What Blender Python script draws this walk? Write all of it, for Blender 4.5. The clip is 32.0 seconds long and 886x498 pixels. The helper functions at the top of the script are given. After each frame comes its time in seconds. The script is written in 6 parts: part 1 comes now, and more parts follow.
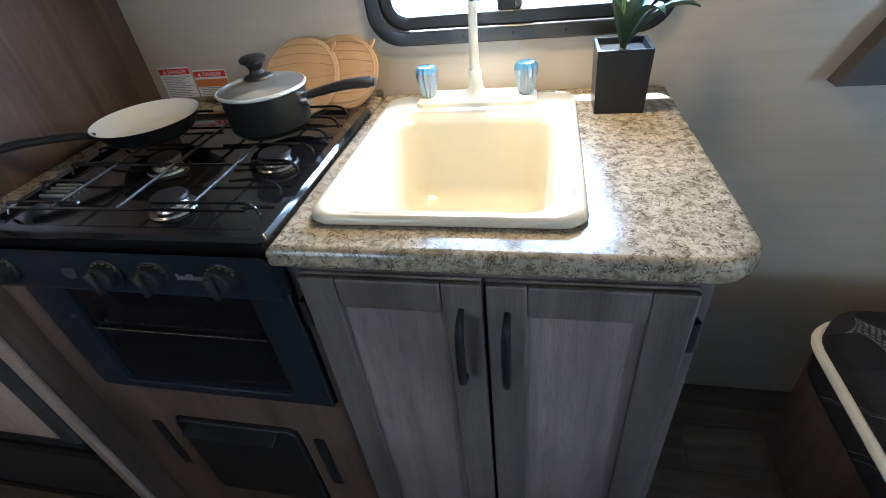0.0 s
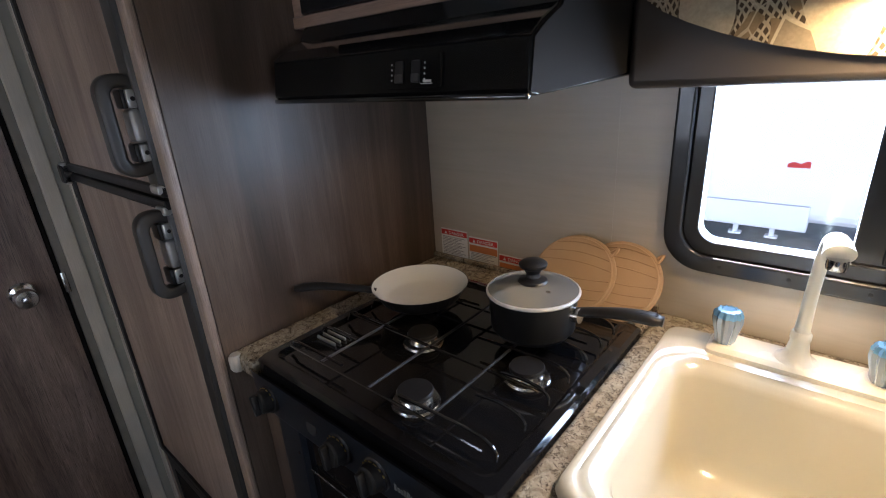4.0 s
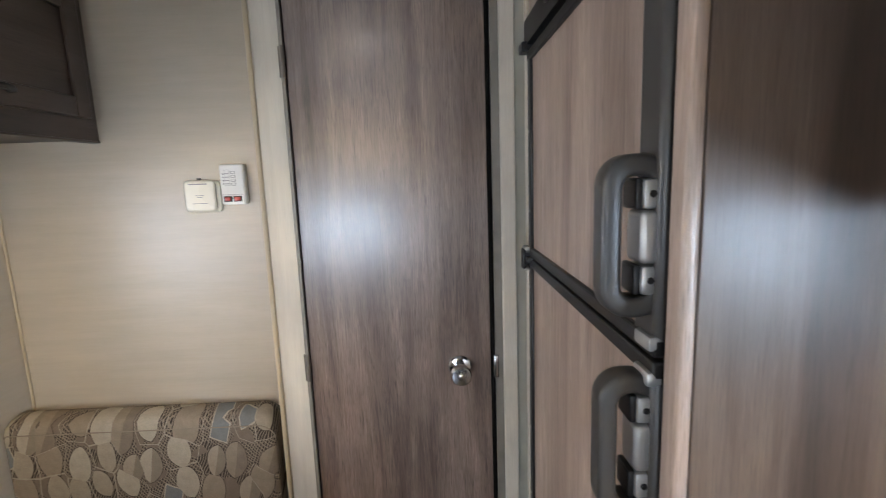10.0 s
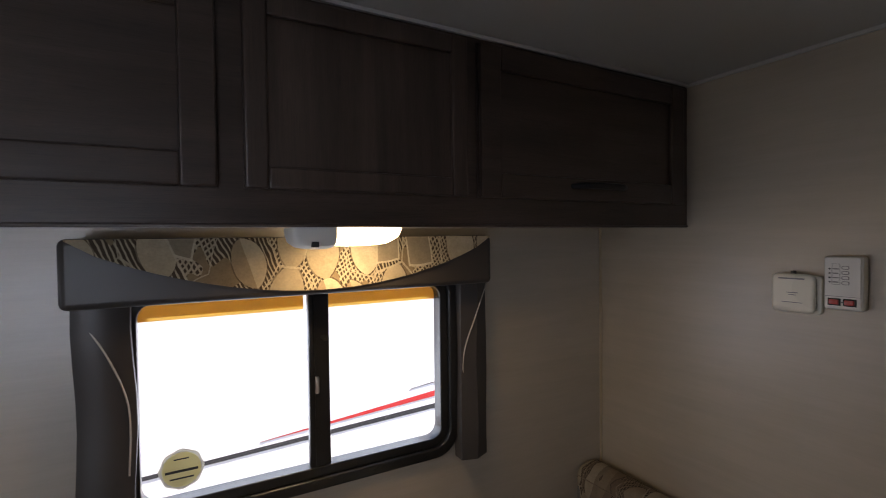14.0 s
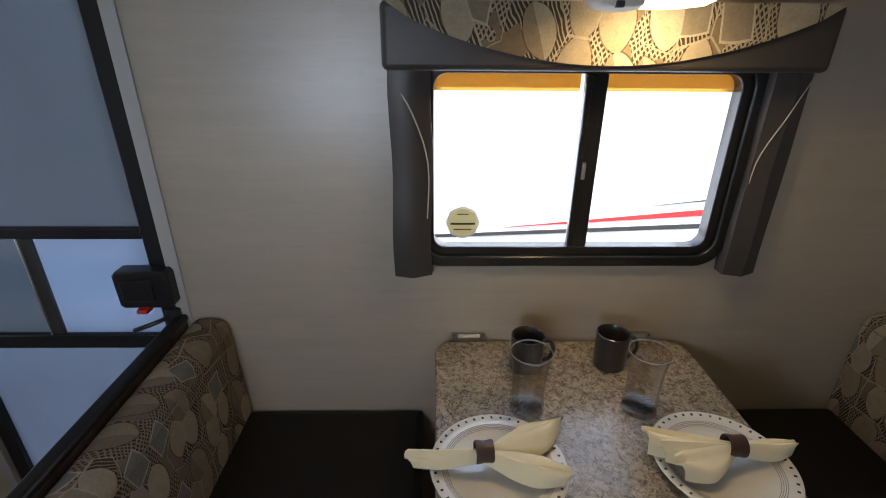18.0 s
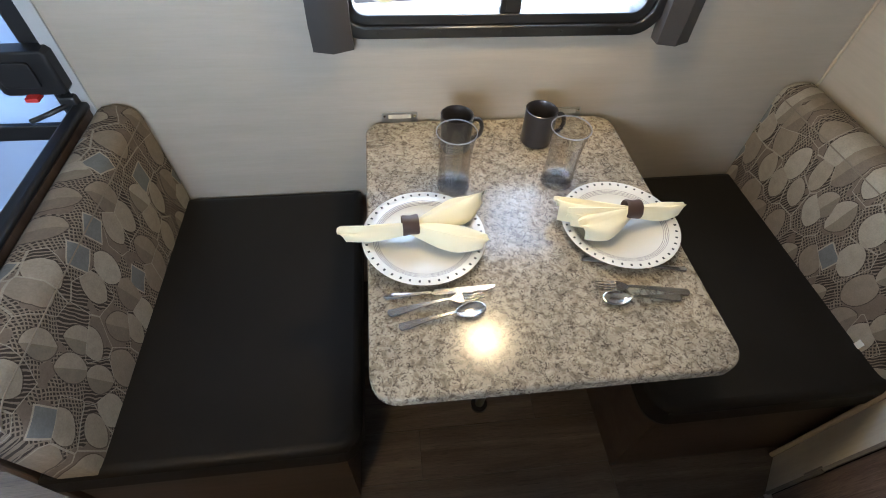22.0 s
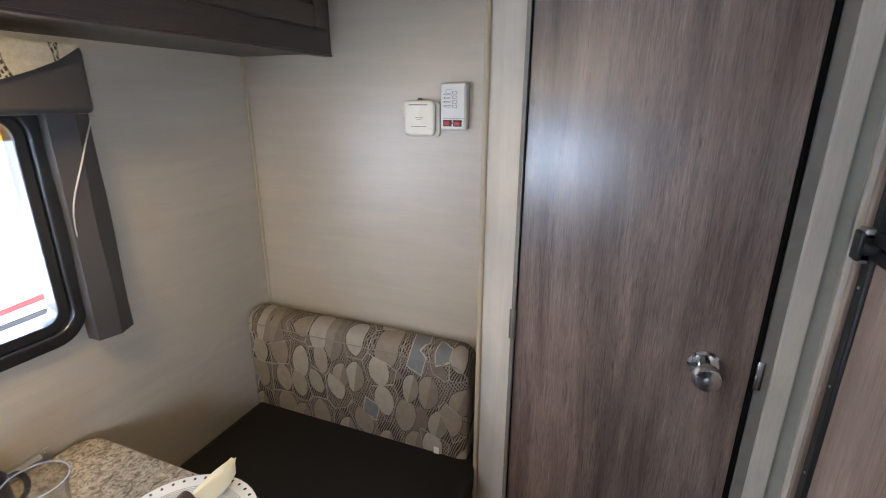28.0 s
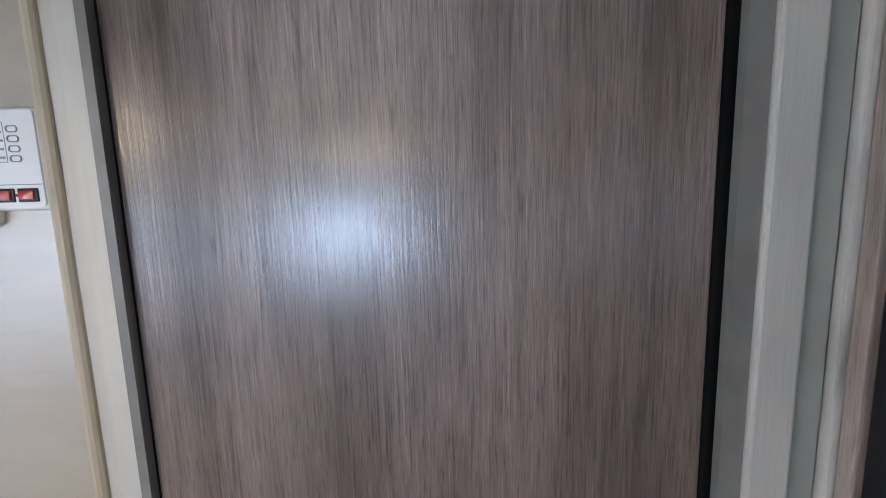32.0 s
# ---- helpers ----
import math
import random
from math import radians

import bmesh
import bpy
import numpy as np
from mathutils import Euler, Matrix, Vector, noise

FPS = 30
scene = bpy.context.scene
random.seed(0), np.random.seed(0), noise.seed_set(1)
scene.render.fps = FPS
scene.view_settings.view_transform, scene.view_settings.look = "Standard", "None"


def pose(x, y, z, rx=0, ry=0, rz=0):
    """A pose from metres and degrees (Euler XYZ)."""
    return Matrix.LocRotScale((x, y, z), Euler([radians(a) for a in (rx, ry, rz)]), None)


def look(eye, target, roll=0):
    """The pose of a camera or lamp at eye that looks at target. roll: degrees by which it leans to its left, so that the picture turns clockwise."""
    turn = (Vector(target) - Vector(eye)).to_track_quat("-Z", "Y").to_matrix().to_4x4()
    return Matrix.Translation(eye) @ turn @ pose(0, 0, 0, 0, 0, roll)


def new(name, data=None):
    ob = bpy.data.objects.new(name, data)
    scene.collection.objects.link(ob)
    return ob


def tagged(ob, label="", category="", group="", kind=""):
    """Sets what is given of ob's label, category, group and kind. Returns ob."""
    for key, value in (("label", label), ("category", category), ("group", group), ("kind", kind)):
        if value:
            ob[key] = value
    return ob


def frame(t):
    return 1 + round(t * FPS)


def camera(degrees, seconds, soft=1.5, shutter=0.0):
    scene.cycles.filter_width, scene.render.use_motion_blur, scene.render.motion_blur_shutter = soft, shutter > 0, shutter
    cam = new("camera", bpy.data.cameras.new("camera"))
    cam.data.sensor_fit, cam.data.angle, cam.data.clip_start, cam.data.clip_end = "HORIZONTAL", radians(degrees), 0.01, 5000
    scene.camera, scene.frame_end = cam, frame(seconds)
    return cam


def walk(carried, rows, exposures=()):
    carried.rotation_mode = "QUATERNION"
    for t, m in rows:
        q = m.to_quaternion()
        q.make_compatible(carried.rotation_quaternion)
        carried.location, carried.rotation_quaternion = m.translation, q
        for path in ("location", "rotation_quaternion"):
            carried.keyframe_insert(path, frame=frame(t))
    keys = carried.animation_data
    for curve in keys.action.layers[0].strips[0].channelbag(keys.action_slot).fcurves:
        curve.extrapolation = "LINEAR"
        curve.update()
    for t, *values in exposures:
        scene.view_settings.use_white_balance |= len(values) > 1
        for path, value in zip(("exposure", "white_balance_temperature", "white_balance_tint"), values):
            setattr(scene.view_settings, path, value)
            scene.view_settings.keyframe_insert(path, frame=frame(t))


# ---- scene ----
cam = camera(86.5, 32.0, soft=0.95, shutter=0.18)
# seconds, eye, a point looked at, roll
PATH = [
    (0, (-0.0295, -0.0001, 1.3016), (-0.4340, 1.5512, 0.1058), -7.10),
    (0.5, (-0.0564, -0.0104, 1.3038), (-0.4709, 1.5137, 0.0768), -6.33),
    (1, (-0.0853, -0.0150, 1.3085), (-0.6023, 1.4796, 0.0842), -5.60),
    (1.5, (-0.1272, -0.0160, 1.3194), (-0.7737, 1.4490, 0.1210), -5.05),
    (2, (-0.1648, -0.0080, 1.3324), (-0.9490, 1.4313, 0.1864), -4.79),
    (2.5, (-0.1846, 0.0278, 1.3420), (-1.0879, 1.4334, 0.2427), -4.53),
    (3, (-0.1935, 0.0756, 1.3603), (-1.2233, 1.4710, 0.3642), -4.27),
    (3.5, (-0.1870, 0.1080, 1.3880), (-1.3229, 1.5186, 0.5397), -3.93),
    (4, (-0.1590, 0.1279, 1.4168), (-1.4000, 1.5353, 0.7245), -3.63),
    (4.5, (-0.1906, 0.1199, 1.4488), (-1.4525, 1.5795, 0.9225), -3.59),
    (6.5, (-0.3304, 0.1001, 1.5268), (-1.5465, 1.6864, 1.4581), -1.13),
    (7, (-0.3813, 0.1087, 1.5114), (-1.6645, 1.6403, 1.4243), -1.79),
    (7.5, (-0.4274, 0.1704, 1.4898), (-1.8192, 1.5980, 1.3323), -1.35),
    (8, (-0.4570, 0.2303, 1.4634), (-1.9911, 1.4887, 1.2128), -0.47),
    (8.5, (-0.4889, 0.2726, 1.4393), (-2.1712, 1.3032, 1.1108), 0.02),
    (9, (-0.5087, 0.2791, 1.4210), (-2.3521, 0.9747, 1.0774), -0.15),
    (9.5, (-0.5359, 0.2475, 1.4223), (-2.4704, 0.6068, 1.0636), -0.99),
    (10, (-0.5900, 0.1979, 1.4359), (-2.5652, 0.2316, 1.1234), -2.09),
    (10.5, (-0.6571, 0.1713, 1.4624), (-2.6151, -0.1559, 1.2191), -2.88),
    (11, (-0.7024, 0.1420, 1.4989), (-2.5956, -0.4732, 1.3059), -2.74),
    (11.5, (-0.7215, 0.1302, 1.5198), (-2.5300, -0.7157, 1.4023), -2.19),
    (12, (-0.7546, 0.1228, 1.5315), (-2.4120, -0.9959, 1.4892), -1.65),
    (12.5, (-0.7795, 0.1248, 1.5366), (-2.2417, -1.2397, 1.5285), -1.17),
    (13, (-0.7749, 0.1182, 1.5279), (-2.0752, -1.4014, 1.5207), -0.97),
    (13.5, (-0.7531, 0.1164, 1.5197), (-1.8998, -1.5219, 1.4836), -0.68),
    (14, (-0.7177, 0.0950, 1.5317), (-1.6896, -1.6524, 1.4845), -0.67),
    (14.5, (-0.7068, 0.1036, 1.5381), (-1.4727, -1.7439, 1.5364), -1.17),
    (16.5, (-0.6534, 0.0787, 1.4732), (-0.8788, -1.9025, 1.3179), -0.22),
    (17, (-0.6424, 0.0804, 1.4765), (-0.7779, -1.8762, 1.0848), 0.31),
    (17.5, (-0.6379, 0.0824, 1.4705), (-0.7188, -1.8186, 0.8544), 0.47),
    (18, (-0.6402, 0.0747, 1.4729), (-0.6753, -1.7516, 0.6585), 0.45),
    (18.5, (-0.6368, 0.0655, 1.4802), (-0.6241, -1.6821, 0.5078), 0.91),
    (19, (-0.6310, 0.0573, 1.4880), (-0.5769, -1.6020, 0.3728), 0.80),
    (19.5, (-0.6363, 0.0599, 1.4860), (-0.5624, -1.5258, 0.2694), 0.50),
    (20, (-0.6457, 0.0627, 1.4848), (-0.5778, -1.4529, 0.1816), -0.29),
    (20.5, (-0.6547, 0.0641, 1.4842), (-0.6339, -1.3798, 0.1004), -0.29),
    (21, (-0.6688, 0.0719, 1.4822), (-0.7144, -1.3026, 0.0301), 0.63),
    (21.5, (-0.6828, 0.0761, 1.4791), (-0.8110, -1.2360, -0.0249), 2.10),
    (22, (-0.6973, 0.0797, 1.4794), (-0.9015, -1.1846, -0.0567), 3.54),
    (22.5, (-0.7160, 0.0890, 1.4790), (-0.9949, -1.1389, -0.0748), 5.03),
    (23, (-0.7344, 0.0957, 1.4752), (-1.0877, -1.1090, -0.0817), 6.28),
    (23.5, (-0.7537, 0.0973, 1.4772), (-1.1760, -1.0952, -0.0719), 7.06),
    (24, (-0.7663, 0.0904, 1.4723), (-1.2444, -1.0997, -0.0624), 5.68),
    (24.5, (-0.7652, 0.0873, 1.4716), (-1.3357, -1.0947, -0.0375), 4.70),
    (26.5, (-0.7646, 0.0799, 1.4558), (-2.0266, -1.0845, 0.4304), 3.83),
    (27, (-0.7785, 0.0888, 1.4603), (-2.2199, -0.9919, 0.5917), 1.39),
    (27.5, (-0.7721, 0.0841, 1.4563), (-2.4021, -0.8137, 0.7235), 1.28),
    (28, (-0.7817, 0.0737, 1.4457), (-2.5522, -0.6335, 0.8413), 0.23),
    (28.5, (-0.8195, 0.0831, 1.4373), (-2.6870, -0.4309, 0.9391), -0.07),
    (29, (-0.9074, 0.1046, 1.4095), (-2.8326, -0.2792, 1.0272), 0.01),
    (29.5, (-0.9872, 0.1111, 1.4132), (-2.9348, -0.1232, 1.0234), -0.80),
    (30, (-1.0786, 0.1051, 1.3954), (-3.0383, -0.0341, 1.0206), -0.70),
    (30.5, (-1.1777, 0.0756, 1.4011), (-3.1412, 0.0482, 1.0216), -1.49),
    (31, (-1.2528, 0.0862, 1.3972), (-3.2259, 0.1453, 1.0757), -1.73),
    (31.5, (-1.3472, 0.1082, 1.4044), (-3.3245, 0.1268, 1.1049), -1.54),
    (32, (-1.3719, 0.1190, 1.3991), (-3.3480, 0.1136, 1.0909), -1.66),
]
# seconds, stops, white balance
EXPOSURES = [(0, 3.05, 5400, 10), (2, 2.8, 5600, 10), (4, 2.4, 6200, 20), (6, 3.6, 6700, 24), (7, 4.2, 6600, 22), (8, 4.4, 6400, 16), (9, 4.3, 6300, 18), (10, 3.85, 6400, 16), (11, 3.6, 6100, 12), (12, 2.8, 6300, 20), (14, 1.6, 6800, 24), (18, 2.1, 6600, 18), (19, 2.1, 6500, 18), (20, 2.8, 6250, 15), (21, 3.25, 5950, 14), (22, 3.6, 5850, 13), (23, 3.65, 5650, 13), (25, 3.35, 5800, 17), (27, 2.95, 6300, 20), (28, 3.6, 6000, 18), (29, 3.6, 5700, 15), (30, 3.65, 5650, 12), (31, 3.75, 5600, 11), (32, 3.75, 5650, 16)]
walk(cam, [(t, look(eye, target, roll)) for t, eye, target, roll in PATH], EXPOSURES)

# ---- daylight ----
world = bpy.data.worlds.new("world")
scene.world = world
world.use_nodes = True
wn = world.node_tree.nodes
sky = wn.new("ShaderNodeTexSky")
sky.sky_type, sky.sun_disc = "NISHITA", False
sky.sun_elevation, sky.sun_rotation = radians(71.5), radians(323)
world.node_tree.links.new(sky.outputs[0], wn["Background"].inputs[0])
wn["Background"].inputs[1].default_value = 0.12
sun_data = bpy.data.lights.new("sun", "SUN")
sun_data.energy, sun_data.angle, sun_data.color = 4.2, radians(0.5), (1.0, 0.95, 0.86)
sun = new("sun", sun_data)
sun.matrix_world = look((-6, 8, 30), (0, 0, 0))
tagged(sun, kind="structure")


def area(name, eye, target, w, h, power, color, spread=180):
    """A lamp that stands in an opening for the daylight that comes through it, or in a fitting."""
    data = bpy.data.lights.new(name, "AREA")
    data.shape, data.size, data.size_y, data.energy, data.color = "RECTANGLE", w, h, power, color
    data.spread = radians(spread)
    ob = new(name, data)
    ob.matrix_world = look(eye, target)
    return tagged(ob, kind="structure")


# ---- plan, in metres ----
YK, YD, XB, XE_END = 1.034, -1.002, -1.917, 1.95   # kitchen wall, dinette wall, rear wall, far end
XD, YH, YL, ZDT = -1.734, -0.134, 0.3365, 1.857     # bath door plane, its jambs and head
XF, YF, ZC = -0.984, 0.432, 1.936                   # fridge cabinet side and front, ceiling
ZK, YCF = 0.950, 0.445                             # counter top, its front edge
YO, ZO = -0.700, 1.558                             # overhead cabinet above the dinette
ZT, ZS = 0.726, 0.482                              # table top, seat top
DAY = (0.72, 0.87, 1.0)
area("kitchen_window_daylight", (-0.095, YK + 0.06, 1.255), (-0.12, 0, 1.4), 0.5, 0.34, 1.9, DAY, 140)
area("kitchen_window_skylight", (-0.095, YK + 0.1, 1.27), (-0.3, -1.0, 0.85), 0.5, 0.34, 0.7, (0.5, 0.72, 1.0))
area("dinette_window_daylight", (-0.975, YD - 0.06, 1.2), (-0.975, 0, 1.0), 0.64, 0.38, 0.42, DAY)
# the entry lamp is strengthened, narrowed and turned to brighten the kitchen wall
area("entry_daylight_fill", (0.35, YD - 0.12, 1.25), (0.75, 1.0, 0.95), 0.52, 1.0, 0.75, (0.7, 0.84, 1.0), 75)
area("end_window_daylight", (XE_END + 0.06, -0.65, 0.9), (0, -0.5, 0.9), 0.66, 0.58, 2.0, DAY)

# ---- materials ----


def nodes_of(name):
    m = bpy.data.materials.new(name)
    m.use_nodes = True
    t = m.node_tree
    return m, t.nodes, t.links, t.nodes["Principled BSDF"]


def ramp(n, stops):
    r = n.new("ShaderNodeValToRGB")
    e = r.color_ramp.elements
    while len(e) < len(stops):
        e.new(0.5)
    for k, (p, c) in zip(e, stops):
        k.position, k.color = p, (*c, 1)
    return r


def mapped(n, l, scale, which="Object"):
    c, m = n.new("ShaderNodeTexCoord"), n.new("ShaderNodeMapping")
    m.inputs["Scale"].default_value = scale
    l.new(c.outputs[which], m.inputs[0])
    return m.outputs[0]


def noise_of(n, l, vec, scale, detail=4.0, rough=0.55, distort=0.0):
    t = n.new("ShaderNodeTexNoise")
    l.new(vec, t.inputs["Vector"])
    t.inputs["Scale"].default_value, t.inputs["Detail"].default_value = scale, detail
    t.inputs["Roughness"].default_value, t.inputs["Distortion"].default_value = rough, distort
    return t.outputs["Fac"]


def mix(n, l, fac, a, b, mode="MIX"):
    m = n.new("ShaderNodeMix")
    m.data_type, m.blend_type = "RGBA", mode
    for socket, v in ((m.inputs[0], fac), (m.inputs[6], a), (m.inputs[7], b)):
        if isinstance(v, (int, float)):
            socket.default_value = v
        elif isinstance(v, tuple):
            socket.default_value = (*v, 1)
        else:
            l.new(v, socket)
    return m.outputs[2]


def maths(n, l, op, a, b=0.0, c=None):
    m = n.new("ShaderNodeMath")
    m.operation = op
    for i, v in enumerate((a, b) if c is None else (a, b, c)):
        if isinstance(v, (int, float)):
            m.inputs[i].default_value = v
        else:
            l.new(v, m.inputs[i])
    return m.outputs[0]


def bump(n, l, p, height, strength, dist=0.002):
    b = n.new("ShaderNodeBump")
    b.inputs["Strength"].default_value, b.inputs["Distance"].default_value = strength, dist
    l.new(height, b.inputs["Height"])
    l.new(b.outputs[0], p.inputs["Normal"])


def plain(name, color, rough=0.5, metal=0.0, vary=0.12, scale=30.0, coat=0.0, spec=0.5, fine=0.08):
    """Paint, plastic, metal or enamel, with faint blotches and a fine grain."""
    m, n, l, p = nodes_of(name)
    v = mapped(n, l, (1, 1, 1))
    a = noise_of(n, l, v, scale * 0.15, 3)
    b = noise_of(n, l, v, scale * 8, 3)
    dark = tuple(c * (1 - vary) for c in color)
    lite = tuple(min(1, c * (1 + vary * 0.6)) for c in color)
    l.new(mix(n, l, a, dark, lite), p.inputs["Base Color"])
    l.new(maths(n, l, "MULTIPLY_ADD", a, 0.14, rough - 0.07), p.inputs["Roughness"])
    p.inputs["Metallic"].default_value = metal
    p.inputs["Coat Weight"].default_value = coat
    p.inputs["Coat Roughness"].default_value = 0.08
    p.inputs["Specular IOR Level"].default_value = spec
    bump(n, l, p, b, fine, 0.0008)
    return m


def wood(name, tones, rough=0.4, axis=2, coat=0.0, streaks=0.6, relief=0.35, grain=0.6, shine=1.5, gloss=0.2):
    """Printed wood grain laminate, the grain along the axis: broad soft bands, drawn-out streaks, fine dark and pale pores."""
    m, n, l, p = nodes_of(name)

    def along(across, lengthwise):
        v = [across] * 3
        v[axis] = lengthwise
        return mapped(n, l, tuple(v))

    bands = noise_of(n, l, along(13.0, 1.1), 1.0, 3, 0.5, 0.7)
    r = ramp(n, [(0.28, tones[0]), (0.47, tones[1]), (0.62, tones[2]), (0.8, tones[1])])
    l.new(bands, r.inputs[0])
    mid = noise_of(n, l, along(48.0, 2.8), 1.0, 5, 0.62, 1.1)
    mr = ramp(n, [(0.3, (0.55, 0.53, 0.53)), (0.43, (0.92, 0.92, 0.92)), (0.57, (1.04, 1.04, 1.04)), (0.7, (1.3, 1.31, 1.33))])
    l.new(mid, mr.inputs[0])
    pores = noise_of(n, l, along(470.0, 13.0), 1.0, 3, 0.6, 0.25)
    pr = ramp(n, [(0.36, (0.42, 0.41, 0.41)), (0.43, (0.95, 0.95, 0.95)), (0.57, (1.0, 1.0, 1.0)), (0.66, (1.42, 1.42, 1.42))])
    l.new(pores, pr.inputs[0])
    hair = noise_of(n, l, along(820.0, 34.0), 1.0, 2, 0.6, 0.3)
    hr = ramp(n, [(0.34, (0.5, 0.49, 0.49)), (0.44, (1, 1, 1)), (0.58, (1, 1, 1)), (0.68, (1.4, 1.4, 1.4))])
    l.new(hair, hr.inputs[0])
    wide = noise_of(n, l, mapped(n, l, (1.7, 1.7, 1.7)), 2.2, 3)
    share = ramp(n, [(0.38, (0.6, 0.6, 0.6)), (0.6, (1, 1, 1))])
    l.new(noise_of(n, l, along(22.0, 4.0), 1.0, 2), share.inputs[0])
    c = mix(n, l, maths(n, l, "MULTIPLY", share.outputs[0], grain), r.outputs[0], pr.outputs[0], "MULTIPLY")
    c = mix(n, l, grain, c, hr.outputs[0], "MULTIPLY")
    c = mix(n, l, streaks, c, mr.outputs[0], "MULTIPLY")
    wr = ramp(n, [(0.3, (0.84, 0.84, 0.86)), (0.7, (1.14, 1.12, 1.1))])
    l.new(wide, wr.inputs[0])
    fleck = ramp(n, [(0.25, (0.5, 0.48, 0.47)), (0.33, (1, 1, 1))])
    l.new(noise_of(n, l, along(85.0, 10.0), 1.0, 2, 0.5, 0.4), fleck.inputs[0])
    c = mix(n, l, min(1.0, grain * 1.2), c, fleck.outputs[0], "MULTIPLY")
    l.new(mix(n, l, 1.0, c, wr.outputs[0], "MULTIPLY"), p.inputs["Base Color"])
    l.new(maths(n, l, "MULTIPLY_ADD", pores, 0.2, rough - 0.1), p.inputs["Roughness"])
    p.inputs["Coat Weight"].default_value = coat
    l.new(maths(n, l, "MULTIPLY_ADD", wide, 0.1, gloss - 0.05), p.inputs["Coat Roughness"])
    p.inputs["Coat IOR"].default_value = shine
    bump(n, l, p, maths(n, l, "MULTIPLY_ADD", mid, 0.6, pores), relief, 0.0004)
    cb = n.new("ShaderNodeBump")
    cb.inputs["Strength"].default_value, cb.inputs["Distance"].default_value = relief * 0.4, 0.0004
    l.new(maths(n, l, "MULTIPLY_ADD", hair, 0.5, pores), cb.inputs["Height"])
    l.new(cb.outputs[0], p.inputs["Coat Normal"])
    return m


def wallpaper(name, base, streak):
    """Vinyl wall panel print: soft cloudy blotches and level brushed streaks under a satin film."""
    m, n, l, p = nodes_of(name)
    v = mapped(n, l, (1, 1, 1))
    cloud = noise_of(n, l, v, 3.2, 5, 0.6)
    lines = noise_of(n, l, mapped(n, l, (5, 5, 95)), 1.6, 6, 0.65, 0.3)
    broad = noise_of(n, l, mapped(n, l, (2.2, 2.2, 22)), 1.6, 4, 0.6)
    dots = noise_of(n, l, v, 420, 2)
    c = mix(n, l, cloud, tuple(x * 0.84 for x in base), tuple(min(1, x * 1.1) for x in base))
    r = ramp(n, [(0.42, (0, 0, 0)), (0.72, (0.26, 0.26, 0.26))])
    l.new(lines, r.inputs[0])
    c = mix(n, l, r.outputs[0], c, streak)
    br = ramp(n, [(0.35, (0.945, 0.945, 0.94)), (0.65, (1.04, 1.04, 1.04))])
    l.new(broad, br.inputs[0])
    l.new(mix(n, l, 1.0, c, br.outputs[0], "MULTIPLY"), p.inputs["Base Color"])
    l.new(maths(n, l, "MULTIPLY_ADD", cloud, 0.2, 0.3), p.inputs["Roughness"])
    p.inputs["Coat Weight"].default_value = 1.0
    p.inputs["Coat IOR"].default_value = 1.65
    l.new(maths(n, l, "MULTIPLY_ADD", broad, 0.18, 0.31), p.inputs["Coat Roughness"])
    bump(n, l, p, maths(n, l, "MULTIPLY_ADD", lines, 1.5, dots), 0.14, 0.0006)
    return m


def granite(name):
    """Speckled laminate: taupe and cream ground, grey-brown blotches, short dark curls and flecks."""
    m, n, l, p = nodes_of(name)
    v = mapped(n, l, (1, 1, 1))
    a = noise_of(n, l, v, 62, 5, 0.6, 0.8)
    big = noise_of(n, l, v, 13, 3)
    r = ramp(n, [(0.3, (0.15, 0.122, 0.088)), (0.44, (0.235, 0.2, 0.15)), (0.56, (0.36, 0.32, 0.25)), (0.72, (0.27, 0.235, 0.18))])
    l.new(a, r.inputs[0])
    curl = noise_of(n, l, v, 95, 2, 0.5, 1.6)
    line = maths(n, l, "LESS_THAN", maths(n, l, "ABSOLUTE", maths(n, l, "SUBTRACT", curl, 0.5)), 0.037)
    here = maths(n, l, "GREATER_THAN", noise_of(n, l, v, 70, 2), 0.53)
    fleck = maths(n, l, "LESS_THAN", noise_of(n, l, v, 140, 3, 0.6, 1.2), 0.395)
    dark = maths(n, l, "MAXIMUM", maths(n, l, "MULTIPLY", maths(n, l, "MULTIPLY", line, here), 0.85), maths(n, l, "MULTIPLY", fleck, 0.7))
    pale = maths(n, l, "GREATER_THAN", noise_of(n, l, v, 120, 3, 0.6, 0.8), 0.6)
    br = ramp(n, [(0.35, (0.86, 0.85, 0.83)), (0.65, (1.15, 1.12, 1.08))])
    l.new(big, br.inputs[0])
    c = mix(n, l, dark, r.outputs[0], (0.055, 0.042, 0.032))
    c = mix(n, l, maths(n, l, "MULTIPLY", pale, 0.5), c, (0.46, 0.42, 0.34))
    l.new(mix(n, l, 1.0, c, br.outputs[0], "MULTIPLY"), p.inputs["Base Color"])
    l.new(maths(n, l, "MULTIPLY_ADD", a, 0.12, 0.12), p.inputs["Roughness"])
    p.inputs["Specular IOR Level"].default_value = 0.45
    bump(n, l, p, a, 0.06, 0.0006)
    return m


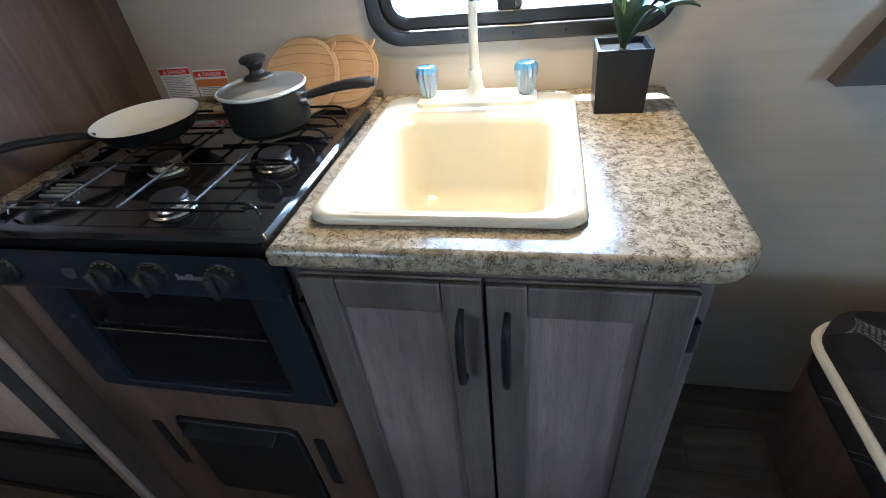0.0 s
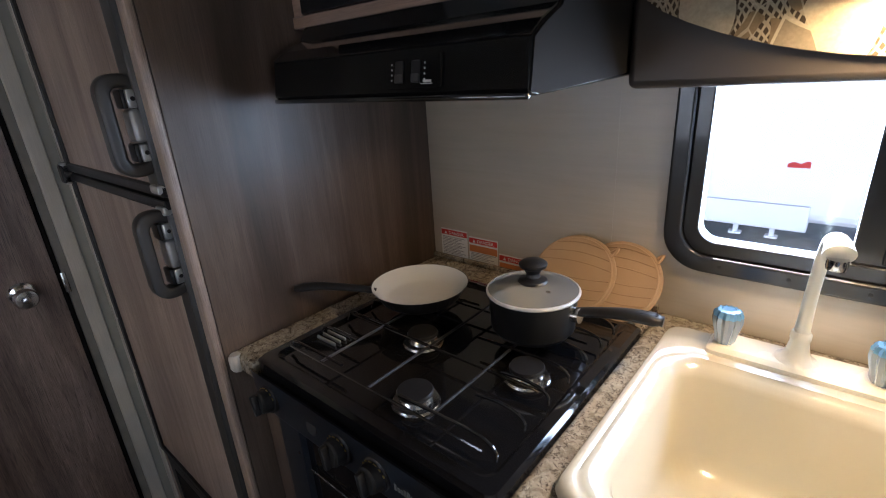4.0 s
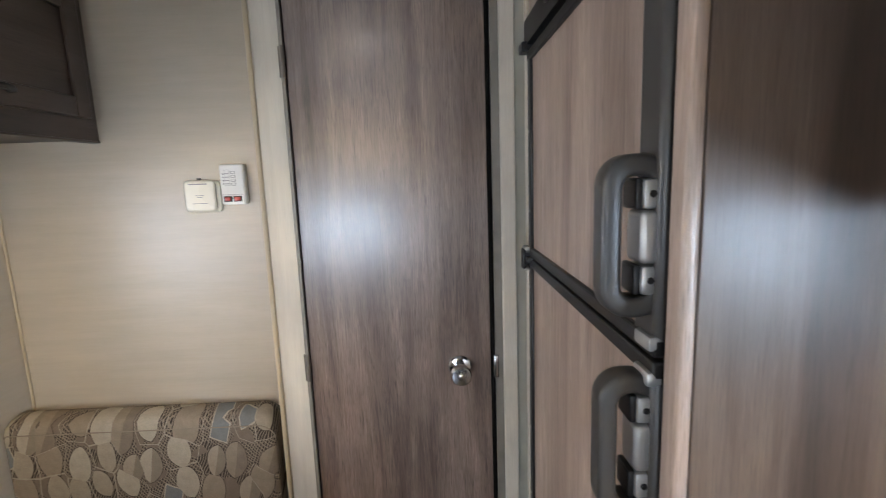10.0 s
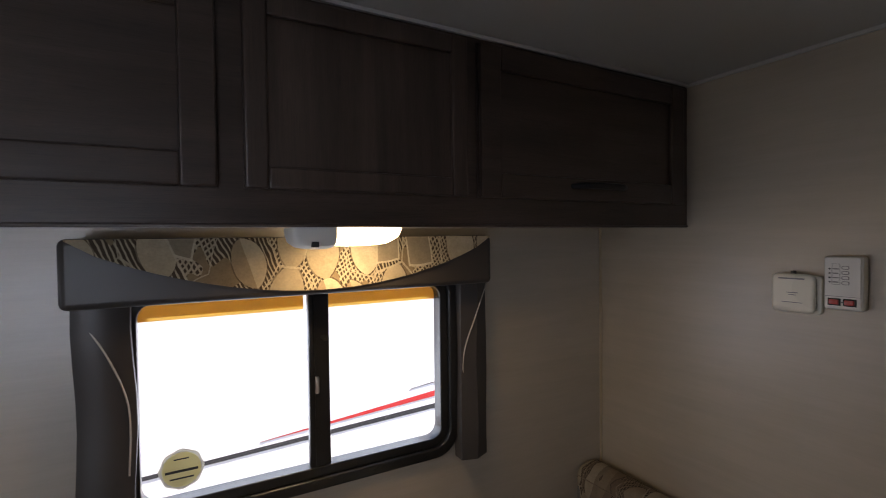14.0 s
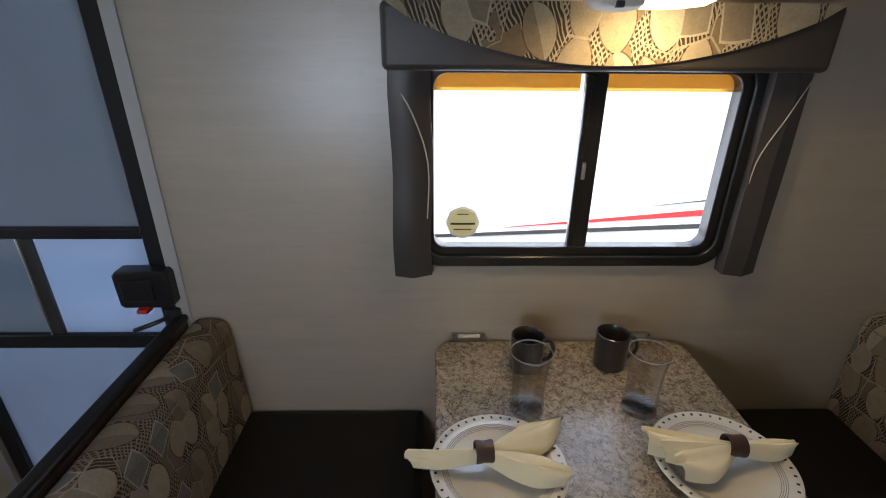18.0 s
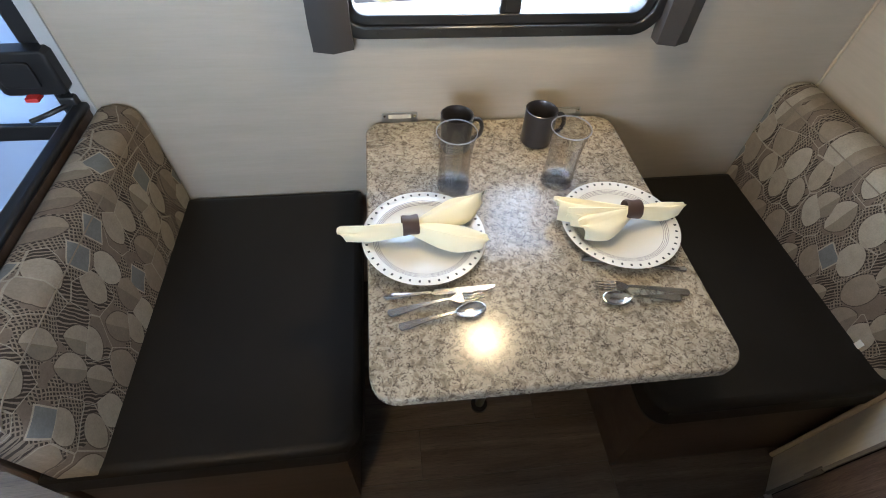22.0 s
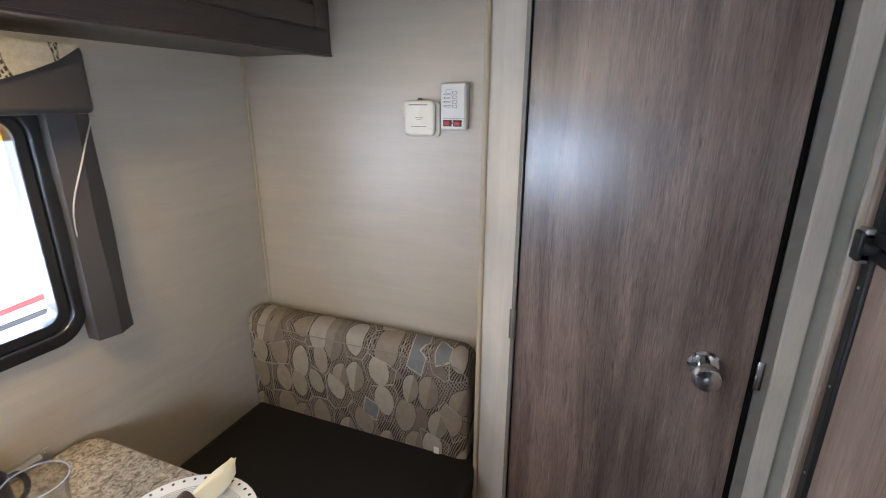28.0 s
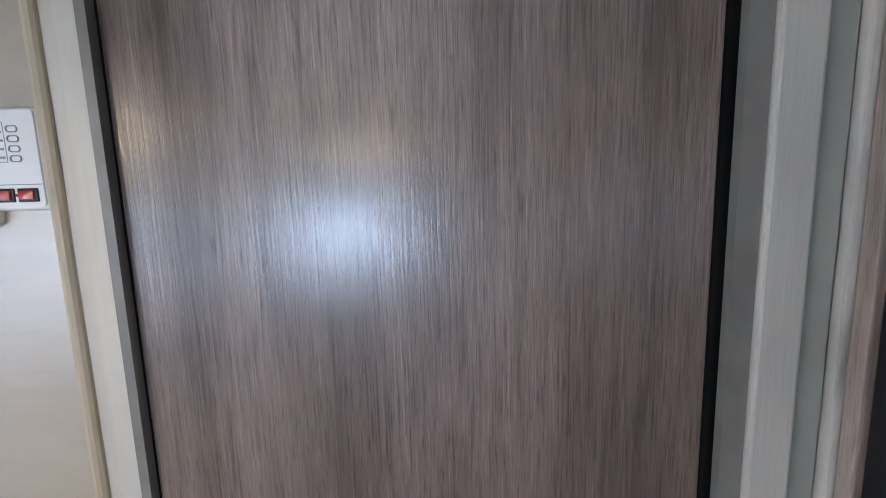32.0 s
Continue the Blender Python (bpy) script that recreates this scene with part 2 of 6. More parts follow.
def print_fabric(name, u, v_axis, sx, sy, base, ovals, square, line, seam):
    """Upholstery print: tilted ovals cut by their neighbours, outlined squares, and dark patches of scribbled pale lines."""
    m, n, l, p = nodes_of(name)
    c = n.new("ShaderNodeTexCoord")
    s = n.new("ShaderNodeSeparateXYZ")
    l.new(c.outputs["Object"], s.inputs[0])
    wob = noise_of(n, l, c.outputs["Object"], 6, 2)
    px = maths(n, l, "MULTIPLY_ADD", s.outputs[u], sx, maths(n, l, "MULTIPLY", wob, 0.3))
    py = maths(n, l, "MULTIPLY_ADD", s.outputs[v_axis], sy, maths(n, l, "MULTIPLY", wob, 0.4))
    py = maths(n, l, "MULTIPLY_ADD", s.outputs[3 - u - v_axis], sy * 0.9, py)
    cv = n.new("ShaderNodeCombineXYZ")
    l.new(px, cv.inputs[0])
    l.new(py, cv.inputs[1])
    cells, border = n.new("ShaderNodeTexVoronoi"), n.new("ShaderNodeTexVoronoi")
    border.feature = "DISTANCE_TO_EDGE"
    for vo in (cells, border):
        vo.voronoi_dimensions = "2D"
        vo.inputs["Scale"].default_value, vo.inputs["Randomness"].default_value = 1.0, 0.72
        l.new(cv.outputs[0], vo.inputs["Vector"])
    pick, at = n.new("ShaderNodeSeparateColor"), n.new("ShaderNodeSeparateXYZ")
    l.new(cells.outputs["Color"], pick.inputs[0])
    l.new(cells.outputs["Position"], at.inputs[0])
    rnd, rnd2, rnd3 = pick.outputs[0], pick.outputs[1], pick.outputs[2]
    dx = maths(n, l, "SUBTRACT", px, at.outputs[0])
    dy = maths(n, l, "SUBTRACT", py, at.outputs[1])
    turn = maths(n, l, "MULTIPLY_ADD", rnd2, 1.1, -0.55)
    gx = maths(n, l, "MULTIPLY_ADD", dy, turn, dx)
    gy = maths(n, l, "SUBTRACT", dy, maths(n, l, "MULTIPLY", dx, turn))
    wide = maths(n, l, "MULTIPLY_ADD", maths(n, l, "POWER", maths(n, l, "ABSOLUTE", gx), 2), 0.6, maths(n, l, "MULTIPLY", maths(n, l, "ABSOLUTE", gx), 0.2))
    e = maths(n, l, "MULTIPLY_ADD", maths(n, l, "POWER", maths(n, l, "ABSOLUTE", gy), 2), 0.56, wide)
    size = maths(n, l, "MULTIPLY_ADD", rnd3, 0.08, 0.15)
    oval = maths(n, l, "LESS_THAN", e, size)
    rim = maths(n, l, "SUBTRACT", maths(n, l, "LESS_THAN", e, maths(n, l, "MULTIPLY", size, 1.12)), oval)
    is_sq = maths(n, l, "GREATER_THAN", rnd, 0.84)
    box = maths(n, l, "MAXIMUM", maths(n, l, "ABSOLUTE", gx), maths(n, l, "ABSOLUTE", gy))
    sq = maths(n, l, "LESS_THAN", box, 0.32)
    sq_rim = maths(n, l, "SUBTRACT", maths(n, l, "LESS_THAN", box, 0.365), sq)
    strokes = []
    for turned_by in (0.5, -0.9):
        mp = n.new("ShaderNodeMapping")
        mp.inputs["Rotation"].default_value = (0, 0, turned_by)
        l.new(cv.outputs[0], mp.inputs["Vector"])
        wv = n.new("ShaderNodeTexWave")
        wv.inputs["Scale"].default_value, wv.inputs["Distortion"].default_value = 3.4, 5.0
        wv.inputs["Detail"].default_value, wv.inputs["Detail Scale"].default_value = 1.5, 0.8
        l.new(mp.outputs[0], wv.inputs["Vector"])
        sr = ramp(n, [(0.62, (0, 0, 0)), (0.76, (1, 1, 1))])
        l.new(wv.outputs["Fac"], sr.inputs[0])
        strokes.append(sr.outputs[0])
    scribble = maths(n, l, "MAXIMUM", strokes[0], maths(n, l, "MULTIPLY", strokes[1], maths(n, l, "GREATER_THAN", rnd3, 0.25)))
    dark = mix(n, l, maths(n, l, "MULTIPLY", scribble, 0.85), line, ovals[2])
    patch = noise_of(n, l, cv.outputs[0], 0.9, 2)
    col_a = mix(n, l, maths(n, l, "GREATER_THAN", patch, 0.43), base, dark)
    ov = ramp(n, [(0.0, ovals[0]), (0.35, ovals[1]), (0.65, ovals[2])])
    ov.color_ramp.interpolation = "CONSTANT"
    l.new(rnd3, ov.inputs[0])
    weave = noise_of(n, l, mapped(n, l, (260, 260, 260)), 1, 2)
    slub = noise_of(n, l, c.outputs["Object"], 55, 3)
    half = maths(n, l, "MULTIPLY", maths(n, l, "GREATER_THAN", gx, 0.02), maths(n, l, "MULTIPLY", maths(n, l, "LESS_THAN", rnd2, 0.3), 0.7))
    col_b = mix(n, l, oval, col_a, mix(n, l, half, ov.outputs[0], base))
    col_b = mix(n, l, maths(n, l, "MULTIPLY", rim, 0.6), col_b, line)
    col_c = mix(n, l, maths(n, l, "MULTIPLY", is_sq, sq), mix(n, l, is_sq, col_b, col_a), square)
    col_c = mix(n, l, maths(n, l, "MULTIPLY", is_sq, sq_rim), col_c, seam)
    cut = maths(n, l, "MULTIPLY", maths(n, l, "LESS_THAN", border.outputs["Distance"], 0.022), maths(n, l, "GREATER_THAN", rnd2, 0.35))
    col_c = mix(n, l, maths(n, l, "MULTIPLY", cut, 0.7), col_c, seam)
    wr = ramp(n, [(0.3, (0.8, 0.8, 0.8)), (0.7, (1.12, 1.12, 1.12))])
    l.new(maths(n, l, "MULTIPLY_ADD", weave, 0.5, maths(n, l, "MULTIPLY", slub, 0.5)), wr.inputs[0])
    l.new(mix(n, l, 1.0, col_c, wr.outputs[0], "MULTIPLY"), p.inputs["Base Color"])
    p.inputs["Roughness"].default_value = 0.8
    p.inputs["Specular IOR Level"].default_value = 0.25
    bump(n, l, p, weave, 0.35, 0.001)
    return m


def glassy(name, color, rough=0.02, gloss=0.035, edge=0.5):
    """Thin pane: mostly clear, with a gloss on top."""
    m, n, l, p = nodes_of(name)
    t, g, mx, fr = n.new("ShaderNodeBsdfTransparent"), n.new("ShaderNodeBsdfGlossy"), n.new("ShaderNodeMixShader"), n.new("ShaderNodeLayerWeight")
    t.inputs[0].default_value = (*color, 1)
    g.inputs["Roughness"].default_value = rough
    fr.inputs["Blend"].default_value = 0.5
    l.new(maths(n, l, "MULTIPLY_ADD", maths(n, l, "POWER", fr.outputs["Facing"], 4.0), edge, gloss), mx.inputs[0])
    l.new(t.outputs[0], mx.inputs[1])
    l.new(g.outputs[0], mx.inputs[2])
    l.new(mx.outputs[0], n["Material Output"].inputs[0])
    return m


def translucent(name, color, clear):
    """Screen cloth or frosted film: part see-through, part glowing with the light behind it."""
    m, n, l, p = nodes_of(name)
    t, tl, d, m1, m2 = (n.new("ShaderNodeBsdfTransparent"), n.new("ShaderNodeBsdfTranslucent"), n.new("ShaderNodeBsdfDiffuse"), n.new("ShaderNodeMixShader"), n.new("ShaderNodeMixShader"))
    cl = noise_of(n, l, mapped(n, l, (1, 1, 1)), 3, 4)
    c = mix(n, l, cl, tuple(x * 0.8 for x in color), tuple(min(1, x * 1.15) for x in color))
    l.new(c, tl.inputs[0])
    l.new(c, d.inputs[0])
    m1.inputs[0].default_value, m2.inputs[0].default_value = 0.35, clear
    l.new(tl.outputs[0], m1.inputs[1])
    l.new(d.outputs[0], m1.inputs[2])
    l.new(m1.outputs[0], m2.inputs[1])
    l.new(t.outputs[0], m2.inputs[2])
    l.new(m2.outputs[0], n["Material Output"].inputs[0])
    return m


def glow(name, color, strength):
    m, n, l, p = nodes_of(name)
    p.inputs["Base Color"].default_value = (*color, 1)
    p.inputs["Emission Color"].default_value = (*color, 1)
    p.inputs["Emission Strength"].default_value = strength
    return m


WALL = wallpaper("wall_panel", (0.43, 0.373, 0.292), (0.35, 0.298, 0.225))
CEIL = plain("ceiling_panel", (0.52, 0.52, 0.5), 0.5, vary=0.05, scale=20)
DARKWOOD = wood("walnut_laminate", [(0.045, 0.03, 0.022), (0.085, 0.059, 0.045), (0.128, 0.093, 0.072)], 0.42, coat=0.14, grain=0.35, streaks=0.5, gloss=0.25)
DARKWOOD_X = wood("walnut_laminate_level", [(0.036, 0.024, 0.018), (0.06, 0.041, 0.031), (0.077, 0.054, 0.042)], 0.4, axis=0, streaks=0.4, grain=0.35)
OVERWOOD = wood("walnut_laminate_upright", [(0.04, 0.027, 0.02), (0.064, 0.044, 0.034), (0.085, 0.06, 0.046)], 0.42, streaks=0.4, grain=0.35)
DOORWOOD = wood("bath_door_laminate", [(0.092, 0.064, 0.053), (0.17, 0.125, 0.105), (0.245, 0.187, 0.161)], 0.36, coat=0.9, streaks=0.8, relief=0.9, grain=0.75, shine=1.65, gloss=0.22)
LIGHTWOOD = wood("fridge_panel_laminate", [(0.225, 0.165, 0.134), (0.325, 0.247, 0.203), (0.395, 0.31, 0.26)], 0.42, streaks=0.7, relief=0.6, grain=0.45, coat=0.2)
TRIMWOOD = wood("cabinet_face_laminate", [(0.29, 0.195, 0.147), (0.36, 0.25, 0.19), (0.42, 0.303, 0.235)], 0.42, axis=0, streaks=0.45, grain=0.4)
GREYWOOD = wood("sink_door_frame_laminate", [(0.062, 0.052, 0.046), (0.1, 0.085, 0.077), (0.135, 0.116, 0.105)], 0.5, grain=0.4, streaks=0.45)
GREYPANEL = wood("sink_door_panel_laminate", [(0.13, 0.107, 0.1), (0.2, 0.167, 0.156), (0.26, 0.22, 0.205)], 0.5, grain=0.4, streaks=0.5)
PALE = wood("pale_trim_laminate", [(0.49, 0.455, 0.39), (0.54, 0.505, 0.435), (0.57, 0.535, 0.465)], 0.42, streaks=0.12, grain=0.12)
GREYTRIM = plain("mottled_grey_trim", (0.33, 0.325, 0.28), 0.45, scale=90, vary=0.25)
TAN = plain("tan_bead_moulding", (0.46, 0.385, 0.27), 0.5)
JAMB = plain("pale_grey_jamb", (0.42, 0.42, 0.41), 0.45, vary=0.08)
WELT = plain("brown_welt", (0.19, 0.155, 0.115), 0.7)
GREYEDGE = plain("dark_metal_casing", (0.13, 0.115, 0.1), 0.45, scale=60, vary=0.3)
CASING = plain("mottled_casing", (0.21, 0.195, 0.17), 0.45, scale=120, vary=0.4)
BLACK = plain("black_plastic", (0.014, 0.014, 0.015), 0.4, fine=0.2, spec=0.35)
GREYPLASTIC = plain("charcoal_handle_plastic", (0.042, 0.041, 0.04), 0.36)
SILVER = plain("silver_plastic", (0.42, 0.42, 0.41), 0.35, metal=0.6)
GLOSSBLACK = plain("black_enamel", (0.008, 0.008, 0.009), 0.07, coat=0.8, fine=0.015)
MATTBLACK = plain("matt_black_paint", (0.01, 0.01, 0.01), 0.75, spec=0.05)
HOODBLACK = plain("black_hood_enamel", (0.007, 0.007, 0.007), 0.2, spec=0.3, fine=0.008)
BLUEBLACK = plain("blue_black_enamel", (0.012, 0.016, 0.024), 0.3, coat=0.25, fine=0.05)
BLACKMETAL = plain("brushed_black_metal", (0.012, 0.012, 0.012), 0.3, metal=0.0, coat=0.4)
WHITE = plain("white_plastic", (0.74, 0.73, 0.69), 0.4, vary=0.05)
CREAM = plain("cream_sink_plastic", (0.6, 0.56, 0.44), 0.16, vary=0.04, coat=0.5, fine=0.02)
CREAMF = plain("cream_faucet_plastic", (0.78, 0.74, 0.62), 0.28, vary=0.04)
CHROME = plain("chrome", (0.7, 0.7, 0.7), 0.12, metal=1.0, vary=0.03, fine=0.02)
BRIGHTRIM = plain("bright_steel_rim", (0.72, 0.72, 0.71), 0.3, metal=0.5, vary=0.05)
STEEL = plain("stainless_steel", (0.55, 0.54, 0.52), 0.24, metal=1.0, vary=0.08)
ZINC = plain("galvanised_steel", (0.45, 0.45, 0.43), 0.35, metal=0.9)
GRANITE = granite("granite_laminate")
VINYL = plain("dark_brown_vinyl", (0.015, 0.0135, 0.012), 0.44, scale=60, vary=0.25, fine=0.45, spec=0.16)
DRAPE = plain("charcoal_vinyl_valance", (0.05, 0.044, 0.04), 0.42, scale=40, vary=0.2)
FLOORWOOD = wood("vinyl_plank", [(0.07, 0.054, 0.041), (0.125, 0.099, 0.076), (0.19, 0.154, 0.12)], 0.45, axis=0)
FABRIC = print_fabric("dinette_print", 1, 2, 13.5, 10.6, (0.15, 0.118, 0.088), [(0.27, 0.235, 0.18), (0.32, 0.285, 0.225), (0.225, 0.185, 0.14)], (0.15, 0.155, 0.155), (0.04, 0.03, 0.023), (0.33, 0.295, 0.235))
VALANCE = print_fabric("valance_print", 0, 2, 12.5, 9.5, (0.2, 0.15, 0.088), [(0.38, 0.32, 0.22), (0.33, 0.275, 0.185), (0.43, 0.37, 0.26)], (0.24, 0.2, 0.14), (0.055, 0.038, 0.022), (0.46, 0.4, 0.29))
SPREAD = print_fabric("bedspread_print", 0, 1, 9.0, 9.0, (0.012, 0.012, 0.016), [(0.012, 0.012, 0.016), (0.02, 0.02, 0.026), (0.014, 0.014, 0.018)], (0.05, 0.04, 0.06), (0.13, 0.13, 0.14), (0.02, 0.02, 0.025))
PIPING = plain("white_piping", (0.7, 0.69, 0.64), 0.6)
PANE = glassy("window_glass", (0.93, 0.96, 0.97))
SMOKE = glassy("smoked_tumbler_plastic", (0.9, 0.89, 0.88), 0.04, 0.06, 0.6)
SMOKEBASE = glassy("smoked_tumbler_base", (0.9, 0.885, 0.87), 0.05, 0.06, 0.6)
# paler than the tumbler: the bright glint of its rim is coloured in
RIM_GLINT = translucent("tumbler_rim_glint", (0.42, 0.44, 0.47), 0.45)
CLEARACRYL = plain("clear_fluted_acrylic", (0.36, 0.43, 0.5), 0.1, metal=0.6, coat=0.6, fine=0.0)
# glass greyed to stand for the lit pale lining seen through it
LIDGLASS = translucent("greyed_lid_glass", (0.42, 0.42, 0.4), 0.5)
CRYSTAL_BLUE = plain("blue_acrylic_cap", (0.1, 0.24, 0.4), 0.1, coat=0.8)
OVENGLASS = plain("oven_glass", (0.006, 0.006, 0.008), 0.05, coat=0.5, fine=0.0)
CERAMIC = plain("white_ceramic", (0.72, 0.71, 0.66), 0.18, vary=0.04, coat=0.4, fine=0.02)
NAPKIN = plain("cream_cotton", (0.78, 0.71, 0.49), 0.85, vary=0.08, scale=90, fine=0.4)
RINGBROWN = plain("dark_wood_ring", (0.06, 0.035, 0.025), 0.4)
PANBLACK = plain("black_pan_enamel", (0.008, 0.008, 0.008), 0.38, spec=0.25)
MUGBLACK = plain("charcoal_stoneware", (0.03, 0.026, 0.025), 0.3, coat=0.3)
PAD = plain("tan_quilted_cotton", (0.42, 0.275, 0.155), 0.9, scale=50, vary=0.18, fine=0.6)
PADSEAM = plain("tan_stitching", (0.33, 0.21, 0.115), 0.9)
RED = plain("red_print", (0.55, 0.03, 0.025), 0.45)
ORANGE = plain("orange_print", (0.6, 0.2, 0.06), 0.5)
PAPER = plain("white_sticker", (0.74, 0.73, 0.7), 0.45, vary=0.04)
INK = plain("grey_ink", (0.28, 0.27, 0.27), 0.6)
PALEINK = plain("pale_grey_ink", (0.55, 0.55, 0.53), 0.5)
DARKINK = plain("black_ink", (0.03, 0.03, 0.03), 0.6)
LEAF = plain("dark_green_leaf", (0.02, 0.05, 0.025), 0.35, scale=70, vary=0.4)
STEM = plain("pale_green_stem", (0.24, 0.3, 0.07), 0.5)
SCREEN = translucent("grey_screen_cloth", (0.1, 0.13, 0.155), 0.1)
FROST = translucent("white_screen_slide", (0.22, 0.285, 0.37), 0.1)
SHADE = translucent("orange_window_shade", (0.85, 0.5, 0.1), 0.05)
BULB = glow("lit_lamp_lens", (1.0, 0.8, 0.45), 4.5)
ENDBULB = glow("wall_lamp_lens", (1.0, 0.78, 0.42), 7)
BULBCLEAR = glow("ceiling_lamp_lens", (1.0, 0.93, 0.82), 0.8)
LED = glow("green_indicator", (0.05, 1.0, 0.2), 0.5)
REDSW = plain("red_rocker", (0.42, 0.018, 0.012), 0.3, coat=0.4)
SOIL = plain("potting_soil", (0.05, 0.04, 0.032), 0.9, scale=90, vary=0.4, fine=0.7)
ASPHALT = plain("grey_gravel", (0.25, 0.255, 0.265), 0.9, scale=60, vary=0.6, fine=0.8)
GELCOAT = plain("white_gelcoat", (0.88, 0.87, 0.86), 0.3, vary=0.03, coat=0.3)
BRASS = plain("worn_gold", (0.62, 0.48, 0.18), 0.3, metal=0.8)
# flat black that stands for the shade inside slots, gaps and holes
RECESS_SHADE = plain("recess_shade_black", (0.005, 0.005, 0.005), 0.85, spec=0.15)
BLUEINK = plain("blue_print", (0.12, 0.2, 0.42), 0.4)
GOLDINK = translucent("yellow_decal", (0.85, 0.78, 0.42), 0.35)
DECALGREY = translucent("grey_decal_edge", (0.45, 0.42, 0.34), 0.25)

# ---- shapes ----


def bx(x0, x1, y0, y1, z0, z1, bev=0.0, seg=2):
    bm = bmesh.new()
    bmesh.ops.create_cube(bm, size=1, matrix=Matrix.Translation(((x0 + x1) / 2, (y0 + y1) / 2, (z0 + z1) / 2)) @ Matrix.Diagonal((abs(x1 - x0), abs(y1 - y0), abs(z1 - z0), 1)))
    if bev:
        bmesh.ops.bevel(bm, geom=bm.edges[:], offset=bev, segments=seg, profile=0.5, affect="EDGES")
    return bm


def both(*bms):
    out = bms[0]
    for b in bms[1:]:
        vs = [out.verts.new(v.co) for v in b.verts]
        b.verts.index_update()
        for f in b.faces:
            try:
                out.faces.new([vs[v.index] for v in f.verts])
            except ValueError:
                pass
        b.free()
    return out


def moved(bm, m):
    bm.transform(m)
    return bm


def loft(loops, cap0=True, cap1=True, closed=True):
    bm = bmesh.new()
    rings = [[bm.verts.new(p) for p in lp] for lp in loops]
    k = len(rings[0])
    for a, b in zip(rings, rings[1:]):
        for i in range(k if closed else k - 1):
            j = (i + 1) % k
            bm.faces.new((a[i], a[j], b[j], b[i]))
    if cap0:
        bm.faces.new(rings[0][::-1])
    if cap1:
        bm.faces.new(rings[-1])
    bmesh.ops.recalc_face_normals(bm, faces=bm.faces[:])
    return bm


def lathe(profile, at, n=28, caps=(True, True)):
    """Turned shape: profile of (radius, height) about an upright axis at a point."""
    return loft([[(at[0] + r * math.cos(6.283185 * i / n), at[1] + r * math.sin(6.283185 * i / n), at[2] + z) for i in range(n)] for r, z in profile], *caps)


def turned(profile, p0, p1, n=20, caps=(True, True)):
    """Turned shape whose axis runs from p0 towards p1."""
    bm = lathe(profile, (0, 0, 0), n, caps)
    q = (Vector(p1) - Vector(p0)).to_track_quat("Z", "Y").to_matrix().to_4x4()
    return moved(bm, Matrix.Translation(p0) @ q)


def rod(p0, p1, r, n=10, r1=None):
    d = (Vector(p1) - Vector(p0)).length
    return turned([(r, 0), (r if r1 is None else r1, d)], p0, p1, n)


def tube(pts, r, n=10, radii=None):
    pts = [Vector(p) for p in pts]
    loops, up = [], None
    for i, p in enumerate(pts):
        d = (pts[min(i + 1, len(pts) - 1)] - pts[max(i - 1, 0)]).normalized()
        if up is None:
            up = Vector((0, 0, 1)) if abs(d.z) < 0.9 else Vector((0, 1, 0))
        side = d.cross(up).normalized()
        up = side.cross(d).normalized()
        rr = radii[i] if radii else r
        loops.append([p + (side * math.cos(6.283185 * k / n) + up * math.sin(6.283185 * k / n)) * rr for k in range(n)])
    return loft(loops)


def flat_bar(pts, w, h, n=14):
    """Rounded flat grip along a level path: wide across, thin in height, fuller towards its end."""
    pts = [Vector(p) for p in pts]
    loops = []
    for i, p in enumerate(pts):
        d = (pts[min(i + 1, len(pts) - 1)] - pts[max(i - 1, 0)]).normalized()
        side = d.cross(Vector((0, 0, 1))).normalized()
        up = side.cross(d).normalized()
        k = i / (len(pts) - 1)
        g = (0.72 + 0.45 * k) * (1.0 if k < 0.93 else 0.72)
        loops.append([p + side * (math.cos(6.283185 * q / n) * w * g) + up * (math.sin(6.283185 * q / n) * h * g) for q in range(n)])
    return loft(loops)


def smoothed(pts, n=6):
    """Points along a soft curve through the given ones."""
    pts = [Vector(p) for p in pts]
    out = []
    for i in range(len(pts) - 1):
        a, b, c, d = pts[max(i - 1, 0)], pts[i], pts[i + 1], pts[min(i + 2, len(pts) - 1)]
        for k in range(n):
            t = k / n
            out.append(0.5 * ((2 * b) + (c - a) * t + (2 * a - 5 * b + 4 * c - d) * t * t + (3 * b - a - 3 * c + d) * t ** 3))
    out.append(pts[-1])
    return out


def rrect(u0, u1, v0, v1, r, n=6):
    """Round-cornered rectangle, counter-clockwise."""
    out = []
    for cu, cv, a0 in ((u1 - r, v1 - r, 0), (u0 + r, v1 - r, 90), (u0 + r, v0 + r, 180), (u1 - r, v0 + r, 270)):
        out += [(cu + r * math.cos(radians(a0 + 90 * k / n)), cv + r * math.sin(radians(a0 + 90 * k / n))) for k in range(n + 1)]
    return out


def in3(axis, u, v, w):
    return ((w, u, v), (u, w, v), (u, v, w))["xyz".index(axis)]


